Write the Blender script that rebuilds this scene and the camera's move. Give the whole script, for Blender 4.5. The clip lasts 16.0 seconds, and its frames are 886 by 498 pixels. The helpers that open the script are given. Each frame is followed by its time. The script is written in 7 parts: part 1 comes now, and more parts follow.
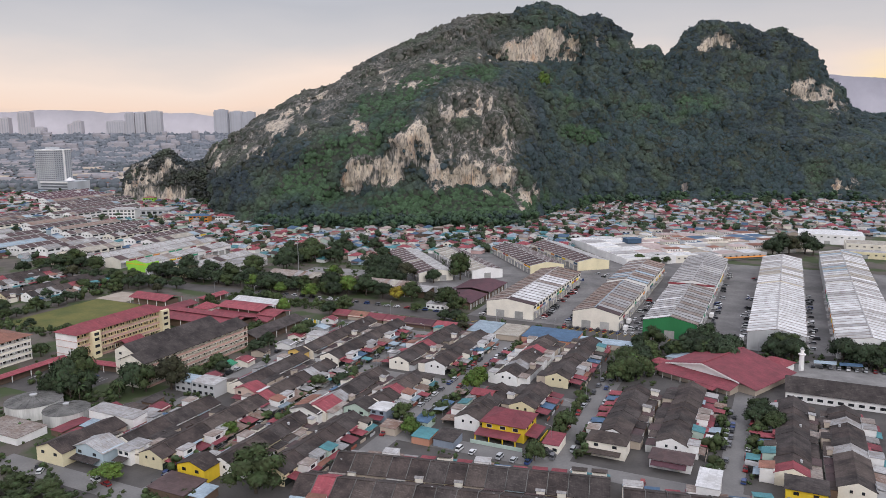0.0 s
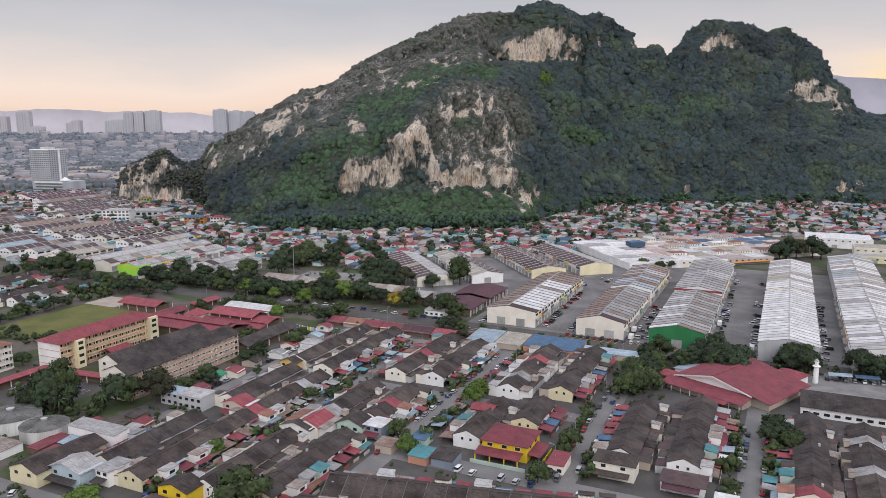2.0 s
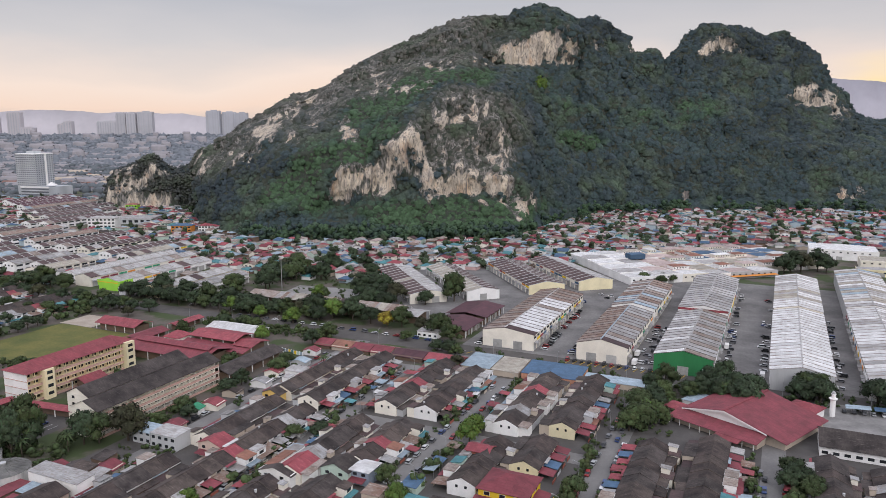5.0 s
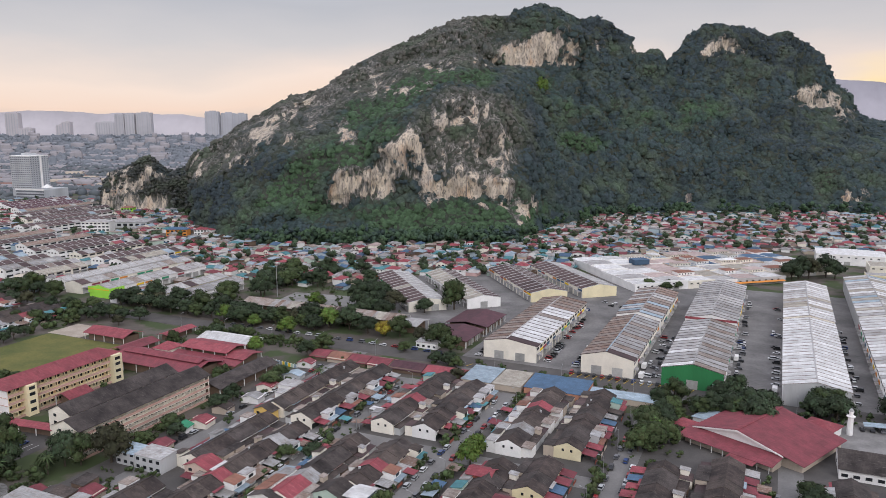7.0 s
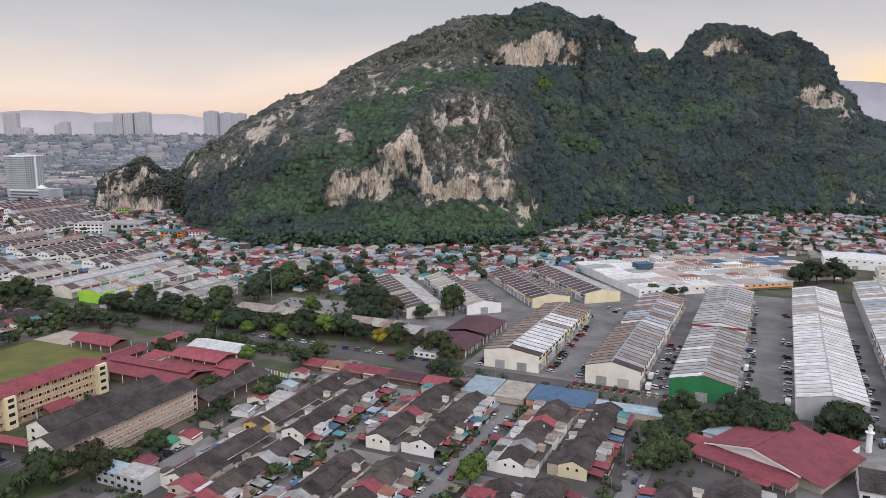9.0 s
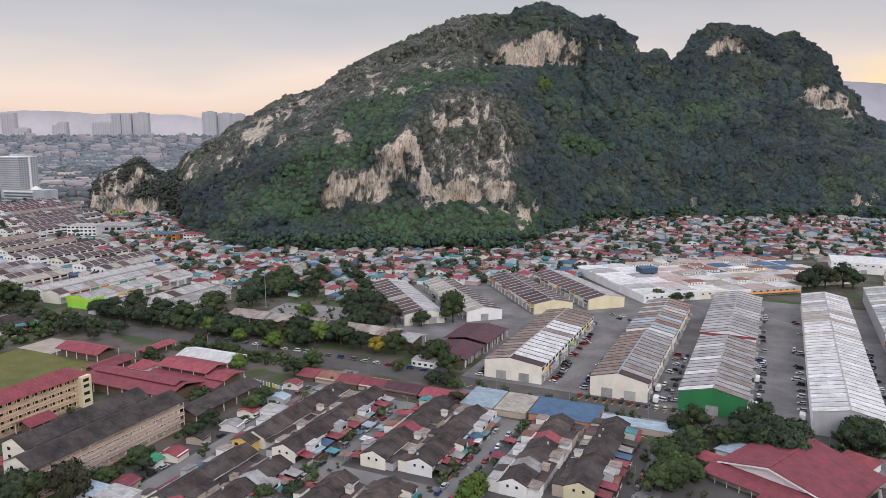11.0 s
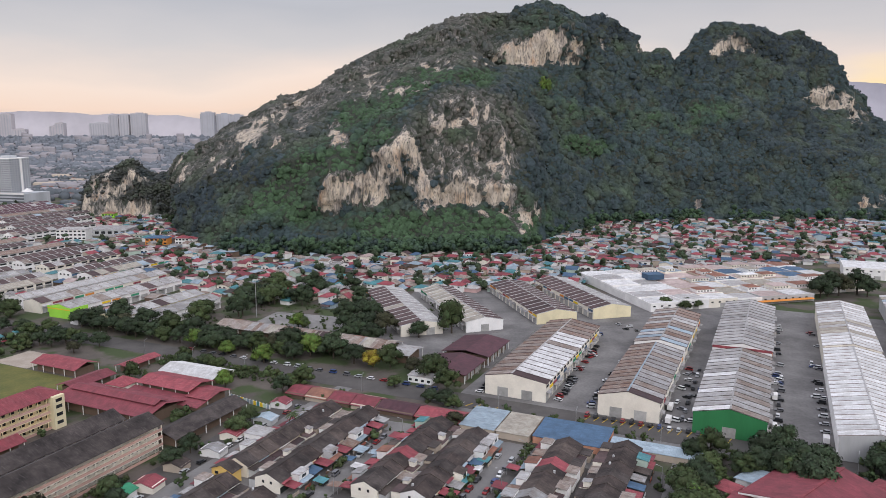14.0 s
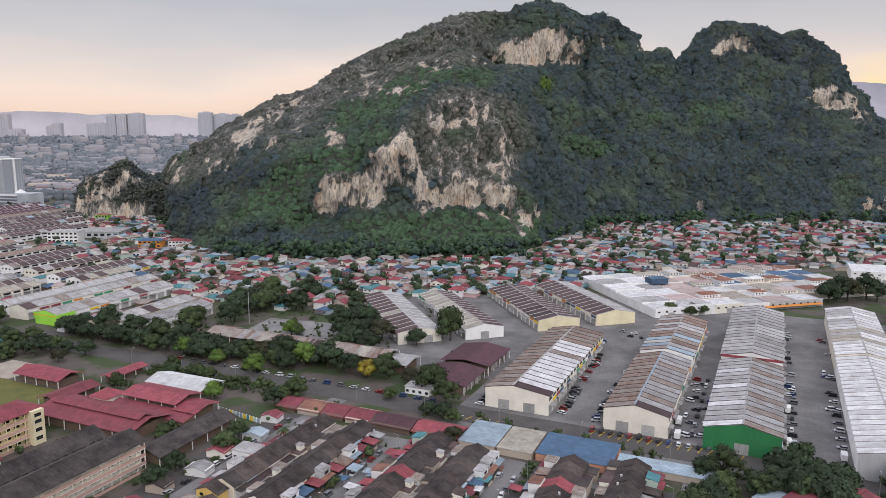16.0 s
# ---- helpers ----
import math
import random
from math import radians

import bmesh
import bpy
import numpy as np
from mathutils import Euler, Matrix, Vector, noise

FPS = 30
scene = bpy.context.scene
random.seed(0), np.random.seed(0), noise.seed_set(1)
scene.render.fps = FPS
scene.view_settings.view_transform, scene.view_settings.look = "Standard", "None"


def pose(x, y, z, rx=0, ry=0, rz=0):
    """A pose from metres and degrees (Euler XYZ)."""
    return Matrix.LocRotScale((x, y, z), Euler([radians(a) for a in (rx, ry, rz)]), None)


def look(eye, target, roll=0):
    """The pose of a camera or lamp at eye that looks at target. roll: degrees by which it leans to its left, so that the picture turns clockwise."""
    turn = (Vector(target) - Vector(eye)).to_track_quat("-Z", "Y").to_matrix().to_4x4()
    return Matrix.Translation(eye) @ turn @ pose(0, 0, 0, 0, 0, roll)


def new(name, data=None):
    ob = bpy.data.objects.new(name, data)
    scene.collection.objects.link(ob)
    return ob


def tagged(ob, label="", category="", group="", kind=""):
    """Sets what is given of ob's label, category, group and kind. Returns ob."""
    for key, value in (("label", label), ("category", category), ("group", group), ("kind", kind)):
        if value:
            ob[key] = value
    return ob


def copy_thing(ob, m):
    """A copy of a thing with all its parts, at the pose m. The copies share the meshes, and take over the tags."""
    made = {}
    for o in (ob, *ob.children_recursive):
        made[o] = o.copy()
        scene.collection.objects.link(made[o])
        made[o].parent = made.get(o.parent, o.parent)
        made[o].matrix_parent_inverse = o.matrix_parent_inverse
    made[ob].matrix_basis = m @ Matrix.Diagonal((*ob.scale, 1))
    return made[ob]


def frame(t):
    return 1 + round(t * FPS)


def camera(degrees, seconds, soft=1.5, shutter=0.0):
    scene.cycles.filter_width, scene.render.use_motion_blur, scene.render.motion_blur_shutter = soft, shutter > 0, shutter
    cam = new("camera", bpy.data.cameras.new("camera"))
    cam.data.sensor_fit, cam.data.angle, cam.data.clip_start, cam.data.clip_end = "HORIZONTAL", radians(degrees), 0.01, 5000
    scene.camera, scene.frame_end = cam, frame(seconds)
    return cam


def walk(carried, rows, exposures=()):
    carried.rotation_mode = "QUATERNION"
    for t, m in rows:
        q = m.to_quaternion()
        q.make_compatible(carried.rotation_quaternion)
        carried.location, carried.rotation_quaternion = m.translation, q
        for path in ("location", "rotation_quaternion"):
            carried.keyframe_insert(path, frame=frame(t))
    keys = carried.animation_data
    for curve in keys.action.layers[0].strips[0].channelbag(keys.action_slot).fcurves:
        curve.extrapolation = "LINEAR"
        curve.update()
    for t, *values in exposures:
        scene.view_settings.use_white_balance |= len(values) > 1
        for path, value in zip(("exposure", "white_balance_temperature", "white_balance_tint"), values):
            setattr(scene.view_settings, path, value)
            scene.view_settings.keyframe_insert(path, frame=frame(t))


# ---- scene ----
# The drone's path: seconds, x, y, z in metres, tilt, roll and turn in degrees.
cam = camera(61.86, 16.0, soft=0.8)
ROWS = [
    (0.0, -0.00, -0.00, 120.00, -9.657, -0.262, 0.000),
    (0.5, 0.05, 3.96, 120.00, -9.670, -0.198, -0.017),
    (1.0, 0.17, 7.71, 120.07, -9.658, -0.163, -0.023),
    (1.5, 0.32, 11.75, 120.15, -9.661, -0.143, -0.025),
    (2.0, 0.44, 15.65, 120.36, -9.657, -0.123, -0.024),
    (2.5, 0.48, 19.59, 121.27, -9.657, -0.095, -0.105),
    (3.0, 0.64, 23.52, 122.44, -9.650, -0.077, -0.397),
    (3.5, 0.60, 27.44, 123.84, -9.666, -0.036, -0.447),
    (4.0, 0.75, 31.24, 125.16, -9.661, -0.010, -0.437),
    (6.5, 1.43, 50.27, 128.95, -9.577, -0.044, -0.442),
    (7.0, 1.44, 53.93, 129.13, -9.588, -0.030, -0.452),
    (7.5, 1.55, 57.79, 129.21, -9.574, -0.011, -0.462),
    (8.0, 1.63, 61.85, 129.20, -9.575, 0.009, -0.477),
    (8.5, 1.73, 65.52, 129.29, -9.568, 0.036, -0.484),
    (9.0, 1.89, 69.23, 129.39, -9.571, 0.044, -0.489),
    (11.5, 2.39, 88.55, 129.73, -9.526, 0.088, -0.542),
    (12.0, 2.65, 92.36, 129.88, -9.524, 0.052, -0.530),
    (12.5, 2.91, 95.97, 130.04, -9.509, 0.030, -0.518),
    (13.0, 3.03, 99.64, 130.11, -9.495, 0.040, -0.527),
    (13.5, 3.12, 103.64, 130.19, -9.499, 0.044, -0.551),
    (14.0, 3.24, 107.49, 130.20, -9.494, 0.062, -0.567),
    (14.5, 3.28, 111.21, 130.19, -9.491, 0.080, -0.593),
    (15.0, 3.35, 114.95, 130.29, -9.478, 0.074, -0.627),
    (15.5, 3.49, 118.84, 130.43, -9.490, 0.073, -0.637),
    (16.0, 3.63, 122.84, 130.59, -9.493, 0.062, -0.658),
]
walk(cam, [(t, pose(x, y, z, 90 + tilt, 0, turn) @ pose(0, 0, 0, 0, 0, roll)) for t, x, y, z, tilt, roll, turn in ROWS])

# ---- world, sun and exposure ----
def sky_world():
    w = bpy.data.worlds.new("evening_sky")
    scene.world = w
    w.use_nodes = True
    nt = w.node_tree
    nt.nodes.clear()
    L = nt.links.new
    co = nt.nodes.new("ShaderNodeTexCoord")
    sep = nt.nodes.new("ShaderNodeSeparateXYZ")
    L(co.outputs["Generated"], sep.inputs[0])
    # clouds are stretched flat along the horizon
    mp = nt.nodes.new("ShaderNodeMapping")
    mp.inputs["Scale"].default_value = (1.3, 1.3, 5.0)
    L(co.outputs["Generated"], mp.inputs[0])
    nz = nt.nodes.new("ShaderNodeTexNoise")
    nz.inputs["Scale"].default_value = 2.2
    nz.inputs["Detail"].default_value = 5.0
    nz.inputs["Roughness"].default_value = 0.5
    L(mp.outputs[0], nz.inputs["Vector"])
    bend = nt.nodes.new("ShaderNodeMath")
    bend.operation = "MULTIPLY_ADD"
    bend.inputs[1].default_value = 0.09
    L(nz.outputs[0], bend.inputs[0])
    L(sep.outputs["Z"], bend.inputs[2])
    ramp = nt.nodes.new("ShaderNodeValToRGB")
    r = ramp.color_ramp
    r.elements[0].position, r.elements[0].color = 0.0, (0.42, 0.38, 0.37, 1)
    r.elements[1].position, r.elements[1].color = 1.0, (1.07, 1.09, 1.27, 1)
    for p, c in SKY_RAMP:
        e = r.elements.new(p)
        e.color = (*c, 1)
    L(bend.outputs[0], ramp.inputs[0])
    # the open strip of evening light under the cloud, towards the east end of the hill
    warm = nt.nodes.new("ShaderNodeValToRGB")
    q = warm.color_ramp
    q.elements[0].position, q.elements[0].color = 0.452, (0, 0, 0, 1)
    q.elements[1].position, q.elements[1].color = 0.50, (1, 1, 1, 1)
    L(sep.outputs["X"], warm.inputs[0])
    strip = nt.nodes.new("ShaderNodeValToRGB")
    k = strip.color_ramp
    k.elements[0].position, k.elements[0].color = 0.06, (0.7, 0.7, 0.7, 1)
    k.elements[1].position, k.elements[1].color = 0.122, (0, 0, 0, 1)
    e = k.elements.new(0.092)
    e.color = (1, 1, 1, 1)
    L(bend.outputs[0], strip.inputs[0])
    mul = nt.nodes.new("ShaderNodeMath")
    mul.operation = "MULTIPLY"
    L(warm.outputs[0], mul.inputs[0])
    L(strip.outputs[0], mul.inputs[1])
    mix = nt.nodes.new("ShaderNodeMix")
    mix.data_type = "RGBA"
    L(mul.outputs[0], mix.inputs["Factor"])
    L(ramp.outputs[0], mix.inputs[6])
    mix.inputs[7].default_value = (1.05, 0.80, 0.42, 1)
    # a little clear sky comes through the thin overcast
    sky = nt.nodes.new("ShaderNodeTexSky")
    sky.sky_type = "NISHITA"
    sky.sun_disc = False
    sky.sun_elevation, sky.sun_rotation = radians(35), radians(165)
    thin = nt.nodes.new("ShaderNodeVectorMath")
    thin.operation = "SCALE"
    thin.inputs["Scale"].default_value = 0.012
    L(sky.outputs[0], thin.inputs[0])
    both = nt.nodes.new("ShaderNodeVectorMath")
    both.operation = "ADD"
    L(mix.outputs[2], both.inputs[0])
    L(thin.outputs[0], both.inputs[1])
    bg = nt.nodes.new("ShaderNodeBackground")
    bg.inputs["Strength"].default_value = SKY_STRENGTH
    L(both.outputs[0], bg.inputs["Color"])
    out = nt.nodes.new("ShaderNodeOutputWorld")
    L(bg.outputs[0], out.inputs[0])


SKY_STRENGTH = 0.935
SKY_RAMP = [(0.045, (0.62, 0.53, 0.51)), (0.075, (0.93, 0.70, 0.585)), (0.105, (0.93, 0.745, 0.655)),
            (0.15, (0.64, 0.595, 0.60)), (0.20, (0.51, 0.50, 0.535)), (0.34, (0.88, 0.885, 1.0))]
sky_world()
sun_data = bpy.data.lights.new("sun", "SUN")
sun_data.energy, sun_data.angle, sun_data.color = 1.15, radians(25), (1.0, 0.985, 0.99)
sun = new("sun", sun_data)
sun.matrix_world = look((120, -300, 330), (0, 150, 0))


# ---- materials ----
def material(name, base, rough=0.8, metal=0.0, tint=None, spread=0.25, scale=0.35, fine=4.0, own=0.12, bump=0.0, sheet=None, streak=False, spec=0.3, runs=None):
    """base colour varied by broad stains, fine grain and, piece by piece, by its own chance; sheet: size of laid sheets or tiles."""
    m = bpy.data.materials.new(name)
    m.use_nodes = True
    nt = m.node_tree
    N, L = nt.nodes.new, nt.links.new
    b = nt.nodes["Principled BSDF"]
    b.inputs["Roughness"].default_value, b.inputs["Metallic"].default_value = rough, metal
    b.inputs["Specular IOR Level"].default_value = spec
    geo = N("ShaderNodeNewGeometry")
    vec = geo.outputs["Position"]
    if streak:
        mp = N("ShaderNodeMapping")
        mp.inputs["Scale"].default_value = (1, 1, 0.16)
        L(vec, mp.inputs[0])
        vec = mp.outputs[0]

    def noise_of(s, detail, rgh=0.6):
        n = N("ShaderNodeTexNoise")
        n.inputs["Scale"].default_value, n.inputs["Detail"].default_value, n.inputs["Roughness"].default_value = s, detail, rgh
        L(vec, n.inputs["Vector"])
        return n.outputs[0]

    broad, grain = noise_of(scale, 4), noise_of(fine, 3)
    t = tint or tuple(c * 0.45 for c in base)
    ramp = N("ShaderNodeMapRange")
    ramp.inputs["From Min"].default_value, ramp.inputs["From Max"].default_value = 0.38, 0.68
    L(broad, ramp.inputs[0])
    sc = N("ShaderNodeMath")
    sc.operation = "MULTIPLY"
    sc.inputs[1].default_value = min(1.0, spread * 2.2)
    L(ramp.outputs[0], sc.inputs[0])
    mix = N("ShaderNodeMix")
    mix.data_type = "RGBA"
    L(sc.outputs[0], mix.inputs["Factor"])
    mix.inputs[6].default_value, mix.inputs[7].default_value = (*base, 1), (*t, 1)
    col = mix.outputs[2]
    if runs:
        # rust and dirt that run down the sheets
        shade, lo, hi = runs
        turn = N("ShaderNodeMapping")
        turn.vector_type = "TEXTURE"
        turn.inputs["Rotation"].default_value = (0, 0, radians(-25.0))
        turn.inputs["Scale"].default_value = (2.6, 0.42, 2.6)
        L(geo.outputs["Position"], turn.inputs[0])
        rn = N("ShaderNodeTexNoise")
        rn.inputs["Scale"].default_value, rn.inputs["Detail"].default_value, rn.inputs["Roughness"].default_value = 1.0, 4, 0.65
        L(turn.outputs[0], rn.inputs["Vector"])
        rs = N("ShaderNodeMapRange")
        rs.inputs["From Min"].default_value, rs.inputs["From Max"].default_value = lo, hi
        rs.inputs["To Max"].default_value = 0.85
        L(rn.outputs[0], rs.inputs[0])
        rx = N("ShaderNodeMix")
        rx.data_type = "RGBA"
        L(rs.outputs[0], rx.inputs["Factor"])
        L(col, rx.inputs[6])
        rx.inputs[7].default_value = (*shade, 1)
        col = rx.outputs[2]
    hsv = N("ShaderNodeHueSaturation")
    L(col, hsv.inputs["Color"])
    add = N("ShaderNodeMath")
    add.operation = "MULTIPLY_ADD"
    add.inputs[1].default_value, add.inputs[2].default_value = spread * 1.2, 1 - spread * 0.6
    L(grain, add.inputs[0])
    val = add.outputs[0]
    info = N("ShaderNodeObjectInfo")
    own_n = N("ShaderNodeMath")
    own_n.operation = "MULTIPLY_ADD"
    own_n.inputs[1].default_value, own_n.inputs[2].default_value = own * 2, 1 - own
    L(info.outputs["Random"], own_n.inputs[0])
    prod = N("ShaderNodeMath")
    prod.operation = "MULTIPLY"
    L(val, prod.inputs[0])
    L(own_n.outputs[0], prod.inputs[1])
    val = prod.outputs[0]
    if sheet:
        tc = N("ShaderNodeTexCoord")
        br = N("ShaderNodeTexBrick")
        br.offset = 0.0
        br.inputs["Scale"].default_value = 1.0
        br.inputs["Brick Width"].default_value, br.inputs["Row Height"].default_value = sheet
        br.inputs["Mortar Size"].default_value = 0.03
        br.inputs["Color1"].default_value, br.inputs["Color2"].default_value = (0.87, 0.87, 0.87, 1), (1.07, 1.07, 1.07, 1)
        br.inputs["Mortar"].default_value = (0.72, 0.72, 0.72, 1)
        L(tc.outputs["Object"], br.inputs["Vector"])
        p2 = N("ShaderNodeMath")
        p2.operation = "MULTIPLY"
        L(val, p2.inputs[0])
        L(br.outputs[0], p2.inputs[1])
        val = p2.outputs[0]
    L(val, hsv.inputs["Value"])
    L(hsv.outputs[0], b.inputs["Base Color"])
    if bump:
        bp = N("ShaderNodeBump")
        bp.inputs["Strength"].default_value, bp.inputs["Distance"].default_value = 0.6, bump
        L(grain, bp.inputs["Height"])
        L(bp.outputs[0], b.inputs["Normal"])
    return m


def foliage(name, base, tint, own=0.25, scale=0.09, shades=(0.62, 1.45)):
    m = material(name, base, 0.75, tint=tint, spread=0.45, scale=scale, fine=1.3, own=own, spec=0.2)
    nt = m.node_tree
    b = nt.nodes["Principled BSDF"]
    # each clump of leaves has its own shade
    geo = nt.nodes.new("ShaderNodeNewGeometry")
    old = b.inputs["Base Color"].links[0].from_socket
    h = nt.nodes.new("ShaderNodeHueSaturation")
    mr = nt.nodes.new("ShaderNodeMapRange")
    mr.inputs["To Min"].default_value, mr.inputs["To Max"].default_value = shades
    nt.links.new(geo.outputs["Random Per Island"], mr.inputs[0])
    mh = nt.nodes.new("ShaderNodeMapRange")
    mh.inputs["To Min"].default_value, mh.inputs["To Max"].default_value = 0.47, 0.53
    nt.links.new(geo.outputs["Random Per Island"], mh.inputs[0])
    nt.links.new(old, h.inputs["Color"])
    nt.links.new(mr.outputs[0], h.inputs["Value"])
    nt.links.new(mh.outputs[0], h.inputs["Hue"])
    nt.links.new(h.outputs[0], b.inputs["Base Color"])
    return m


def hill_foliage():
    """Wild forest: haze-tinted blue-green in the valley, fresher green in the gullies, dry olive-grey scrub on the
    crests; deep paints in relief shade.
    """
    # base and tint lean to blue, which puts the hill's haze into them
    m = foliage("hill_forest", (0.043, 0.064, 0.065), (0.033, 0.050, 0.054), own=0.0, scale=0.012, shades=(0.92, 1.09))
    nt = m.node_tree
    N, L = nt.nodes.new, nt.links.new
    b = nt.nodes["Principled BSDF"]
    col = b.inputs["Base Color"].links[0].from_socket
    geo = N("ShaderNodeNewGeometry")
    n = N("ShaderNodeTexNoise")
    n.inputs["Scale"].default_value, n.inputs["Detail"].default_value = 0.03, 5
    L(geo.outputs["Position"], n.inputs["Vector"])
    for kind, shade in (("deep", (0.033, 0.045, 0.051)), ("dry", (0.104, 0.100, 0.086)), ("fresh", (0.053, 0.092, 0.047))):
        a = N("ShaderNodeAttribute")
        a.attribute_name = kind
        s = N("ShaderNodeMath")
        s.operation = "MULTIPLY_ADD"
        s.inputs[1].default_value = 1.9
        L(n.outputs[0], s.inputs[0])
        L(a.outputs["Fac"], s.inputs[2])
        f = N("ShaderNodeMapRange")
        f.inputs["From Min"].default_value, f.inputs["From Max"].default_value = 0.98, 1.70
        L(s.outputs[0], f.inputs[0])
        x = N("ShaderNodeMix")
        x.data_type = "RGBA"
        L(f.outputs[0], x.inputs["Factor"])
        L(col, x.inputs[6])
        h = N("ShaderNodeHueSaturation")
        h.inputs["Color"].default_value = (*shade, 1)
        r = N("ShaderNodeMapRange")
        r.inputs["To Min"].default_value, r.inputs["To Max"].default_value = 0.90, 1.12
        L(geo.outputs["Random Per Island"], r.inputs[0])
        L(r.outputs[0], h.inputs["Value"])
        L(h.outputs[0], x.inputs[7])
        col = x.outputs[2]
    # leaves within the crowns
    fine = N("ShaderNodeTexNoise")
    fine.inputs["Scale"].default_value, fine.inputs["Detail"].default_value = 0.28, 4
    L(geo.outputs["Position"], fine.inputs["Vector"])
    grain = N("ShaderNodeMapRange")
    grain.inputs["From Min"].default_value, grain.inputs["From Max"].default_value = 0.32, 0.68
    grain.inputs["To Min"].default_value, grain.inputs["To Max"].default_value = 0.66, 1.36
    L(fine.outputs[0], grain.inputs[0])
    last = N("ShaderNodeHueSaturation")
    L(grain.outputs[0], last.inputs["Value"])
    L(col, last.inputs["Color"])
    L(last.outputs[0], b.inputs["Base Color"])
    return m


def limestone():
    """Pale grey limestone with rust-coloured and dark streaks; scrub where the rock is not bare."""
    m = bpy.data.materials.new("limestone")
    m.use_nodes = True
    nt = m.node_tree
    N, L = nt.nodes.new, nt.links.new
    b = nt.nodes["Principled BSDF"]
    b.inputs["Roughness"].default_value = 0.9
    b.inputs["Specular IOR Level"].default_value = 0.15
    geo = N("ShaderNodeNewGeometry")

    def tex(scale, stretch, detail=6):
        mp = N("ShaderNodeMapping")
        mp.inputs["Scale"].default_value = (1, 1, stretch)
        L(geo.outputs["Position"], mp.inputs[0])
        n = N("ShaderNodeTexNoise")
        n.inputs["Scale"].default_value, n.inputs["Detail"].default_value, n.inputs["Roughness"].default_value = scale, detail, 0.65
        L(mp.outputs[0], n.inputs["Vector"])
        return n.outputs[0]

    def step(sock, lo, hi):
        r = N("ShaderNodeMapRange")
        r.inputs["From Min"].default_value, r.inputs["From Max"].default_value = lo, hi
        L(sock, r.inputs[0])
        return r.outputs[0]

    def blend(f, a, c):
        x = N("ShaderNodeMix")
        x.data_type = "RGBA"
        L(f, x.inputs["Factor"])
        for sock, v in ((x.inputs[6], a), (x.inputs[7], c)):
            if isinstance(v, tuple):
                sock.default_value = (*v, 1)
            else:
                L(v, sock)
        return x.outputs[2]

    stone = blend(step(tex(0.05, 0.25), 0.35, 0.65), (0.74, 0.635, 0.50), (0.50, 0.43, 0.36))
    stone = blend(step(tex(0.035, 0.5), 0.53, 0.70), stone, (0.54, 0.35, 0.22))
    stone = blend(step(tex(0.24, 0.06), 0.52, 0.68), stone, (0.20, 0.18, 0.168))
    stone = blend(step(tex(0.09, 0.10), 0.56, 0.68), stone, (0.22, 0.20, 0.19))
    stone = blend(step(tex(0.5, 0.35), 0.50, 0.66), stone, (0.15, 0.138, 0.128))
    grey = blend(step(tex(0.11, 0.22), 0.40, 0.62), (0.33, 0.305, 0.28), (0.165, 0.155, 0.145))
    grey = blend(step(tex(0.42, 0.30), 0.43, 0.56), grey, (0.075, 0.077, 0.066))
    scrub = blend(step(tex(0.12, 1.0), 0.35, 0.7), (0.040, 0.053, 0.040), (0.078, 0.080, 0.064))
    at_ = N("ShaderNodeAttribute")
    at_.attribute_name = "bare"

    def bare_step(t, amount, lo, hi):
        add = N("ShaderNodeMath")
        add.operation = "MULTIPLY_ADD"
        add.inputs[1].default_value = amount
        L(t, add.inputs[0])
        L(at_.outputs["Fac"], add.inputs[2])
        return step(add.outputs[0], lo + amount / 2, hi + amount / 2)

    col = blend(bare_step(tex(0.2, 0.4, 8), 1.0, 0.18, 0.34), scrub, grey)
    col = blend(bare_step(tex(0.13, 0.2, 8), 1.1, 0.56, 0.74), col, stone)
    L(col, b.inputs["Base Color"])
    bp = N("ShaderNodeBump")
    bp.inputs["Strength"].default_value, bp.inputs["Distance"].default_value = 1.0, 3.5
    L(tex(0.35, 0.35), bp.inputs["Height"])
    L(bp.outputs[0], b.inputs["Normal"])
    return m


def ground_material():
    """Town ground: worn concrete and asphalt, bare earth and patches of grass."""
    m = material("ground_earth", (0.125, 0.106, 0.090), 0.95, tint=(0.080, 0.070, 0.060), spread=0.4, scale=0.05, fine=0.8, own=0)
    nt = m.node_tree
    N, L = nt.nodes.new, nt.links.new
    b = nt.nodes["Principled BSDF"]
    old = b.inputs["Base Color"].links[0].from_socket
    geo = N("ShaderNodeNewGeometry")
    n = N("ShaderNodeTexNoise")
    n.inputs["Scale"].default_value, n.inputs["Detail"].default_value = 0.045, 6
    L(geo.outputs["Position"], n.inputs["Vector"])
    r = N("ShaderNodeMapRange")
    r.inputs["From Min"].default_value, r.inputs["From Max"].default_value = 0.47, 0.56
    L(n.outputs[0], r.inputs[0])
    x = N("ShaderNodeMix")
    x.data_type = "RGBA"
    L(r.outputs[0], x.inputs["Factor"])
    L(old, x.inputs[6])
    x.inputs[7].default_value = (0.055, 0.075, 0.030, 1)
    L(x.outputs[2], b.inputs["Base Color"])
    return m


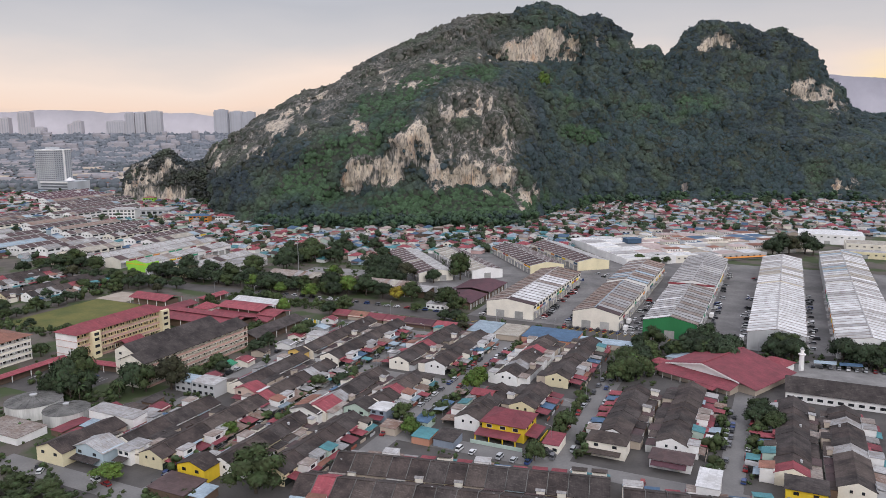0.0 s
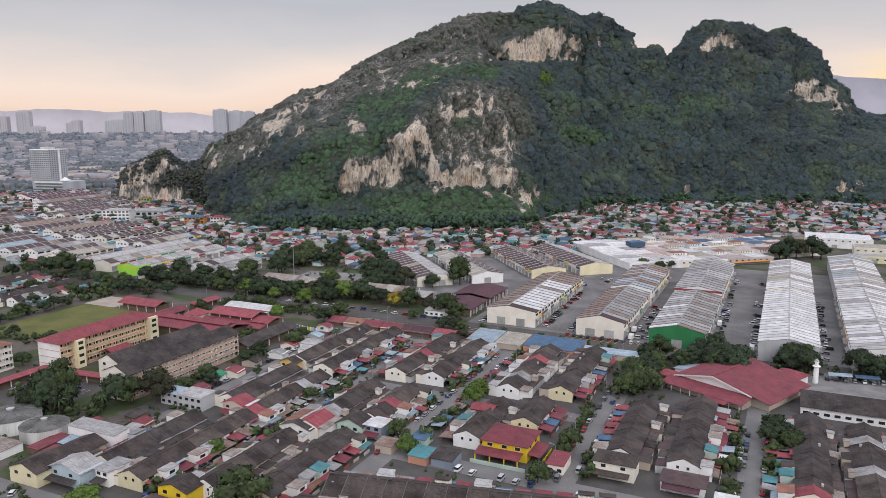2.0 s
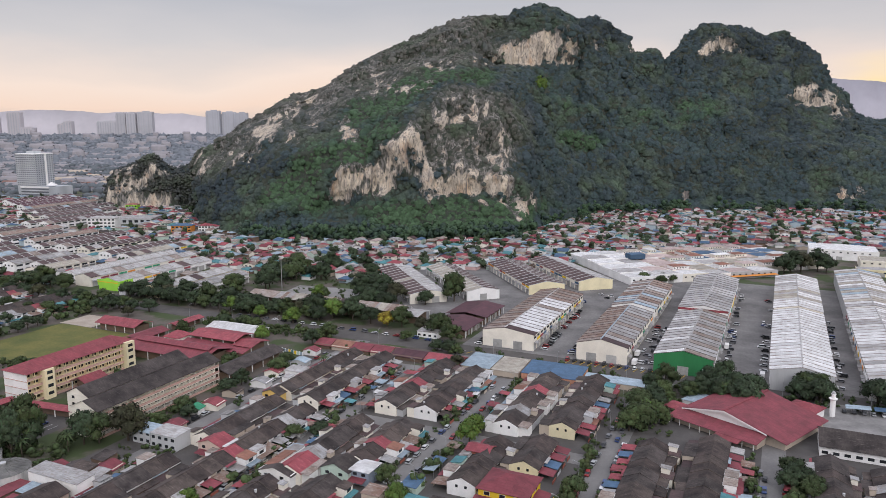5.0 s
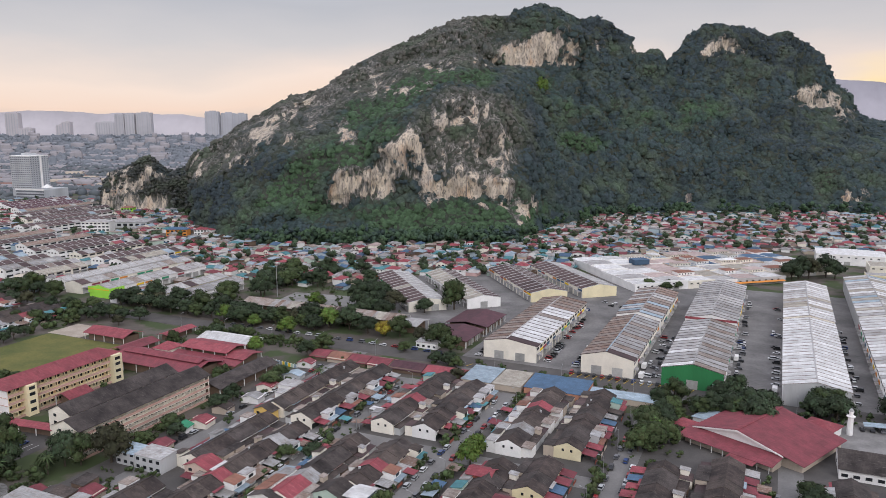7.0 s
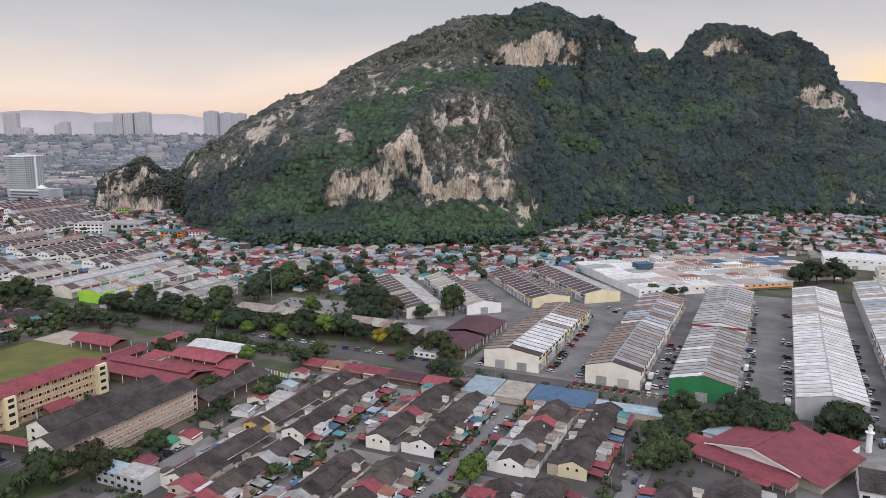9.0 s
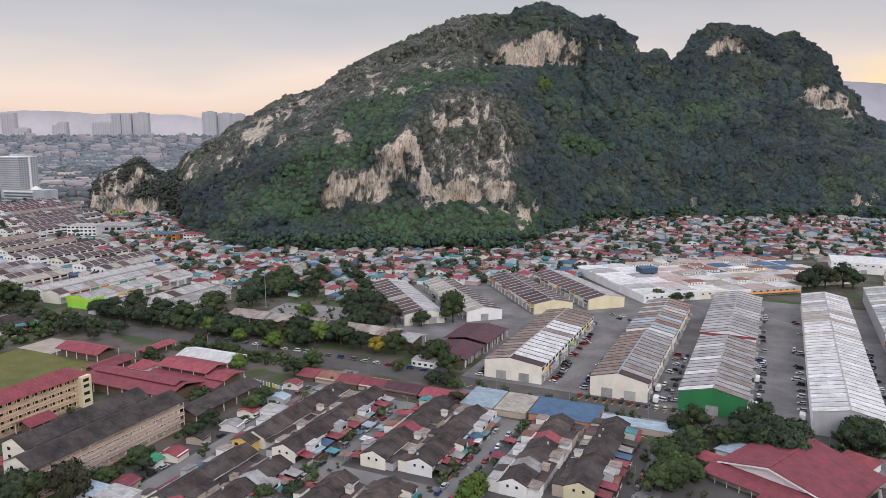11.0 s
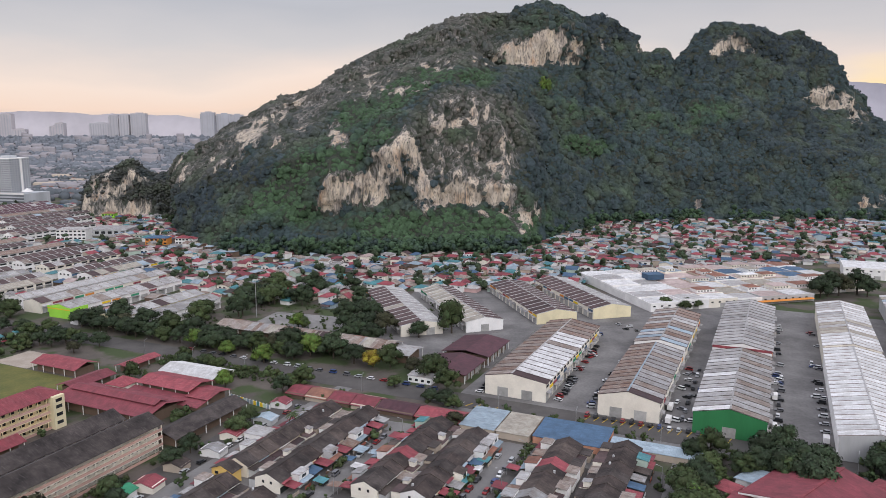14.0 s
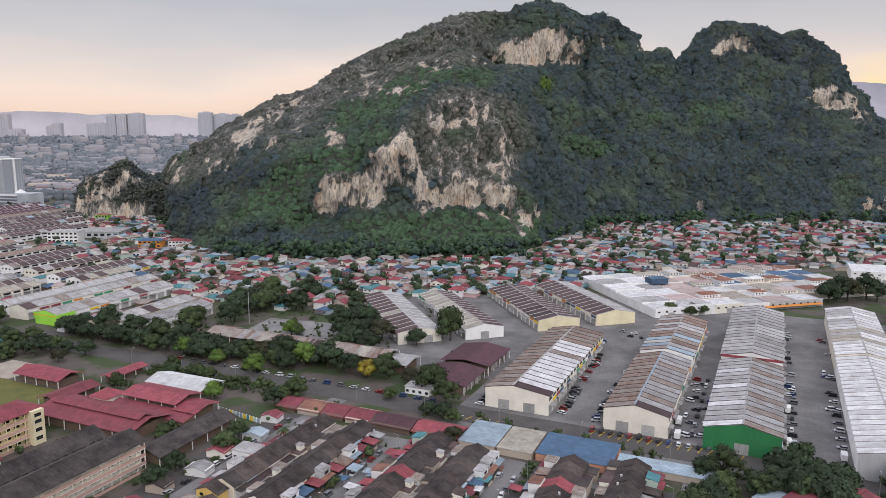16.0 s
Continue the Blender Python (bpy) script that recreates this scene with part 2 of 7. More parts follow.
M = {}
M["ground"] = ground_material()
M["rock"] = limestone()
M["asphalt"] = material("asphalt", (0.078, 0.072, 0.068), 0.9, tint=(0.120, 0.110, 0.102), spread=0.35, scale=0.08, fine=1.5, own=0)
M["asphalt_grey"] = material("grey_asphalt", (0.128, 0.122, 0.119), 0.9, tint=(0.225, 0.216, 0.208), spread=0.55, scale=0.045, fine=0.7, own=0)
M["yard"] = material("yard_concrete", (0.26, 0.25, 0.24), 0.9, spread=0.3, scale=0.12, fine=1.0, own=0)
M["lane"] = material("pale_worn_asphalt", (0.165, 0.158, 0.152), 0.9, tint=(0.235, 0.226, 0.216), spread=0.35, scale=0.07, fine=1.2, own=0)
M["sand"] = material("bare_sand", (0.42, 0.36, 0.30), 0.95, tint=(0.30, 0.25, 0.20), spread=0.35, scale=0.12, fine=1.0, own=0)
M["dry_grass"] = material("dry_grass", (0.150, 0.140, 0.042), 0.95, tint=(0.080, 0.098, 0.030), spread=0.5, scale=0.05, fine=0.7, own=0)
M["grass"] = material("grass", (0.115, 0.125, 0.040), 0.95, tint=(0.075, 0.095, 0.030), spread=0.35, scale=0.06, fine=0.8, own=0)
M["paint_white"] = material("white_road_paint", (0.6, 0.6, 0.58), 0.8, spread=0.3, fine=3)
M["paint_yellow"] = material("yellow_road_paint", (0.55, 0.38, 0.06), 0.8, spread=0.3, fine=3)
M["glass"] = material("dark_glass", (0.025, 0.028, 0.032), 0.18, spread=0.2, own=0.3, spec=0.5)
M["shutter"] = material("roller_shutter", (0.42, 0.41, 0.39), 0.6, spread=0.2, scale=0.4, own=0.25)
M["bark"] = material("bark", (0.10, 0.08, 0.06), 0.95, spread=0.3, fine=6)
M["metal"] = material("galvanised_steel", (0.42, 0.42, 0.42), 0.5, metal=0.5, spread=0.2)
M["tyre"] = material("tyre_rubber", (0.02, 0.02, 0.02), 0.9)
M["dark"] = material("dark_opening_shade", (0.025, 0.032, 0.03), 0.9)

WALLS = {
    "white": (0.86, 0.84, 0.815), "cream": (0.86, 0.80, 0.69), "school cream": (0.82, 0.70, 0.46), "pale yellow": (0.78, 0.69, 0.46), "pale grey": (0.48, 0.48, 0.48),
    "pale blue": (0.46, 0.55, 0.60), "pale green": (0.46, 0.56, 0.48), "pink": (0.60, 0.40, 0.38), "beige": (0.50, 0.42, 0.34),
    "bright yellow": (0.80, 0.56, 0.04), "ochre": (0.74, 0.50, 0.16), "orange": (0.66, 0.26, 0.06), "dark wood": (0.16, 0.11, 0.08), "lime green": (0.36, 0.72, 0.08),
    "pale pink": (0.64, 0.50, 0.42), "dusty pink": (0.56, 0.36, 0.30), "stained concrete": (0.66, 0.65, 0.62), "green": (0.04, 0.22, 0.08), "grey blue": (0.26, 0.30, 0.36), "salmon": (0.60, 0.30, 0.20), "brick red": (0.30, 0.10, 0.07),
}
for n_, c_ in WALLS.items():
    M["w " + n_] = material("painted_wall_" + n_.replace(" ", "_"), c_, 0.85, tint=tuple(v * 0.55 for v in c_), spread=0.45 if "stained" in n_ else 0.15, scale=0.13, fine=1.6, own=0.08, streak=n_ not in ("white", "cream", "pale yellow"))
ROOFS = {
    "dark brown": ((0.078, 0.059, 0.053), (0.024, 0.019, 0.018)), "dark grey": ((0.080, 0.066, 0.061), (0.026, 0.021, 0.020)),
    "brown grey": ((0.100, 0.078, 0.068), (0.042, 0.033, 0.030)), "mossy concrete": ((0.165, 0.16, 0.15), (0.045, 0.045, 0.042)), "red": ((0.30, 0.068, 0.082), (0.18, 0.045, 0.055)),
    "maroon": ((0.235, 0.056, 0.070), (0.135, 0.040, 0.048)), "blue": ((0.080, 0.145, 0.235), (0.055, 0.095, 0.15)),
    "light blue": ((0.34, 0.42, 0.48), (0.21, 0.27, 0.31)), "teal": ((0.09, 0.26, 0.28), (0.06, 0.15, 0.17)),
    "zinc grey": ((0.36, 0.36, 0.36), (0.19, 0.165, 0.145)), "white": ((0.70, 0.695, 0.69), (0.44, 0.42, 0.40)),
    "pale grey": ((0.46, 0.455, 0.45), (0.28, 0.265, 0.25)), "rust brown": ((0.19, 0.112, 0.082), (0.30, 0.25, 0.215)),
    "dark rust": ((0.080, 0.050, 0.050), (0.044, 0.032, 0.034)), "green": ((0.05, 0.30, 0.16), (0.04, 0.18, 0.10)),
    "beige": ((0.42, 0.39, 0.33), (0.26, 0.23, 0.19)), "rusted grey": ((0.34, 0.30, 0.27), (0.20, 0.135, 0.10)),
    "rose": ((0.50, 0.40, 0.37), (0.36, 0.27, 0.25)), "terracotta": ((0.29, 0.135, 0.095), (0.16, 0.08, 0.06)), "maroon grey": ((0.112, 0.073, 0.070), (0.062, 0.043, 0.044)), "dark maroon": ((0.105, 0.046, 0.056), (0.062, 0.032, 0.040)), "purple": ((0.14, 0.10, 0.24), (0.09, 0.06, 0.16)),
}
RUNS = {"white": ((0.46, 0.43, 0.40), 0.58, 0.80), "pale grey": ((0.25, 0.185, 0.155), 0.50, 0.70), "rusted grey": ((0.13, 0.085, 0.066), 0.48, 0.66), "rust brown": ((0.40, 0.37, 0.345), 0.54, 0.66),
        "beige": ((0.27, 0.20, 0.15), 0.52, 0.72), "zinc grey": ((0.20, 0.145, 0.115), 0.52, 0.70), "maroon": ((0.16, 0.05, 0.055), 0.50, 0.70), "red": ((0.40, 0.15, 0.15), 0.54, 0.74), "light blue": ((0.25, 0.27, 0.28), 0.50, 0.72)}
for n_, (c_, t_) in ROOFS.items():
    M["r " + n_] = material("roof_" + n_.replace(" ", "_"), c_, 0.75, tint=t_, spread=0.34, scale=0.22, fine=1.6, own=0.16, sheet=(2.4, 0.9), runs=RUNS.get(n_))
for n_ in ("dark brown", "dark grey", "brown grey"):
    c_, t_ = ROOFS[n_]
    M["r " + n_] = material("tiled_roof_" + n_.replace(" ", "_"), c_, 0.85, tint=t_, spread=0.46, scale=0.16, fine=0.9, own=0.15, sheet=(1.1, 0.5), runs=((c_[0] * 2.1, c_[1] * 2.2, c_[2] * 2.2), 0.56, 0.80))
M["leaf dark"] = foliage("leaves_dark", (0.046, 0.066, 0.033), (0.030, 0.043, 0.025))
M["leaf mid"] = foliage("leaves_green", (0.066, 0.088, 0.034), (0.040, 0.056, 0.025))
M["leaf brown"] = foliage("leaves_brownish", (0.060, 0.060, 0.031), (0.040, 0.041, 0.025))
M["leaf bright"] = foliage("leaves_bright_green", (0.110, 0.165, 0.034), (0.062, 0.098, 0.026))
M["leaf yellow"] = foliage("leaves_yellow_green", (0.26, 0.20, 0.030), (0.12, 0.115, 0.025))
M["forest"] = hill_foliage()


# ---- building helpers ----
class Geo:
    """Collects faces for one mesh."""

    def __init__(self):
        self.v, self.f = [], []

    def poly(self, *pts):
        i = len(self.v)
        self.v += [tuple(p) for p in pts]
        self.f.append(tuple(range(i, i + len(pts))))
        return self

    def hexa(self, lo, hi):
        """A solid between two quads (lower and upper, same order)."""
        i = len(self.v)
        self.v += [tuple(p) for p in lo] + [tuple(p) for p in hi]
        n = len(lo)
        self.f.append(tuple(i + k for k in reversed(range(n))))
        self.f.append(tuple(i + n + k for k in range(n)))
        for k in range(n):
            self.f.append((i + k, i + (k + 1) % n, i + n + (k + 1) % n, i + n + k))
        return self

    def box(self, x0, x1, y0, y1, z0, z1):
        c = [(x0, y0), (x1, y0), (x1, y1), (x0, y1)]
        return self.hexa([(*p, z0) for p in c], [(*p, z1) for p in c])

    def slab(self, x0, z0, x1, z1, y0, y1, thick):
        """A sloping slab from (x0, z0) to (x1, z1), running from y0 to y1."""
        c = [(x0, y0, z0), (x1, y0, z1), (x1, y1, z1), (x0, y1, z0)]
        if x1 < x0:
            c = [c[1], c[0], c[3], c[2]]
        return self.hexa([(x, y, z - thick) for x, y, z in c], c)

    def gable(self, x0, x1, y0, y1, z0, eave, ridge, top=None):
        """A wall body with a gabled top, its ridge along y."""
        t = (x0 + x1) / 2 if top is None else top
        p = [(x0, z0), (x1, z0), (x1, eave), (t, ridge), (x0, eave)]
        i = len(self.v)
        self.v += [(x, y0, z) for x, z in p] + [(x, y1, z) for x, z in p]
        self.f.append(tuple(i + k for k in range(5)))
        self.f.append(tuple(i + 5 + k for k in reversed(range(5))))
        for k in range(5):
            self.f.append((i + (k + 1) % 5, i + k, i + 5 + k, i + 5 + (k + 1) % 5))
        return self

    def tube(self, x, y, z0, z1, r0, r1=None, n=8):
        r1 = r0 if r1 is None else r1
        a = [2 * math.pi * k / n for k in range(n)]
        return self.hexa([(x + r0 * math.cos(t), y + r0 * math.sin(t), z0) for t in a], [(x + r1 * math.cos(t), y + r1 * math.sin(t), z1) for t in a])

    def hip(self, x0, x1, y0, y1, eave, ridge, over=0.5, thick=0.15):
        """A hipped roof whose ridge runs along the longer side."""
        x0, x1, y0, y1 = x0 - over, x1 + over, y0 - over, y1 + over
        w, d = x1 - x0, y1 - y0
        h = min(w, d) / 2
        if w >= d:
            a, b = (x0 + h, (y0 + y1) / 2, ridge), (x1 - h, (y0 + y1) / 2, ridge)
        else:
            a, b = ((x0 + x1) / 2, y0 + h, ridge), ((x0 + x1) / 2, y1 - h, ridge)
        c = [(x0, y0, eave), (x1, y0, eave), (x1, y1, eave), (x0, y1, eave)]
        low = [(x, y, eave - thick) for x, y, _ in c]
        i = len(self.v)
        self.v += c + low + [a, b]
        top = [(0, 1, 9, 8), (1, 2, 9), (2, 3, 8, 9), (3, 0, 8)] if w >= d else [(0, 1, 8), (1, 2, 9, 8), (2, 3, 9), (3, 0, 8, 9)]
        for f in top + [(0, 4, 5, 1), (1, 5, 6, 2), (2, 6, 7, 3), (3, 7, 4, 0), (7, 6, 5, 4)]:
            self.f.append(tuple(i + k for k in f))
        return self

    def mesh(self, name, mat):
        me = bpy.data.meshes.new(name)
        me.from_pydata(self.v, [], self.f)
        me.materials.append(mat)
        return me


def part(name, geo, mat, parent, label="", loc=None):
    """Links one mesh object under a thing or a part. geo: a Geo, or a mesh that alike pieces share."""
    me = geo if isinstance(geo, bpy.types.Mesh) else geo.mesh(name, mat)
    ob = new(name, me)
    ob.parent = parent
    if loc:
        ob.location = loc
    if label:
        tagged(ob, label)
    return ob


def thing(name, m, label, category, group="", kind=""):
    ob = new(name)
    ob.matrix_basis = m
    return tagged(ob, label, category, group, kind)


def structure(name, geo, mat, label, category):
    return tagged(new(name, geo.mesh(name, mat)), label, category, kind="structure")


# The town's street grid: r runs across the terraces, s along them.
GRID = 25.0
SC = 4 / 3  # metres for one unit of the street plan
CA, SA = math.cos(radians(GRID)), math.sin(radians(GRID))


def at(r, s):
    return (SC * (CA * r + SA * s), SC * (-SA * r + CA * s))


def gpose(r, s, z=0.0, turn=0.0):
    x, y = at(r, s)
    return pose(x, y, z, 0, 0, turn - GRID)


def placed(store, key, build, m):
    """Builds a kind once, then copies it."""
    if key in store:
        return copy_thing(store[key], m)
    store[key] = build(m)
    return store[key]


STORE = {}
rng = random.Random(5)


# ---- ground, roads ----
g = Geo()
g.poly((-4900, -300, 0), (4900, -300, 0), (4900, 4950, 0), (-4900, 4950, 0))
ground = structure("ground", g, M["ground"], "flat town ground of worn concrete, earth and grass", "ground")


ROAD_STEP = [0]
structure("pavement_units", Geo().hexa([(*at(r_, s_), -0.1) for r_, s_ in ((-200, 345), (-134.2, 345), (-134.2, 480), (-230, 480))], [(*at(r_, s_), 0.012) for r_, s_ in ((-200, 345), (-134.2, 345), (-134.2, 480), (-230, 480))]), M["asphalt_grey"], "grey asphalt ground round cream factory units", "pavement")
structure("pavement_factories", Geo().hexa([(*at(r_, s_), -0.1) for r_, s_ in ((-134, 297), (100, 297), (100, 500), (-134, 500))], [(*at(r_, s_), 0.016) for r_, s_ in ((-134, 297), (100, 297), (100, 500), (-134, 500))]), M["asphalt_grey"], "worn grey asphalt yards round the factory rows", "pavement")
structure("pavement_estate", Geo().hexa([(*at(r_, s_), -0.1) for r_, s_ in ((-172, 112), (74, 112), (74, 280), (-172, 280))], [(*at(r_, s_), 0.02) for r_, s_ in ((-172, 112), (74, 112), (74, 280), (-172, 280))]), M["asphalt"], "worn concrete and asphalt ground between the terraces", "pavement")


structure("pavement_west", Geo().hexa([(*at(r_, s_), -0.1) for r_, s_ in ((-190, 150), (-172.1, 150), (-172.1, 283), (-190, 283))], [(*at(r_, s_), 0.012) for r_, s_ in ((-190, 150), (-172.1, 150), (-172.1, 283), (-190, 283))]), M["asphalt"], "worn asphalt strip beside the terraces", "pavement")


def road(name, r0, s0, r1, s1, width, mat="asphalt", z=0.04, label="worn grey asphalt street between terraces"):
    ROAD_STEP[0] += 1
    z += 0.0045 * (ROAD_STEP[0] % 9 if ROAD_STEP[0] < 40 else 0)
    a, b = Vector(at(r0, s0)), Vector(at(r1, s1))
    d = (b - a).normalized()
    n = Vector((-d.y, d.x)) * SC * width / 2
    p = [a + n, a - n, b - n, b + n]
    geo = Geo().hexa([(q.x, q.y, z - 0.08) for q in p], [(q.x, q.y, z) for q in p])
    return structure(name, geo, M[mat], label, "road")


road("road_main", -420, 308, 160, 308, 13, "asphalt", z=0.06, label="wide grey asphalt main road beside shade trees")
for r_, s0_, s1_ in ((-138.5, 110, 281), (-100.5, 165, 281), (-51.5, 176, 302), (-8, 150, 262), (-176, 160, 302), (37, 150, 250)):
    road("road_lane", r_, s0_, r_, s1_, 6.5, "lane")
for s_, r0_, r1_ in ((180, -100, 60), (225, -176, -57), (121, -190, -60), (277, -180, -60)):
    road("road_cross", r0_, s_, r1_, s_, 7, "lane", z=0.05)
for r_, w_ in ((-92.5, 18), (-57, 10), (-19, 18), (16, 9), (58, 14)):
    road("road_yard", r_, 314, r_, 480, w_, "asphalt_grey", z=0.05, label="grey asphalt service road between rows of factory units")
road("road_far", -158, 405, -88, 452, 24, "asphalt_grey", z=0.05, label="open asphalt yard before cream factory units")
road("road_east", -110, 482, 90, 482, 22, "asphalt_grey", z=0.07, label="asphalt service road behind the factory rows")
road("road_left", -344, 314, -344, 470, 14, z=0.05, label="asphalt street leading past shop rows to the hill")
road("yard_court", -268, 372, -222, 378, 26, "yard", 0.05, "grey concrete sports court behind a long shed")
road("yard_school", -246, 172, -214, 172, 27, "asphalt", 0.03, "asphalt school yard with parking bays")
road("yard_mosque", 6, 291, 62, 291, 25, "yard", 0.05, "pale concrete car park beside the minaret")
road("field", -324, 240, -258, 240, 52, "dry_grass", 0.05, "dry grass school sports field")
road("pavement_court", -326, 275, -305, 275, 17, "sand", 0.055, "pale bare sand court at the end of the field")
for k in range(11):
    for s_ in (169.6, 177.6):
        road("road_marking", -243 + 2.6 * k, s_ - 1.8, -243 + 2.6 * k, s_ + 1.8, 0.14, "paint_white", 0.1, "painted parking bay line on asphalt")
for k in range(9):
    road("road_marking", -140 + k * 3.2, 303.5, -138.6 + k * 3.2, 306.6, 0.35, "paint_yellow" if k % 3 else "paint_white", 0.14, "painted parking bay line on asphalt")
for k in range(16):
    road("road_marking", -86 + k * 3.0, 308.5, -85 + k * 3.0, 312.5, 0.3, "paint_yellow", 0.14, "painted parking bay line on asphalt")


# ---- the limestone hill ----
def mesh_from_arrays(name, verts, faces, mat, smooth=False):
    """verts n x 3, faces m x k (all with k corners)."""
    me = bpy.data.meshes.new(name)
    m, k = faces.shape
    me.vertices.add(len(verts))
    me.vertices.foreach_set("co", verts.astype(np.float32).ravel())
    me.loops.add(m * k)
    me.loops.foreach_set("vertex_index", faces.astype(np.int32).ravel())
    me.polygons.add(m)
    me.polygons.foreach_set("loop_start", np.arange(0, m * k, k, dtype=np.int32))
    if smooth:
        me.polygons.foreach_set("use_smooth", np.ones(m, dtype=bool))
    me.materials.append(mat)
    me.update(calc_edges=True)
    return me


def fractal(p, octaves=4):
    return np.array([noise.fractal(Vector(q), 1.0, 2.0, octaves) for q in p])


# Sections of the hill by bearing from the south: foot, cliff and crest.
FOOT = ((-0.335, -0.30, -0.25, -0.16, -0.05, 0.05, 0.12, 0.16, 0.22, 0.30, 0.45, 0.60, 0.80),
        (760, 690, 655, 648, 645, 650, 655, 740, 815, 850, 850, 840, 830))
CLIFF_FOOT = ((-0.33, -0.25, -0.16, -0.146, -0.085, -0.03, 0.05, 0.10, 0.13, 0.16, 0.30, 0.80),
              (5, 10, 20, 25, 33, 35, 30, 28, 16, 12, 10, 12))
CLIFF_TOP = ((-0.33, -0.25, -0.150, -0.143, -0.135, -0.098, -0.083, -0.077, -0.053, -0.036, -0.021, -0.013, 0.002, 0.042, 0.104, 0.115, 0.13, 0.15, 0.20, 0.80),
             (12, 18, 24, 48, 58, 57, 59, 77, 83, 95, 89, 60, 50, 52, 48, 44, 36, 20, 14, 16))
SHOULDER = ((-0.33, -0.22, -0.16, -0.10, -0.03, 0.03, 0.09, 0.12, 0.16, 0.25, 0.40, 0.80), (28, 58, 74, 92, 112, 124, 118, 84, 50, 62, 74, 50))
CREST_U = (-0.335, -0.322, -0.28, -0.248, -0.218, -0.187, -0.157, -0.112, -0.06, -0.008, 0.030, 0.048, 0.063, 0.092, 0.104, 0.139, 0.165, 0.183, 0.208, 0.228, 0.247, 0.257, 0.262, 0.269, 0.279,
           0.287, 0.295, 0.306, 0.312, 0.325, 0.335, 0.351, 0.375, 0.405, 0.420, 0.436, 0.450, 0.466, 0.490, 0.505, 0.518, 0.524, 0.543, 0.551, 0.556, 0.574, 0.603, 0.80)
CREST_Z = (54, 68, 84, 103, 119, 129, 133, 158, 183, 202, 217, 223, 229, 226, 236, 241, 238, 228, 229, 225, 215, 207, 196, 189, 187,
           195, 194, 180, 182, 197, 213, 225, 231, 229, 225, 216, 221, 223, 212, 199, 180, 167, 148, 138, 121, 106, 101, 92)
CREST_Y = ((-0.335, -0.157, 0.0, 0.139, 0.26, 0.45, 0.80), (800, 855, 928, 980, 1010, 1092, 1095))
UPPER = ((0.045, 0.055, 0.08, 0.10, 0.115, 0.14, 0.17, 0.187, 0.197, 0.345, 0.358, 0.38, 0.402, 0.415, 0.47, 0.484, 0.512, 0.54, 0.55),
         (0, 9, 18, 30, 28, 44, 46, 34, 0, 0, 14, 27, 18, 0, 0, 20, 34, 24, 0))
UPPER_FOOT = ((0.03, 0.20, 0.36, 0.41, 0.47, 0.54), (162, 165, 186, 186, 128, 113))


S_ROWS = np.concatenate([np.linspace(0, 1.06, 165), np.linspace(1.06, 1.5, 16)[1:]])


def hill_surface(n_u, u0, u1):
    u = np.linspace(u0, u1, n_u)
    f = lambda t: np.interp(u, *t)
    y0, z1, z2, zs = f(FOOT), f(CLIFF_FOOT), f(CLIFF_TOP), f(SHOULDER)
    yr, zr = f(CREST_Y), f((CREST_U, CREST_Z))
    wide = np.clip((yr - y0) / 300, 0.35, 1)
    ramp = np.clip((u + 0.335) / 0.03, 0.15, 1)
    yc = y0 + 42 * wide
    yu = yr - 48 * wide
    up = f(UPPER)
    crag = np.clip(up / 16, 0, 1)
    crag = crag * crag * (3 - 2 * crag)
    foot = np.minimum(f(UPPER_FOOT), zr - up - 3)
    zu1 = crag * foot + (1 - crag) * (zs + 0.70 * (zr - zs))
    zu2 = crag * (foot + up) + (1 - crag) * (zs + 0.82 * (zr - zs))
    ys = np.maximum(y0 + 92 * wide, yc + 0.15 * (z2 - z1) + 6)
    zs = np.maximum(zs, z2 + 4)
    S = [0.0, 0.14, 0.40, 0.54, 0.72, 0.84, 1.0, 1.25, 1.5]
    Y = np.stack([y0, yc, yc + 0.10 * (z2 - z1) + 1, ys, yu, yu + 8, yr, yr + 130, yr + 320])
    Z = np.stack([0 * y0 - 2, z1, z2, zs, zu1, zu2, zr, zr * 0.55, 0 * y0 - 4])
    s, n_s = S_ROWS, len(S_ROWS)
    YY = np.stack([np.interp(s, S, Y[:, i]) for i in range(n_u)], 1)
    ZZ = np.stack([np.interp(s, S, Z[:, i]) for i in range(n_u)], 1)
    for _ in range(2):
        for a in (YY, ZZ):
            a[1:-1] = (a[:-2] + 2 * a[1:-1] + a[2:]) / 4
    UU = np.repeat(u[None], n_s, 0)
    XX = UU * (YY - 46)
    return np.stack([XX, YY, ZZ], -1)


def roughen(P, seed, amount):
    flat = P.reshape(-1, 3)
    q = flat * np.array([0.016, 0.016, 0.016]) + seed
    big = fractal(q, 4)
    flute = fractal(flat * np.array([0.07, 0.07, 0.02]) + seed + 7, 3)
    low = np.clip(flat[:, 2] / 25, 0, 1)
    out = flat.copy()
    crack = fractal(flat * np.array([0.22, 0.22, 0.05]) + seed + 19, 2)
    out[:, 1] -= amount * low * (13 * big + 5.5 * flute + 2.4 * crack)
    out[:, 0] += amount * low * 5 * flute
    out[:, 2] += amount * low * 4.0 * fractal(flat * 0.035 + seed + 3, 3)
    return out.reshape(P.shape)


def grid_faces(n_s, n_u):
    i = np.arange(n_s * n_u).reshape(n_s, n_u)
    return np.stack([i[:-1, :-1], i[:-1, 1:], i[1:, 1:], i[1:, :-1]], -1).reshape(-1, 4)


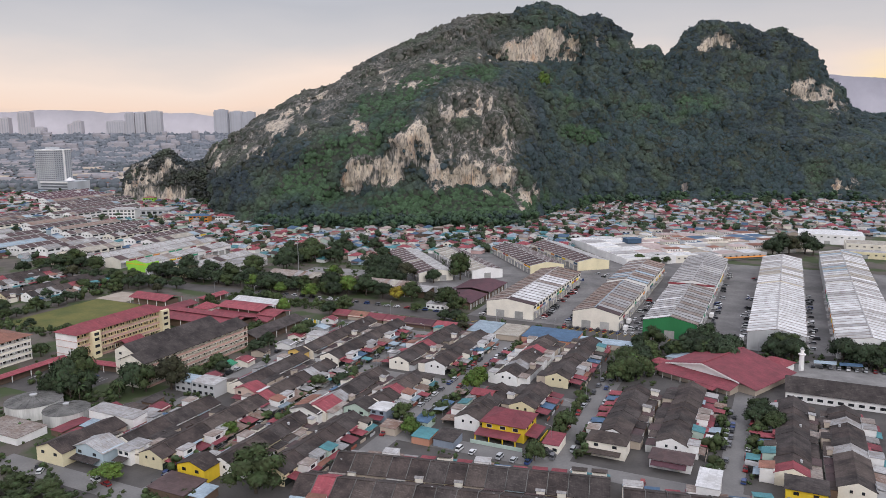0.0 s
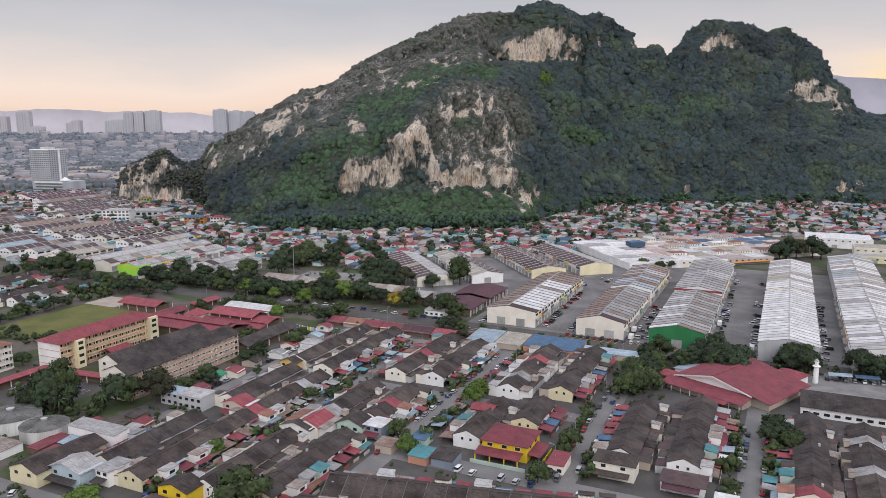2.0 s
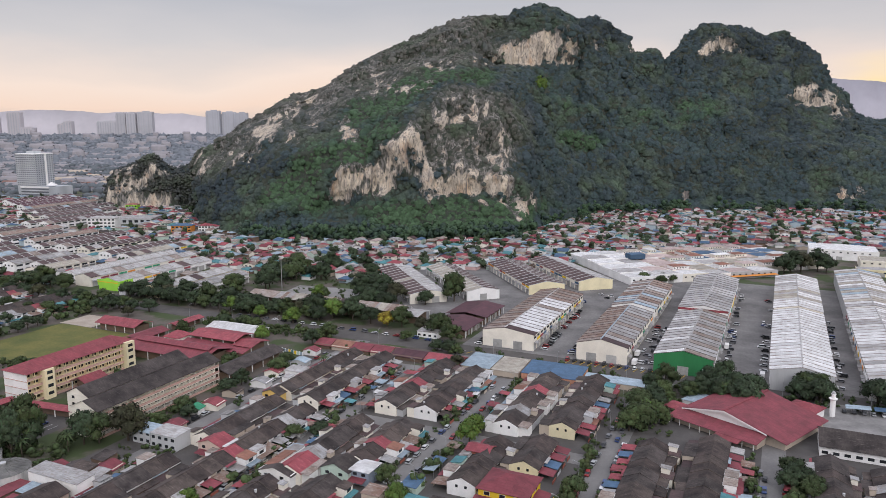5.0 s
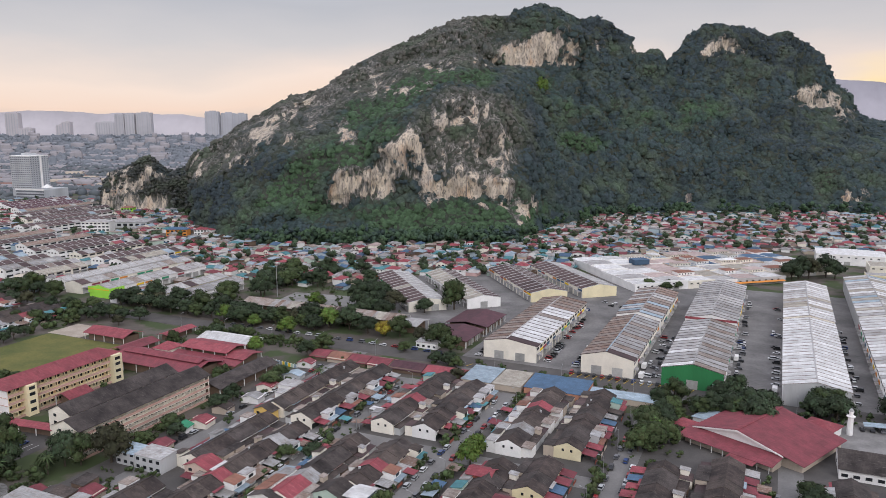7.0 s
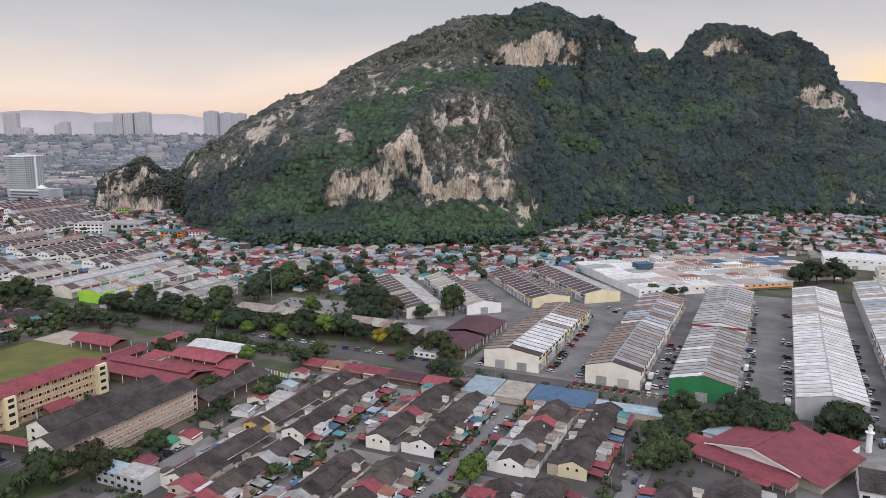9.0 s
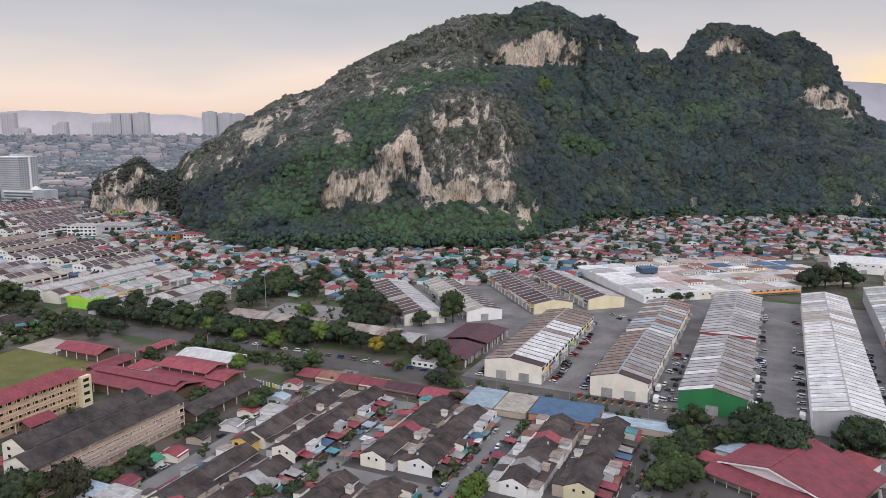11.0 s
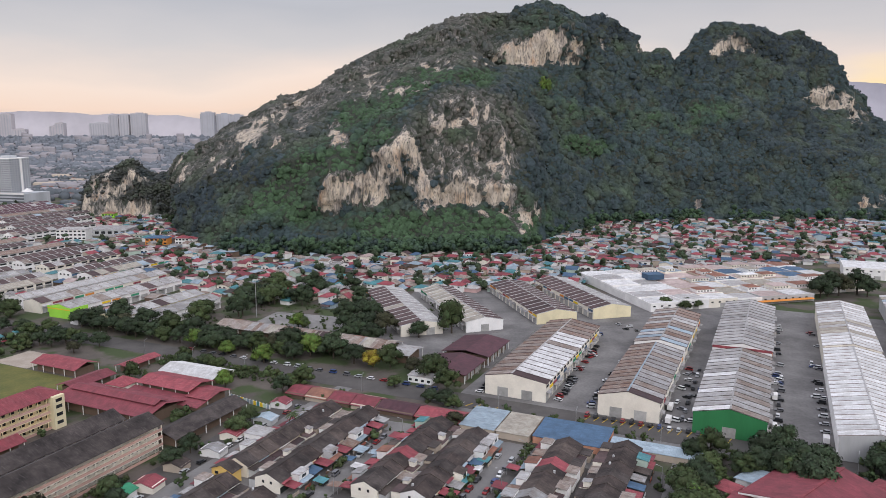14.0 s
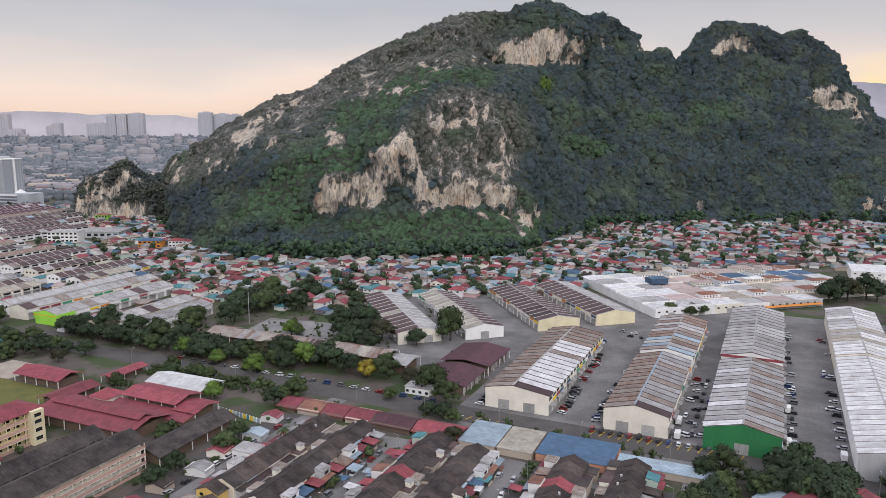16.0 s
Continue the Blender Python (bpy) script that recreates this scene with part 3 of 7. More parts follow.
def ico(level):
    bm = bmesh.new()
    bmesh.ops.create_icosphere(bm, subdivisions=level, radius=1)
    v = np.array([x.co[:] for x in bm.verts])
    f = np.array([[x.index for x in q.verts] for q in bm.faces])
    bm.free()
    return v, f


def leaf_tris(c, size, nrg, out=None):
    """Small tilted triangles at the places c, turned roughly outwards where out is given."""
    n = len(c)
    w = nrg.normal(size=(n, 3)) * (1 if out is None else 0.45) + (0 if out is None else out + np.array([0, 0, 0.35]))
    a = np.cross(w, nrg.normal(size=(n, 3)))
    a /= np.linalg.norm(a, axis=1)[:, None]
    b = np.cross(w, a)
    b /= np.linalg.norm(b, axis=1)[:, None]
    s = np.asarray(size).reshape(-1, 1) * np.ones((n, 1)) * 1.25
    return np.stack([c + a * s, c - a * s * 0.6 + b * s * 0.75, c - a * s * 0.6 - b * s * 0.75], 1).reshape(-1, 3)


def forest_mesh(name, places, radii, mat, seed, leaves=10, level=2, leaf=0.24, tones=None, lean=None, uneven=0.2):
    """Many crowns: lumpy cores with loose clumps of leaves round them."""
    nrg = np.random.default_rng(seed)
    v, f = ico(level)
    n, k = len(places), len(v)
    shape = 1 + nrg.normal(0, uneven, (n, k, 1))
    stretch = np.stack([nrg.uniform(0.8, 1.25, n), nrg.uniform(0.8, 1.25, n), nrg.uniform(0.65, 1.15, n)], -1)[:, None]
    core = v[None] * shape * stretch * radii[:, None, None] * 0.9 + places[:, None]
    faces = (f[None] + (np.arange(n) * k)[:, None, None]).reshape(-1, 3)
    me = mesh_from_arrays(name + "_core", core.reshape(-1, 3), faces, mat, level == 1)
    way = nrg.normal(size=(n, leaves, 3))
    way[..., 2] = np.abs(way[..., 2]) * 0.9 - 0.15
    way /= np.linalg.norm(way, axis=-1)[..., None]
    c = places[:, None] + way * stretch * radii[:, None, None] * nrg.uniform(0.85, 1.15, (n, leaves, 1))
    size = np.repeat(radii * leaf, leaves) * nrg.uniform(0.6, 1.4, n * leaves)
    lv = leaf_tris(c.reshape(-1, 3), size, nrg, (way if lean is None else 0.4 * way + lean[:, None]).reshape(-1, 3))
    lf = np.arange(len(lv)).reshape(-1, 3)
    lm = mesh_from_arrays(name + "_leaves", lv, lf, mat)
    if lean is not None:
        # soft foliage: crowns shade like the wooded slope that they belong to
        nn = 0.4 * v[None] + lean[:, None]
        nn /= np.linalg.norm(nn, axis=-1)[..., None]
        me.normals_split_custom_set_from_vertices(nn.reshape(-1, 3).astype(np.float32))
        ln = 0.4 * way + lean[:, None]
        ln /= np.linalg.norm(ln, axis=-1)[..., None]
        lm.normals_split_custom_set_from_vertices(np.repeat(ln.reshape(-1, 3), 3, 0).astype(np.float32))
    for kind, tone in (tones or {}).items():
        for mesh, times in ((me, k), (lm, leaves * 3)):
            mesh.attributes.new(kind, "FLOAT", "POINT").data.foreach_set("value", np.repeat(tone, times).astype(np.float32))
    return me, lm


def bump_fn(x, a, b, soft):
    """1 between a and b, falling off softly outside."""
    return np.clip((x - a) / soft + 0.5, 0, 1) * np.clip((b - x) / soft + 0.5, 0, 1)


# Bare and grey rock by bearing, height, half width, half height, lean and strength; below nought it is grown over.
ROCKS = ((0.020, 104, 0.024, 22, 0, 0.50), (0.052, 108, 0.032, 20, 0, 0.42), (0.062, 68, 0.044, 26, 0, 0.40), (0.092, 76, 0.012, 22, 0, 0.52),
         (0.008, 76, 0.020, 18, 0, 0.22), (-0.232, 91, 0.022, 12, 420, 0.92), (-0.205, 106, 0.028, 7, 330, 0.60), (-0.172, 124, 0.020, 5, 250, 0.50),
         (-0.197, 85, 0.010, 6, 0, 0.50), (-0.165, 95, 0.014, 6, 260, 0.42), (-0.120, 91, 0.014, 9, -260, 0.82), (-0.045, 133, 0.050, 5, 60, 0.40))
SCARS = ((-0.084, 141, 0.04, 10, 90, 0.22), (-0.05, 158, 0.06, 12, 190, 0.20), (0.01, 158, 0.02, 10, 0, 0.30), (-0.319, 60, 0.012, 12, 0, 0.50),
         (-0.27, 66, 0.02, 9, 0, 0.25), (-0.038, 46, 0.019, 10, 0, -1.1), (0.125, 24, 0.017, 11, 0, 0.88), (0.345, 14, 0.006, 8, 0, 0.85),
         (0.575, 17, 0.022, 9, 0, 0.62), (0.215, 196, 0.012, 8, 0, 0.30), (0.2625, 196, 0.004, 8, 0, 0.8), (0.55, 112, 0.012, 9, 0, 0.60))


def spot(u, z, u0, z0, du, dz, lean):
    """1 in the middle of a leaning oval, 0 past its rim."""
    d = np.sqrt(((u - u0) / du) ** 2 + ((z - z0 - lean * (u - u0)) / dz) ** 2)
    return np.clip((1.35 - d) / 0.7, 0, 1)


def bare_rock(p, nz, patch):
    """How bare the rock is: the great cliff, the crags under the two tops, the grey spur and the western crest."""
    flat = p.reshape(-1, 3)
    fine = fractal(flat * np.array([0.09, 0.09, 0.06]) + 71, 3).reshape(p.shape[:-1])
    strand = fractal(flat * np.array([0.16, 0.16, 0.035]) + 23, 3).reshape(p.shape[:-1])
    u, z = p[..., 0] / (p[..., 1] - 46) + 0.006 * fine + 0.004 * patch, p[..., 2] + 4 * patch + 7 * fine + 5 * strand
    lo, hi = np.interp(u, *CLIFF_FOOT), np.interp(u, *CLIFF_TOP)
    front = p[..., 1] < np.interp(u, *FOOT) + 78
    cliff = bump_fn(z, lo + 2, hi + 1, 6) * bump_fn(u, -0.146, 0.106, 0.010) * front * np.clip(1.0 + 0.8 * patch + 0.8 * fine + 0.5 * strand, 0.25, 1)
    up, up0 = np.interp(u, *UPPER), np.interp(u, *UPPER_FOOT)
    crag = np.clip(up / 8, 0, 1) * bump_fn(z, up0 + 1, up0 + up, 7) * np.clip(0.82 + 1.0 * patch + 0.9 * fine + 0.9 * strand, 0.2, 0.95)
    out = np.maximum(cliff, crag)
    for u0, z0, du, dz, lean, k in ROCKS + SCARS:
        s = spot(u, z, u0, z0, du, dz, lean)
        if k > 0:
            out = np.maximum(out, s * np.clip(k + 0.9 * fine + 0.9 * strand + 0.3 * patch, 0, 0.95))
        else:
            out = out * (1 - np.clip(-k * s, 0, 1))
    crest = np.interp(u, CREST_U, CREST_Z)
    high = bump_fn(u, -0.33, 0.06, 0.04) * np.clip((z / np.maximum(crest, 1) - 0.62) / 0.2, 0, 1) * np.clip(0.06 + 0.6 * patch + 1.0 * fine + 0.7 * strand, 0, 0.42)
    return np.clip(np.maximum(out, high), 0, 1)


# Growth by bearing, height, half width, half height, lean and strength.
FRESH = ((-0.040, 122, 0.035, 12, 260, 0.8), (-0.098, 106, 0.034, 12, 160, 1.0), (-0.075, 88, 0.030, 14, 0, 0.8), (-0.115, 72, 0.030, 13, 0, 1.0), (-0.168, 58, 0.030, 16, 250, 0.9),
         (-0.200, 38, 0.030, 13, 250, 0.8), (-0.170, 24, 0.03, 12, 0, 0.6), (0.035, 143, 0.045, 12, 0, 1.0), (-0.015, 128, 0.02, 9, 300, 0.9), (0.02, 15, 0.13, 13, 0, 1.0),
         (0.10, 20, 0.025, 8, 0, 1.0), (0.200, 74, 0.03, 10, 0, 0.85), (0.36, 112, 0.03, 16, 0, 0.40), (0.185, 130, 0.05, 22, -300, 0.25), (0.27, 90, 0.08, 26, 0, 0.15))
# same layout: where the hill's relief shade is painted into the crowns
SHADE_SPOTS = ((-0.250, 48, 0.035, 17, 0, 0.9), (-0.300, 34, 0.03, 22, 0, 0.8), (0.070, 132, 0.018, 5, -250, 0.5), (0.124, 84, 0.013, 44, 0, 0.6), (0.225, 206, 0.035, 24, 0, 0.9),
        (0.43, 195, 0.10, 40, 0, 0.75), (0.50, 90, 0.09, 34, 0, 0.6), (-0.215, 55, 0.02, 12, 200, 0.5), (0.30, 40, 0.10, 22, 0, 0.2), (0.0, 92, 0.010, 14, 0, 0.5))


def tones_of(p):
    """How dry and how fresh the growth is, and how much painted shade it takes, at the places p."""
    u, z = p[:, 0] / (p[:, 1] - 46), p[:, 2]
    crest = np.maximum(np.interp(u, CREST_U, CREST_Z), 1)
    rough = fractal(p * 0.014 + 5, 4)
    wob = u + 0.012 * rough, z + 9 * fractal(p * 0.02 + 9, 3)
    dry = bump_fn(u, -0.36, 0.09, 0.06) * np.clip((z / crest - 0.50) / 0.3, 0, 1) * 0.8
    dry = np.maximum(dry, spot(*wob, 0.045, 88, 0.070, 44, 0) * 1.0)
    fresh, deep = 0 * u, 0 * u
    for u0, z0, du, dz, lean, k in FRESH:
        fresh = np.maximum(fresh, k * spot(*wob, u0, z0, du, dz, lean))
    for u0, z0, du, dz, lean, k in SHADE_SPOTS:
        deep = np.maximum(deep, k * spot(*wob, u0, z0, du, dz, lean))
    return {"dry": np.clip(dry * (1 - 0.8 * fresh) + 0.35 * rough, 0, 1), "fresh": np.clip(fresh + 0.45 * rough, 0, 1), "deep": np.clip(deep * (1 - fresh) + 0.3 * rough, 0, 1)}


def build_hill():
    n_s, n_u = len(S_ROWS), 640
    P = roughen(hill_surface(n_u, -0.335, 0.80), 11.3, 1.0)
    me = mesh_from_arrays("hill", P.reshape(-1, 3) * SC, grid_faces(n_s, n_u), M["rock"])
    hill = tagged(new("backdrop_hill", me), "steep limestone hill with pale cliffs and dark forest", "hill", kind="structure")
    # the wood on it
    nrg = np.random.default_rng(3)
    a, b = P[1:, :-1] - P[:-1, :-1], P[:-1, 1:] - P[:-1, :-1]
    nr = np.cross(b, a)
    area = np.linalg.norm(nr, axis=-1)
    nz = nr[..., 2] / np.maximum(area, 1e-6)
    mid = P[:-1, :-1]
    patch = fractal(mid.reshape(-1, 3) * 0.02 + 31, 3).reshape(nz.shape)
    uu = mid[..., 0] / (mid[..., 1] - 46)
    rock = bare_rock(mid, nz, patch)
    dens = np.clip(1.12 - 1.45 * rock, 0.012, 1)
    attr = me.attributes.new("bare", "FLOAT", "POINT")
    full = np.zeros(P.shape[:2])
    full[:-1, :-1] = rock
    attr.data.foreach_set("value", full.ravel().astype(np.float32))
    s_row = S_ROWS[:-1, None] * np.ones((1, n_u - 1))
    w = area * dens * (s_row < 1.06) * np.where(mid[..., 2] < 42, 1.6, 1.0)
    w = (w / w.sum()).ravel()
    n = 42000
    pick = nrg.choice(len(w), n, p=w)
    base = mid.reshape(-1, 3)[pick] + a.reshape(-1, 3)[pick] * nrg.random((n, 1)) + b.reshape(-1, 3)[pick] * nrg.random((n, 1))
    rad = np.clip(nrg.lognormal(0.72, 0.50, n), 0.8, 6.0)
    rad *= np.where(uu.ravel()[pick] > 0.12, 1.05, 0.85) * (1 - 0.6 * np.clip(rock.ravel()[pick] * 1.4, 0, 1))
    base[:, 2] -= rad * 0.32
    lean = (nr / np.maximum(area, 1e-6)[..., None]).reshape(-1, 3)[pick] + np.array([0, 0, 0.2])
    lean[lean[:, 2] < 0] = (0, -0.5, 0.6)
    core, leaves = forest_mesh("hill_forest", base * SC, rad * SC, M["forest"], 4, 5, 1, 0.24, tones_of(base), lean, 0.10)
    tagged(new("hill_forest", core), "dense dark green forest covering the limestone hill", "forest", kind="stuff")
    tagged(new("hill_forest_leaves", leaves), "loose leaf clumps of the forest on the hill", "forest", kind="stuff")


def build_outcrop():
    """The lower cliff west of the hill."""
    n_s, n_u = 60, 150
    u = np.linspace(-0.475, -0.315, n_u)
    top = np.interp(u, (-0.475, -0.458, -0.450, -0.440, -0.425, -0.405, -0.392, -0.378, -0.366, -0.345, -0.335, -0.315), (0, 3, 30, 43, 48, 54, 63, 60, 48, 44, 48, 50))
    S = [0, 0.1, 0.55, 0.8, 1.1, 1.5]
    y0 = 880 + 0 * u
    Y = np.stack([y0, y0 + 5, y0 + 10, y0 + 24, y0 + 60, y0 + 130])
    Z = np.stack([0 * u - 2, top * 0.05, top * 0.72, top, top * 0.8, 0 * u - 3])
    s = np.linspace(0, 1.5, n_s)
    YY = np.stack([np.interp(s, S, Y[:, i]) for i in range(n_u)], 1)
    ZZ = np.stack([np.interp(s, S, Z[:, i]) for i in range(n_u)], 1)
    P = roughen(np.stack([u[None] * (YY - 46), YY, ZZ], -1), 51.7, 0.9)
    me = mesh_from_arrays("outcrop", P.reshape(-1, 3) * SC, grid_faces(n_s, n_u), M["rock"])
    attr = me.attributes.new("bare", "FLOAT", "POINT")
    f = P[..., 2] / np.maximum(np.repeat(top[None], n_s, 0), 1)
    streaky = fractal(P.reshape(-1, 3) * np.array([0.10, 0.10, 0.03]) + 12, 3).reshape(f.shape)
    bare = np.clip(0.50 + (0.5 - f) * 0.9 + 1.7 * streaky, 0.04, 0.70) * bump_fn(np.repeat(u[None], n_s, 0), -0.48, -0.366, 0.008)
    attr.data.foreach_set("value", bare.ravel().astype(np.float32))
    tagged(new("backdrop_outcrop", me), "low limestone cliff with scrub on its top", "cliff", kind="structure")
    nrg = np.random.default_rng(8)
    rows = np.linspace(0, 1.5, n_s)
    ok = np.where((rows > 0.3) & (rows < 1.0))[0]
    i, j = nrg.choice(ok, 1900), nrg.integers(0, n_u, 1900)
    keep = (bare[i, j] < 0.34) | (nrg.random(1900) < 0.10)
    i, j = i[keep], j[keep]
    base = P[i, j] - np.array([0, 0, 0.6]) + nrg.normal(0, 0.8, (len(i), 3))
    right = nrg.uniform(-0.362, -0.315, 220)
    yy = nrg.uniform(846, 905, 220)
    hgt = nrg.uniform(0, 1, 220) * np.clip((yy - 850) / 40, 0.05, 1) * 44
    base = np.concatenate([base, np.stack([right * (yy - 46), yy, hgt], -1)])
    core, leaves = forest_mesh("outcrop_scrub", base * SC, SC * np.clip(nrg.lognormal(0.50, 0.35, len(base)), 0.8, 3.4), M["forest"], 9, 8, 1, 0.36, {"dry": 0.35 + 0 * base[:, 0], "fresh": 0 * base[:, 0], "deep": 0.7 + 0 * base[:, 0]})
    tagged(new("outcrop_scrub", core), "dark scrub and trees on the low cliff", "forest", kind="stuff")
    tagged(new("outcrop_scrub_leaves", leaves), "loose leaf clumps of the scrub on the cliff", "forest", kind="stuff")


build_hill()
build_outcrop()


# ---- the far distance ----
def far_ridge(name, x0, x1, y, heights, seed, col, label):
    n = 160
    x = np.linspace(x0, x1, n)
    t = np.linspace(0, 1, len(heights))
    z = np.interp(np.linspace(0, 1, n), t, heights)
    z = z + 14 * fractal(np.stack([x * 0.004, 0 * x + seed, 0 * x], -1), 5)
    v = np.concatenate([np.stack([x, 0 * x + y, 0 * x - 5], -1), np.stack([x, 0 * x + y + 120, z], -1), np.stack([x, 0 * x + y + 260, 0 * x - 5], -1)])
    i = np.arange(n - 1)
    f = np.concatenate([np.stack([i, i + 1, i + 1 + n, i + n], -1), np.stack([i + n, i + n + 1, i + 1 + 2 * n, i + 2 * n], -1)])
    # the air's haze is mixed straight into the ridge's base colour
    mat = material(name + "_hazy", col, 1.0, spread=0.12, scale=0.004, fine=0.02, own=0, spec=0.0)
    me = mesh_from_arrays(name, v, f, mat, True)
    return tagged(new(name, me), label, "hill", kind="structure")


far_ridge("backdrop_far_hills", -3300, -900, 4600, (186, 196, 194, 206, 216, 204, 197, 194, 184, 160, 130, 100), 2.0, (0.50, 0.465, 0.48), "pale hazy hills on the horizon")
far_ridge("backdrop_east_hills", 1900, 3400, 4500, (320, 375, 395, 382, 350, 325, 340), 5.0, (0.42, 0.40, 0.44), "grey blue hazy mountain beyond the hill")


# ---- terraced houses ----
def window(parent, x, y, z, w, h, axis="x", side=1, name="window", framed=True):
    """A dark pane in a raised frame on a wall whose outside faces along the axis."""
    a = Geo()
    b = Geo()
    t = 0.05
    if axis == "x":
        a.box(min(x, x + side * 0.05), max(x, x + side * 0.05), y - w / 2 - 0.1, y + w / 2 + 0.1, z - 0.1, z + h + 0.1)
        b.box(min(x, x + side * 0.09), max(x, x + side * 0.09), y - w / 2, y + w / 2, z, z + h)
    else:
        a.box(x - w / 2 - 0.1, x + w / 2 + 0.1, min(y, y + side * 0.05), max(y, y + side * 0.05), z - 0.1, z + h + 0.1)
        b.box(x - w / 2, x + w / 2, min(y, y + side * 0.09), max(y, y + side * 0.09), z, z + h)
    o = part(name, b, M["glass"], parent)
    if framed:
        part("window_frame", a, M["w white"], o)
    return o


WALL_MIX = ["white", "cream", "white", "beige", "pale grey", "white", "cream", "pale blue", "pale yellow", "pale green", "pink", "white"]
PORCH_MIX = ["maroon", "red", "zinc grey", "blue", "brown grey", "rust brown", "maroon", "teal", "light blue", "terracotta", "red", "pale grey"]
ROOF_MIX = ["dark brown", "dark grey", "dark brown", "brown grey", "dark brown", "dark grey"]
UNIT = 6.6


def terrace_house(m, key):
    kind, end, bd = key
    q = random.Random(100 + kind)
    wall, porch = WALL_MIX[kind % 12], PORCH_MIX[(kind * 5 + 2) % 12]
    roof = ROOF_MIX[kind % 6]
    if kind in (6, 13):
        roof = "red" if kind == 6 else "zinc grey"
    up = (0.0, 0.0, 0.06, 0.14)[kind % 4]
    label = f"{wall} terraced house, {roof} roof, {porch} porch"
    if kind in (4, 9, 17):
        wall = ("pale blue", "pale yellow", "pink")[kind % 3]
    if end:
        wall = ("white", "cream", "cream", "white", "pale yellow")[kind % 5]
        label = f"{wall} end-of-terrace house with {roof} roof"
    t = thing("terraced_house", m, label, "house", "terraced houses of the estate")
    deep = bd < 2
    h, c = UNIT / 2, 7.7 if deep else 5.4
    eave, ridge = 4.5 + up, (7.5 if deep else 6.75) + up
    part("wall", Geo().gable(-c, c, -h, h, 0, eave, ridge - 0.12), M["w " + wall], t)
    part("roof", Geo().slab(-c - 0.55, eave - 0.17, 0, ridge + 0.16, -h, h, 0.15).slab(c + 0.55, eave - 0.17, 0, ridge + 0.16, -h, h, 0.15)
         .box(-0.2, 0.2, -h, h, ridge + 0.1, ridge + 0.26), M["r " + roof], t)
    if kind % 4 == 0 or deep:
        part("party_wall", Geo().slab(-c - 0.4, eave + 0.1, 0, ridge + 0.42, h - 0.22, h, 0.5).slab(c + 0.4, eave + 0.1, 0, ridge + 0.42, h - 0.22, h, 0.5), M["r mossy concrete" if deep else "r brown grey"], t)
    # front: a lean-to porch, or a room built over it
    dep = q.uniform(5.2, 6.4)
    ext = kind % 5
    if ext in (1, 3):
        d2 = q.uniform(3.4, 4.8)
        x1 = c + d2
        w2 = WALL_MIX[(kind + 5) % 12] if ext == 1 else "white"
        y0, y1 = -h + q.uniform(0.1, 1.2), h - q.uniform(0.1, 0.6)
        part("front_room", Geo().box(c, x1, y0, y1, 0, 5.0 + up), M["w " + w2], t)
        if ext == 1:
            part("front_room_roof", Geo().slab(c + 0.05, 5.75 + up, x1 + 0.5, 5.0 + up, y0 - 0.2, y1 + 0.2, 0.14), M["r " + PORCH_MIX[(kind + 3) % 12]], t)
        else:
            part("front_room_roof", Geo().box(c + 0.1, x1 + 0.3, y0 - 0.2, y1 + 0.2, 5.0 + up, 5.2 + up), M["r " + ("pale grey", "zinc grey", "rusted grey")[kind % 3]], t)
        window(t, x1, (y0 + y1) / 2, 3.3, 2.4, 1.1, framed=kind % 2 == 0)
        part("porch_roof", Geo().slab(x1, 2.9, x1 + 2.2, 2.5, -h, h, 0.09), M["r " + porch], t)
    else:
        window(t, c, 0.9, 3.2, 2.2, 1.1, framed=kind % 3 == 0)
        low = q.uniform(2.4, 2.7)
        part("porch_roof", Geo().slab(c, 3.1, c + dep, low, -h + q.uniform(0, 1.6), h - q.uniform(0, 0.4), 0.09), M["r " + porch], t)
        if ext == 2:
            part("awning", Geo().slab(c, 4.5, c + 1.5, 4.1, -h + 0.4, h - 0.8, 0.08), M["r " + PORCH_MIX[(kind + 6) % 12]], t)
    # dark panel painted as the shade of doorways below the porch
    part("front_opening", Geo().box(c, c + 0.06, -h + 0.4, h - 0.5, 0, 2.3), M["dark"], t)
    part("front_fence", Geo().box(c + dep + 0.1, c + dep + 0.25, -h, 0.6, 0, 1.2), M["w " + ("dark wood", "pale grey", "brick red", "beige")[kind % 4]], t)
    # back: kitchens and wash places of all heights
    bd = bd * (1.0, 0.85, 0.95, 0.78)[kind % 4]
    tall = 4.3 if kind % 4 == 2 else (2.7, 3.2, 2.9)[kind % 3]
    part("kitchen", Geo().box(-c - bd, -c, -h + 0.1, h - 0.1 - q.uniform(0, 1.5), 0, tall), M["w " + ("white", "pale grey", "beige", "stained concrete", "cream", "dark wood")[kind % 6]], t)
    part("kitchen_roof", Geo().slab(-c, tall + 0.5, -c - 0.2 - bd, tall + 0.12, -h, h - 0.2, 0.08), M["r " + ("rusted grey", "brown grey", "dark grey", "dark rust", "maroon grey", "dark brown")[kind % 6]], t)
    if kind in (4, 13):
        part("wash_place", Geo().box(-c - bd * 0.7, -c - 0.4, -h + 0.4, -0.3, tall + 0.2, tall + 2.3), M["w " + WALL_MIX[(kind + 2) % 12]], t)
        part("wash_place_roof", Geo().slab(-c - 0.1, tall + 2.7, -c - bd * 0.8, tall + 2.35, -h + 0.2, 0.0, 0.08), M["r " + ("zinc grey", "rusted grey", "light blue", "maroon")[kind % 4]], t)
    if kind in (0, 10):
        part("water_tank", Geo().tube(-2.6, 1.0, 5.3, 6.6, 0.45, n=10), M["w pale grey"], t)
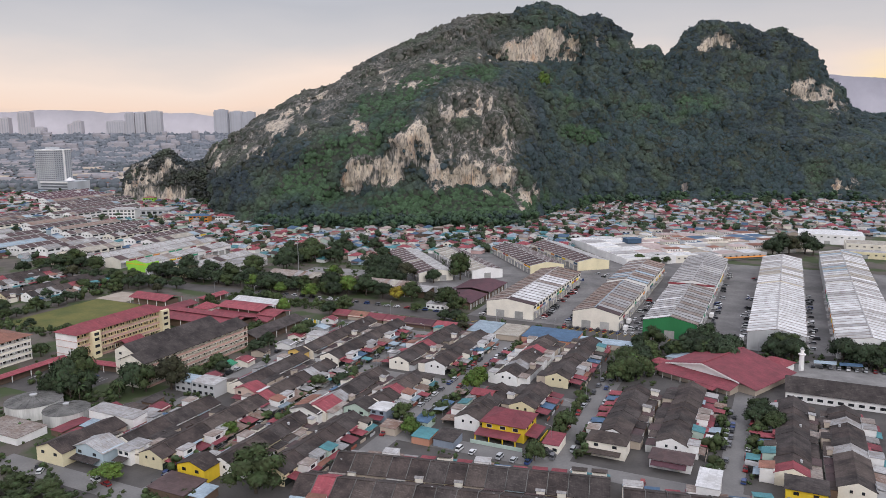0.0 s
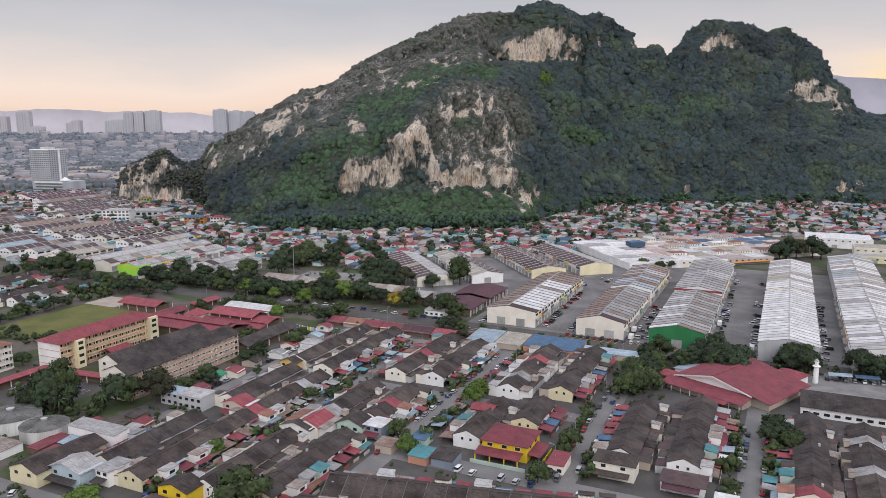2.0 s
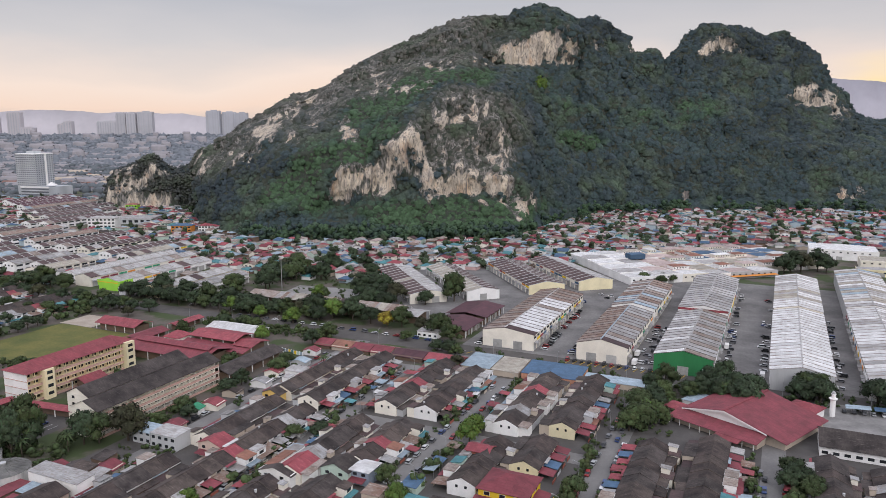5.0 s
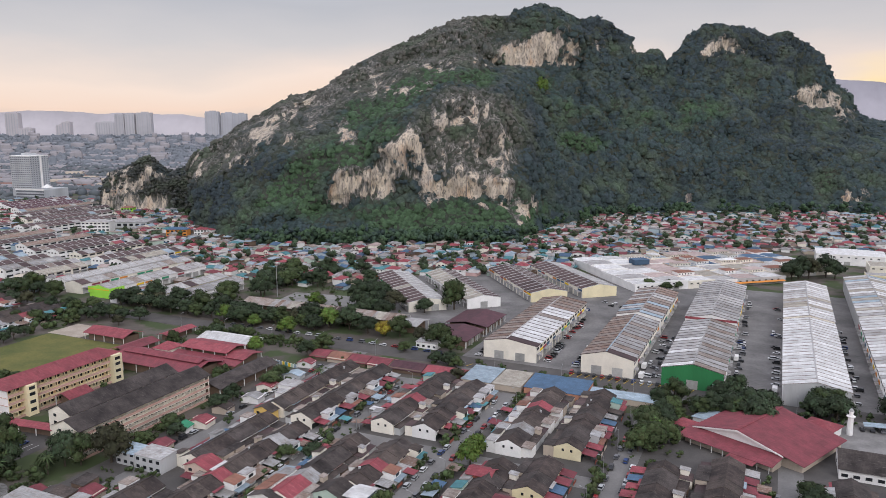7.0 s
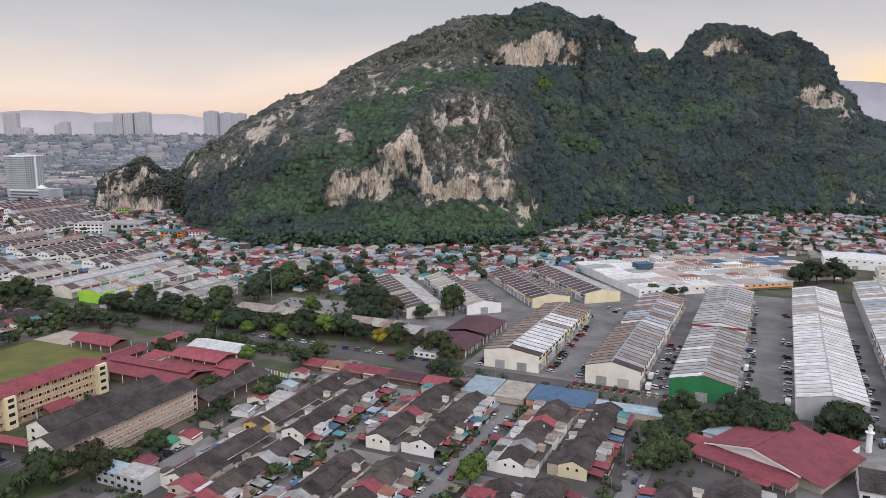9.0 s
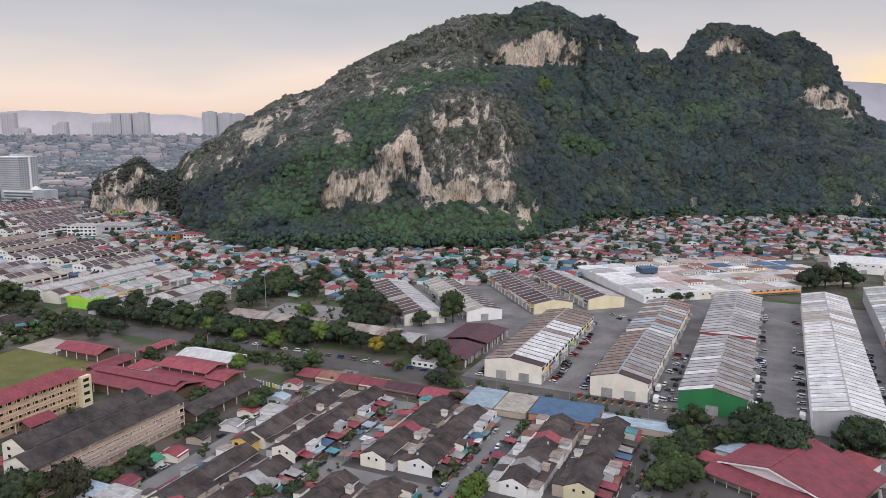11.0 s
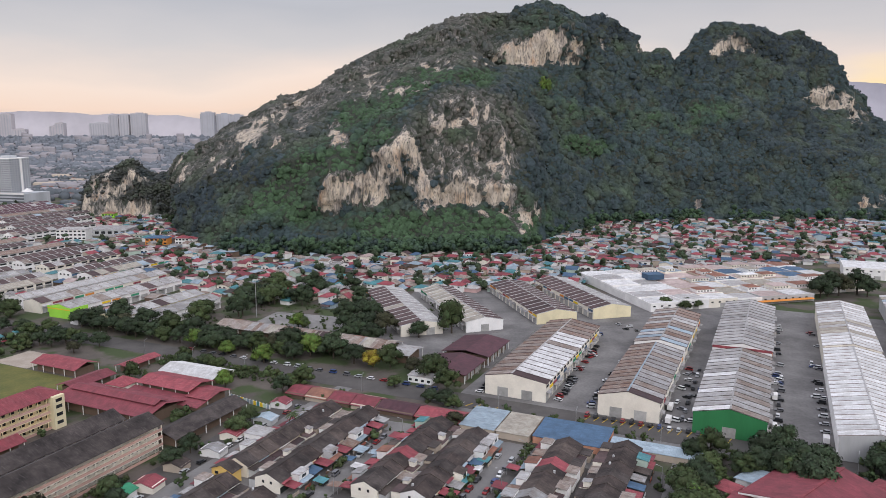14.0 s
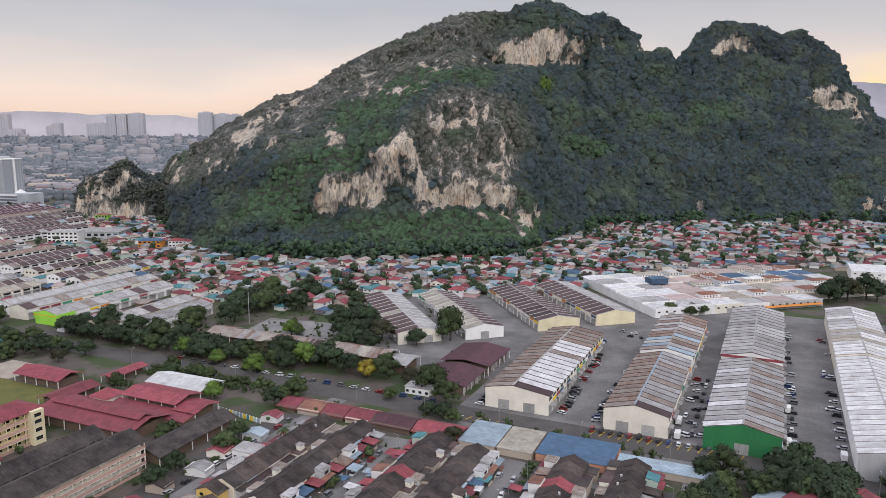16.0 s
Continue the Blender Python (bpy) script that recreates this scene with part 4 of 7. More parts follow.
    if end:
        for side in (-1, 1):
            for x in (-1.7, 1.7):
                window(t, x, side * h, 3.2, 0.9, 1.0, "y", side, framed=False)
    return t


def terrace(r, s0, s1, facing, seed, back=3.7):
    """A row of houses along s. facing: +1 when the fronts look towards +r."""
    q = random.Random(seed)
    w = UNIT / SC
    n = max(1, round((s1 - s0) / w))
    for k in range(n):
        s = s0 + w * (k + 0.5)
        key = (q.randrange(20), k in (0, n - 1), back)
        placed(STORE, ("terrace", key), lambda m: terrace_house(m, key), gpose(r, s, 0, 0 if facing > 0 else 180))


# back-to-back pairs
terrace(-148.6, 134, 216, 1, 1, 4.1)
terrace(-162, 137, 171, -1, 2, 4.1)
terrace(-162.5, 186, 220, -1, 2, 4.1)
terrace(-152, 224, 279, 1, 3)
terrace(-166, 228, 279, -1, 4)
terrace(-113.7, 140, 181, 1, 5, 3.6)
terrace(-113.2, 191, 222, 1, 25, 3.6)
terrace(-128.2, 138, 174, -1, 6, 3.6)
terrace(-127, 178.5, 219, -1, 26, 3.6)
terrace(-112, 232.5, 279, 1, 7)
terrace(-126, 231, 281, -1, 8)
terrace(-67.6, 237, 288, 1, 9, 4.4)
terrace(-84.2, 232, 280, -1, 10, 4.4)
terrace(-70, 207, 227, 1, 11)
terrace(-81.5, 191, 222, -1, 12, 4.4)
terrace(-40, 198, 237, -1, 13, 4.9)
terrace(-24, 198, 246, 1, 14, 4.9)
terrace(6, 192, 248, -1, 15)
terrace(20, 190, 244, 1, 16)
terrace(46, 190, 252, -1, 17)
terrace(60, 190, 256, 1, 18)
# beyond the school field
terrace(-352, 246, 300, 1, 21)
terrace(-364, 240, 296, -1, 22)
terrace(-392, 236, 294, 1, 23)
terrace(-404, 240, 300, -1, 24)


# ---- factory rows ----
class Signs(dict):
    """Painted boards over the shop fronts, made as they are asked for."""

    def __missing__(self, key):
        c, side, h, b = key
        x0, x1 = sorted((side * (h + 0.08), side * (h + 0.3)))
        self[key] = Geo().box(x0, x1, b * 0.08, b * 0.92, 5.0, 6.3).mesh("signboard", M[("r red", "w bright yellow", "w white", "r green", "r blue", "w orange")[c]])
        return self[key]


SEAM = {"r white": 0.22, "r beige": 0.12, "r brown grey": 0.15, "r rusted grey": 0.1, "r dark rust": 0.2, "r pale grey": 0.12}
SIGNS = Signs()
q_sign = random.Random(77)


def factory_row(m, L, W, eave, ridge, roofs, wall, label, bays, front="white", doors=2, side_doors=True, top=0.0, seams="r pale grey", slim=False, name="factory_row", cap="r pale grey", jitter=0.0):
    """A long gabled building along local y. roofs: for a bay's number and side (-1, 1), the roof's colour."""
    t = thing(name, m, label, "factory" if name == "factory_row" else "terrace", "rows of factory units" if name == "factory_row" else "")
    L, W, eave, ridge, top = (SC * v for v in (L, W, eave, ridge, top))
    h, b = W / 2, L / bays
    part("wall", Geo().gable(-h, h, 0, L, 0, eave, ridge - 0.25, top), M["w " + wall], t)
    shared = {}
    if slim:
        joined = {}
        for k in range(bays):
            joined.setdefault(roofs(k, 1), []).append(k)
        for c, ks in joined.items():
            g = Geo()
            for k in ks:
                g.slab(-h - 0.6, eave, top, ridge, k * b + 0.06, k * b + b - 0.06, 0.14).slab(h + 0.6, eave, top, ridge, k * b + 0.06, k * b + b - 0.06, 0.14)
            tagged(part("roofing", g, M["r " + c], t), kind="stuff")
    for k in range(0 if slim else bays):
        for side in (-1, 1):
            c = roofs(k, side)
            key = (c, side)
            if key not in shared:
                shared[key] = Geo().slab(side * (h + 0.6), eave, top, ridge, 0.06, b - 0.06, 0.14).mesh("roof_panel", M["r " + c])
            part("roof_panel", shared[key], None, t, loc=(0, k * b, jitter * (1 + math.sin(k * 2.4))))
    seam = Geo()
    for side in (-1, 1):
        for k in range(bays + 1):
            seam.slab(side * (h + 0.65), eave + 0.16, top, ridge + 0.18, k * b - SEAM[seams], k * b + SEAM[seams], 0.2)
    seam = seam.mesh("roof_seam", M[seams])
    if slim:
        panes = Geo()
        for k in range(bays):
            for z in (1.2, eave - 2.4):
                panes.box(h, h + 0.07, k * b + b * 0.15, k * b + b * 0.85, z, z + 1.5)
        for x in (-h * 0.55, 0, h * 0.55):
            panes.box(x - 0.9, x + 0.9, -0.27, -0.18, eave - 2.4, eave - 1.0)
        tagged(part("glazing", panes, M["glass"], t), kind="stuff")
    tagged(part("roof_jointing", seam, None, t), kind="stuff")
    part("ridge_cap", Geo().box(top - 0.35, top + 0.35, 0, L, ridge - 0.05, ridge + 0.16), M[cap], t)
    # the gable front
    part("front_wall", Geo().gable(-h, h, -0.18, -0.01, 0, eave, ridge - 0.2, top), M["w " + front], t)
    for k in range(doors):
        x = -h + W * (k + 0.75) / (doors + 0.5)
        w = min(5.4, W / (doors + 1.2))
        part("roller_shutter", Geo().box(x - w / 2, x + w / 2, -0.26, -0.18, 0, 4.6), M["shutter"], t)
    if side_doors:
        side = 1 if side_doors is True else side_doors
        x0, x1 = sorted((side * h, side * (h + 0.08)))
        shut = Geo().box(x0, x1, b * 0.14, b * 0.86, 0, 4.2).mesh("roller_shutter", M["shutter"])
        pane = Geo().box(x0, x1, b * 0.2, b * 0.8, eave - 2.6, eave - 1.2).mesh("window", M["glass"])
        canopy = Geo().slab(side * h, 4.9, side * (h + 2.0), 4.5, b * 0.1, b * 0.9, 0.1).mesh("canopy", M["r zinc grey"])
        for k in range(bays):
            part("roller_shutter", shut, None, t, loc=(0, k * b, 0))
            if eave > 8.4:
                part("window", pane, None, t, loc=(0, k * b, 0))
            if k % 3 != 1:
                part("canopy", canopy, None, t, loc=(0, k * b, 0))
            if name == "factory_row" and L > 75 and q_sign.random() < 0.55:
                part("signboard", SIGNS[q_sign.randrange(6), side, round(h, 2), round(b, 2)], None, t, loc=(0, k * b, 0))
    return t


q_roof = random.Random(9)
pickr = lambda *a: (lambda k, side: q_roof.choice(a))


def roof_a(k, side):
    if side < 0:
        return ("rusted grey", "rust brown")[k % 2]
    return "dark rust" if k == 0 else ("rust brown" if k % 2 else "rusted grey") if k > 12 else "rusted grey" if k == 9 else "white"


factory_row(gpose(-114, 318), 85, 23, 7.0, 9.0, roof_a, "cream", "long cream factory row with rusty and white roof sheets", 18, front="cream", doors=2, top=-1.5, seams="r dark rust")
factory_row(gpose(-73, 315.5), 63, 20.5, 7.0, 9.6, lambda k, s: ("rust brown" if k % 3 else "rusted grey") if s < 0 else "dark rust" if k == 0 else "rusted grey" if k % 4 == 2 else "zinc grey", "cream", "cream factory row with rusty and grey corrugated roof", 14, front="cream", doors=2, top=-0.5, seams="r dark rust", cap="r light blue")
factory_row(gpose(-72.5, 381), 60, 20.5, 8.0, 10.2, pickr("rust brown", "pale grey", "light blue", "rusted grey"), "cream", "cream factory row with patchwork of rusty and pale sheets", 12, seams="r dark rust")
factory_row(gpose(-41, 313), 72, 22, 7.0, 9.6, lambda k, s: ("pale grey" if k % 4 else "white") if s < 0 else "zinc grey" if k % 3 else "rusted grey", "white", "factory row with grey corrugated roof and green gable", 16, front="green", doors=1, seams="r brown grey")
factory_row(gpose(-41, 387), 84, 22.5, 8.4, 10.8, pickr("pale grey", "zinc grey", "pale grey"), "white", "white factory row with red band and grey roof", 16, front="white", doors=0, seams="r brown grey")
part("red_band", Geo().box(-15, 15, -0.34, -0.2, 10.6, 12.0), M["r red"], tagged(thing("fascia", gpose(-41, 387), "red fascia band on a factory gable", "sign"), kind=""))
factory_row(gpose(0, 310), 96, 21, 7.4, 9.6, pickr("white"), "white", "long white factory row with white sheet roof", 22, front="pale grey", doors=1, seams="r rusted grey")
factory_row(gpose(0, 407), 84, 21, 8.0, 10.2, pickr("white", "pale grey", "white", "beige"), "cream", "long factory row with white and cream roof", 17, front="cream", doors=0, seams="r rusted grey")
factory_row(gpose(33, 312), 110, 23, 7.4, 9.6, pickr("white", "white", "white", "pale grey"), "white", "long white factory row behind dark trees", 24, doors=1, side_doors=-1, seams="r rusted grey")
factory_row(gpose(33, 424), 100, 23, 7.8, 10.0, pickr("white", "pale grey", "light blue", "beige"), "pale grey", "pale factory row with patched sheet roof", 18, doors=0, side_doors=False, seams="r rusted grey")
factory_row(gpose(78, 330), 190, 23, 7.4, 9.6, pickr("white", "pale grey", "zinc grey"), "white", "long pale factory row at the edge of the estate", 26, doors=1, side_doors=False)


KEEP_OUT = []


def free_row(x, y, x2, y2, *a, **k):
    KEEP_OUT.append((Vector((x, y)), Vector((x2, y2)), a[0] / 2 + 4))
    ang = math.degrees(math.atan2(-(x2 - x), y2 - y))
    return factory_row(pose(SC * x, SC * y, 0, 0, 0, ang), math.hypot(x2 - x, y2 - y), *a, **k)


free_row(63, 439, 45, 512, 21.5, 5.2, 7.3, pickr("maroon grey", "maroon grey", "dark rust"), "cream", "cream factory row with dark rusty roof sheets", 13, front="pale yellow", doors=0, side_doors=-1, seams="r white")
free_row(93, 449, 73, 520, 21.5, 5.5, 7.6, lambda k, s: "maroon grey" if s < 0 else "pale grey", "cream", "cream factory row with rusty and grey roof", 13, front="pale yellow", doors=0, side_doors=-1, seams="r white")
free_row(-4, 418, -27, 494, 20.5, 5.2, 7.2, lambda k, s: ("maroon grey" if k != 5 else "beige") if s < 0 else "pale grey", "cream", "cream factory row with rusty and pale roof", 13, front="cream", doors=2, side_doors=-1, seams="r white")
free_row(26, 425, 3, 498, 19, 5.0, 7.0, lambda k, s: "maroon grey" if s > 0 else "beige", "white", "white factory row with rusty roof half", 13, front="white", doors=1, side_doors=-1, seams="r white")

def painted_wall():
    """A boundary wall painted in broad blue and yellow panels."""
    a, b = Vector(at(-207.5, 275)), Vector(at(-188, 272.1))
    d = b - a
    t = thing("boundary_wall", pose(a.x, a.y, 0, 0, 0, math.degrees(math.atan2(d.y, d.x))), "low boundary wall painted in blue and yellow panels", "wall")
    n, w = 12, d.length / 12
    panes = [Geo().box(0.05, w - 0.05, -0.12, 0.12, 0, 2.0).mesh("panel", M[k]) for k in ("r light blue", "w bright yellow", "w pale green", "r teal")]
    for k in range(n):
        part("panel", panes[(0, 1, 3, 1, 2, 0)[k % 6]], None, t, loc=(k * w, 0, 0))
    post = Geo().box(-0.16, 0.16, -0.18, 0.18, 0, 2.25).mesh("post", M["w white"])
    for k in range(n + 1):
        part("post", post, None, t, loc=(k * w, 0, 0))


painted_wall()


# the nearest terraces stand across the others
def cross_terrace(r, s, turn, length, facing, seed, back=1.6):
    q = random.Random(seed)
    a = radians(turn - GRID)
    w = UNIT / SC
    x, y = at(r, s)
    for k in range(round(length / w)):
        d = UNIT * (k + 0.5)
        key = (q.randrange(20), False, back)
        m = pose(x - math.sin(a) * d, y + math.cos(a) * d, 0, 0, 0, turn - GRID + (0 if facing > 0 else 180))
        placed(STORE, ("terrace", key), lambda mm: terrace_house(mm, key), m)


cross_terrace(-101.5, 152.4, -78, 71, -1, 31)
cross_terrace(-103.5, 138.2, -78, 71, 1, 32)
cross_terrace(-30, 163, -78, 54, -1, 33)
cross_terrace(-32, 149, -78, 54, 1, 34)

# shop rows towards the west: r, s, length, width, roof, wall, bays
west = [(-309, 327, 52, 13, "zinc grey", "white", 7), (-325, 326, 58, 14, "pale grey", "pale yellow", 9), (-363, 328, 78, 15, "pale grey", "white", 12)]
west += [(-386, 330, 88, 13, "pale grey", "cream", 13), (-402, 333, 84, 12, "pale grey", "white", 12), (-421, 392, 60, 13, "beige", "white", 9), (-433, 332, 42, 13, "beige", "cream", 7)]
west += [(-440, 393, 58, 12, "maroon grey", "white", 9), (-448, 346, 36, 12, "maroon grey", "white", 6), (-466, 340, 44, 12, "zinc grey", "white", 7), (-470, 400, 56, 12, "maroon grey", "cream", 9)]
west += [(-484, 334, 52, 12, "maroon grey", "white", 8), (-496, 402, 46, 12, "maroon grey", "white", 7), (-503, 330, 54, 12, "light blue", "white", 7), (-513, 396, 78, 12, "maroon grey", "white", 12)]
west += [(-522, 338, 46, 12, "maroon grey", "cream", 7), (-541, 410, 60, 12, "rust brown", "white", 9), (-545, 340, 56, 12, "maroon grey", "white", 8), (-568, 404, 54, 12, "maroon grey", "white", 8)]
west += [(-570, 340, 50, 12, "pale grey", "white", 7), (-592, 420, 62, 13, "rust brown", "white", 9), (-624, 486, 84, 12, "maroon grey", "white", 12), (-640, 480, 84, 12, "maroon grey", "white", 12)]
west += [(-616, 400, 60, 12, "maroon grey", "cream", 9), (-644, 400, 60, 12, "rust brown", "white", 9), (-668, 520, 84, 12, "maroon grey", "white", 12), (-684, 516, 80, 12, "maroon grey", "cream", 12)]
west += [(-708, 540, 96, 12, "maroon grey", "white", 14), (-724, 536, 90, 12, "maroon grey", "white", 13), (-670, 430, 60, 12, "maroon grey", "white", 9), (-752, 560, 90, 12, "rust brown", "white", 13)]
west += [(-776, 574, 84, 13, "dark maroon", "white", 13), (-796, 580, 86, 13, "dark maroon", "white", 13), (-818, 590, 86, 13, "dark maroon", "white", 13), (-838, 600, 88, 13, "dark maroon", "white", 13)]
for r_, s_, l_, w_, roof_, wall_, n_ in west:
    def pick(k, side, roof_=roof_):
        return roof_ if q_roof.random() < 0.86 else q_roof.choice(("rusted grey", "pale grey", "light blue", "dark rust", "maroon grey"))
    factory_row(gpose(r_, s_), l_, w_, 5.6, 7.4, pick, wall_, f"{wall_} two-storey shop row with {roof_} roof", n_, front="lime green" if r_ == -363 else wall_, doors=0, side_doors=r_ > -450 and s_ < 400, seams="r white" if "maroon" in roof_ else "r beige", slim=r_ < -400)
lime = thing("corner_shop_sign", gpose(-363, 328), "bright lime green shop fascia round a corner", "sign")
part("fascia", Geo().box(10.8, 11.0, -0.3, 14, 3.4, 7.6), M["w lime green"], lime)
part("fascia", Geo().box(-11, 11, -0.42, -0.2, 3.4, 8.0), M["w lime green"], lime)
part("stripe", Geo().box(-11, 11, -0.5, -0.43, 6.0, 6.7), M["w bright yellow"], lime)


# ---- single large buildings ----
def block_building(m, L, W, floors, roof, wall, label, storey=3.3, hip=True, pitch=2.6, name="school_block", corridor=True, accent="cream"):
    """A slab block along local y with open corridors on its +x face."""
    t = thing(name, m, label, "building")
    L, W, pitch = SC * L, SC * W, SC * pitch
    H = floors * storey
    h = W / 2
    inner = h - (2.5 if corridor else 0)
    part("wall", Geo().box(-h, inner, 0, L, 0, H), M["w " + wall], t)
    for k in range(1, floors + 1):
        part("floor_slab", Geo().box(inner, h, 0, L, k * storey - 0.3, k * storey - 0.02), M["w " + wall], t)
    bays = max(3, round(L / 4.0))
    b = L / bays
    if corridor:
        for k in range(floors):
            part("parapet", Geo().box(h - 0.15, h + 0.02, 0, L, k * storey, k * storey + 1.1), M["w " + accent], t)
        col = Geo().box(h - 0.46, h - 0.16, -0.15, 0.15, 0, H).mesh("column", M["w " + wall])
        for k in range(bays + 1):
            part("column", col, None, t, loc=(0, min(max(k * b, 0.2), L - 0.2), 0))
    pane = Geo().box(inner, inner + 0.06, b * 0.2, b * 0.76, 1.1, 2.3).mesh("window", M["glass"])
    back = Geo().box(-h - 0.06, -h, 0.6, b - 0.6, 1.0, 2.3).mesh("window", M["glass"])
    end = Geo().box(-0.8, 0.8, -0.06, 0, 1.1, 2.3).mesh("window", M["glass"])
    for f in range(floors):
        for k in range(bays):
            part("window", pane, None, t, loc=(0, k * b, f * storey))
            if floors < 3:
                part("window", back, None, t, loc=(0, k * b, f * storey))
        part("window", end, None, t, loc=(-h * 0.4, 0, f * storey))
    if hip:
        part("roof", Geo().hip(-h, h, 0, L, H + 0.05, H + pitch, 0.9), M["r " + roof], t)
    else:
        part("gable_wall", Geo().gable(-h, h, 0, L, H - 0.02, H, H + pitch - 0.3), M["w " + wall], t)
        for side in (-1, 1):
            part("roof", Geo().slab(side * (h + 0.9), H - 0.15, 0, H + pitch, -0.5, L + 0.5, 0.16), M["r " + roof], t)
    return t


school_ = block_building(gpose(-248, 188), 46, 12, 4, "red", "school cream", "four-storey cream school block with red hipped roof", 3.6, accent="dusty pink")
part("stair_tower", Geo().box(5.0, 10.4, 54.5, 60, 0, 14.6), M["w pale yellow"], school_)
part("stair_tower", Geo().box(5.0, 10.2, 7.5, 12.5, 0, 14.2), M["w school cream"], school_)
for z_ in (2, 5.6, 9.2, 12):
    part("stair_window", Geo().box(10.4, 10.46, 55.6, 58.6, z_, z_ + 1.5), M["glass"], school_)
    part("stair_window", Geo().box(10.2, 10.26, 8.6, 11.4, z_, z_ + 1.5), M["glass"], school_)
part("end_wall", Geo().box(-7.9, 7.9, -0.16, -0.01, 0, 14.3), M["w white"], school_)
for z_ in (3.4, 7.0, 10.6):
    part("ledge", Geo().box(-7.9, 7.9, -0.5, -0.17, z_, z_ + 0.16), M["w dusty pink"], school_)
block_building(gpose(-201.5, 177), 54, 11, 4, "dark grey", "cream", "four-storey beige school block with dark roof", 3.1, hip=False, accent="dusty pink")
block_building(gpose(-213.5, 184.5), 44, 9.4, 4, "dark grey", "cream", "long school block with weathered dark grey roof", 3.1, hip=False, corridor=False)
block_building(gpose(-273, 166), 18, 20, 4, "terracotta", "white", "white block with brown red roof beside the school", 3.2)
block_building(gpose(4, 263.5, 0, -90), 44, 14, 1, "dark grey", "white", "long white block with a broad dark tiled roof", 4.4, hip=False, pitch=3.0, name="long_block", corridor=False)


def open_hall(m, W, L, eave, ridge, roof, label, step=True, patches=0):
    """A roof on posts with a raised middle, as over a school canteen or assembly place."""
    t = thing("open_hall", m, label, "hall")
    W, L, eave, ridge = SC * W, SC * L, SC * eave, SC * ridge
    h = W / 2
    for side in (-1, 1):
        part("roof", Geo().slab(side * (h + 0.8), eave, 0, ridge, -0.8, L + 0.8, 0.16), M["r " + roof], t)
    if step:
        part("raised_roof", Geo().slab(-h * 0.35, ridge - 0.1, 0, ridge + 1.2, 2, L - 2, 0.14).slab(h * 0.35, ridge - 0.1, 0, ridge + 1.2, 2, L - 2, 0.14), M["r " + roof], t)
    q = random.Random(patches)
    for k in range(patches):
        y0 = q.uniform(0, L - 6)
        side = q.choice((-1, 1))
        part("roof_patch", Geo().slab(side * (h + 0.85), eave + 0.02 + 0.004 * k, 0, ridge + 0.03 + 0.004 * k, y0, y0 + q.uniform(2, 6), 0.1), M["r " + q.choice(("rust brown", "rust brown", "dark rust", "zinc grey", "terracotta", "beige"))], t)
    # added dark box stands in for the shaded space beneath the roof
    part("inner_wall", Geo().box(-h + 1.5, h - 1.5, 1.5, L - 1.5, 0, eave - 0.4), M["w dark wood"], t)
    n = max(2, round(L / 9))
    post = Geo().box(-0.15, 0.15, -0.15, 0.15, 0, eave - 0.1).mesh("post", M["w white"])
    for k in range(n + 1):
        for side in (-1, 1):
            part("post", post, None, t, loc=(side * h, L * k / n, 0))
    return t


open_hall(gpose(-214, 250, 0, 90), 17, 43, 3.8, 6.0, "maroon", "wide school hall with faded red roof and raised ridge")
open_hall(gpose(-215.5, 268.5, 0, 90), 12, 24, 5.6, 7.0, "red", "open school hall with a high red roof on posts", False)
open_hall(gpose(-206, 267, 0, 90), 11, 9.3, 4.4, 5.5, "red", "lower red roof step of the school hall", False)
open_hall(gpose(-264, 252), 9, 18, 3.4, 4.8, "maroon", "narrow school hall with dark red roof", False)
open_hall(gpose(-277, 272, 0, 90), 11, 24, 3.2, 5.2, "red", "low red-roofed school hall beside the field", False)
open_hall(gpose(-266, 279), 6, 17, 2.6, 3.6, "red", "narrow red roof along the school fence", False)
open_hall(gpose(-222, 287.5, 0, 90), 12, 26, 2.8, 4.6, "white", "broad white canopy roof beside the main road", False)
open_hall(gpose(-199, 234), 10, 33, 3.2, 5.2, "dark grey", "long low hall with weathered dark grey roof", False)
open_hall(gpose(-246.3, 148, 0, 0), 3.6, 36.5, 2.8, 3.4, "red", "covered school walkway with red roof", False)
open_hall(gpose(-217.5, 186.6, 0, 97), 3.4, 21, 2.8, 3.4, "red", "covered school walkway with red roof", False)
open_hall(gpose(-237.6, 204.5, 0, 0), 7, 9, 3.4, 5.2, "red", "small red-roofed pavilion between school blocks", False)
open_hall(gpose(-176, 342.5, 0, 90), 13, 92, 5.0, 7.0, "rusted grey", "long open shed with a rusty patched roof", False, 26)
open_hall(gpose(-166, 341.8, 0, 90), 13, 13, 4.0, 5.0, "pale grey", "grey sheet roof at the end of the long shed", False)
shop_ = open_hall(gpose(-146.2, 324, 0, 0), 20, 20.6, 3.6, 5.2, "dark maroon", "dark maroon-roofed workshop beside the parking street", False)
shop_2 = open_hall(gpose(-146, 348, 0, 0), 20.4, 25, 4.0, 5.6, "dark maroon", "long dark maroon-roofed workshop beside the parking street", False)
for t_, l_ in ((shop_, 27), (shop_2, 33)):
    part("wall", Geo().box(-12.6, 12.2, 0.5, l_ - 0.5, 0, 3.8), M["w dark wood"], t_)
    for k in range(5):
        part("roller_shutter", Geo().box(12.2, 12.3, 1.4 + k * l_ / 5.2, k * l_ / 5.2 + 4.6, 0, 3.0), M["shutter"], t_)


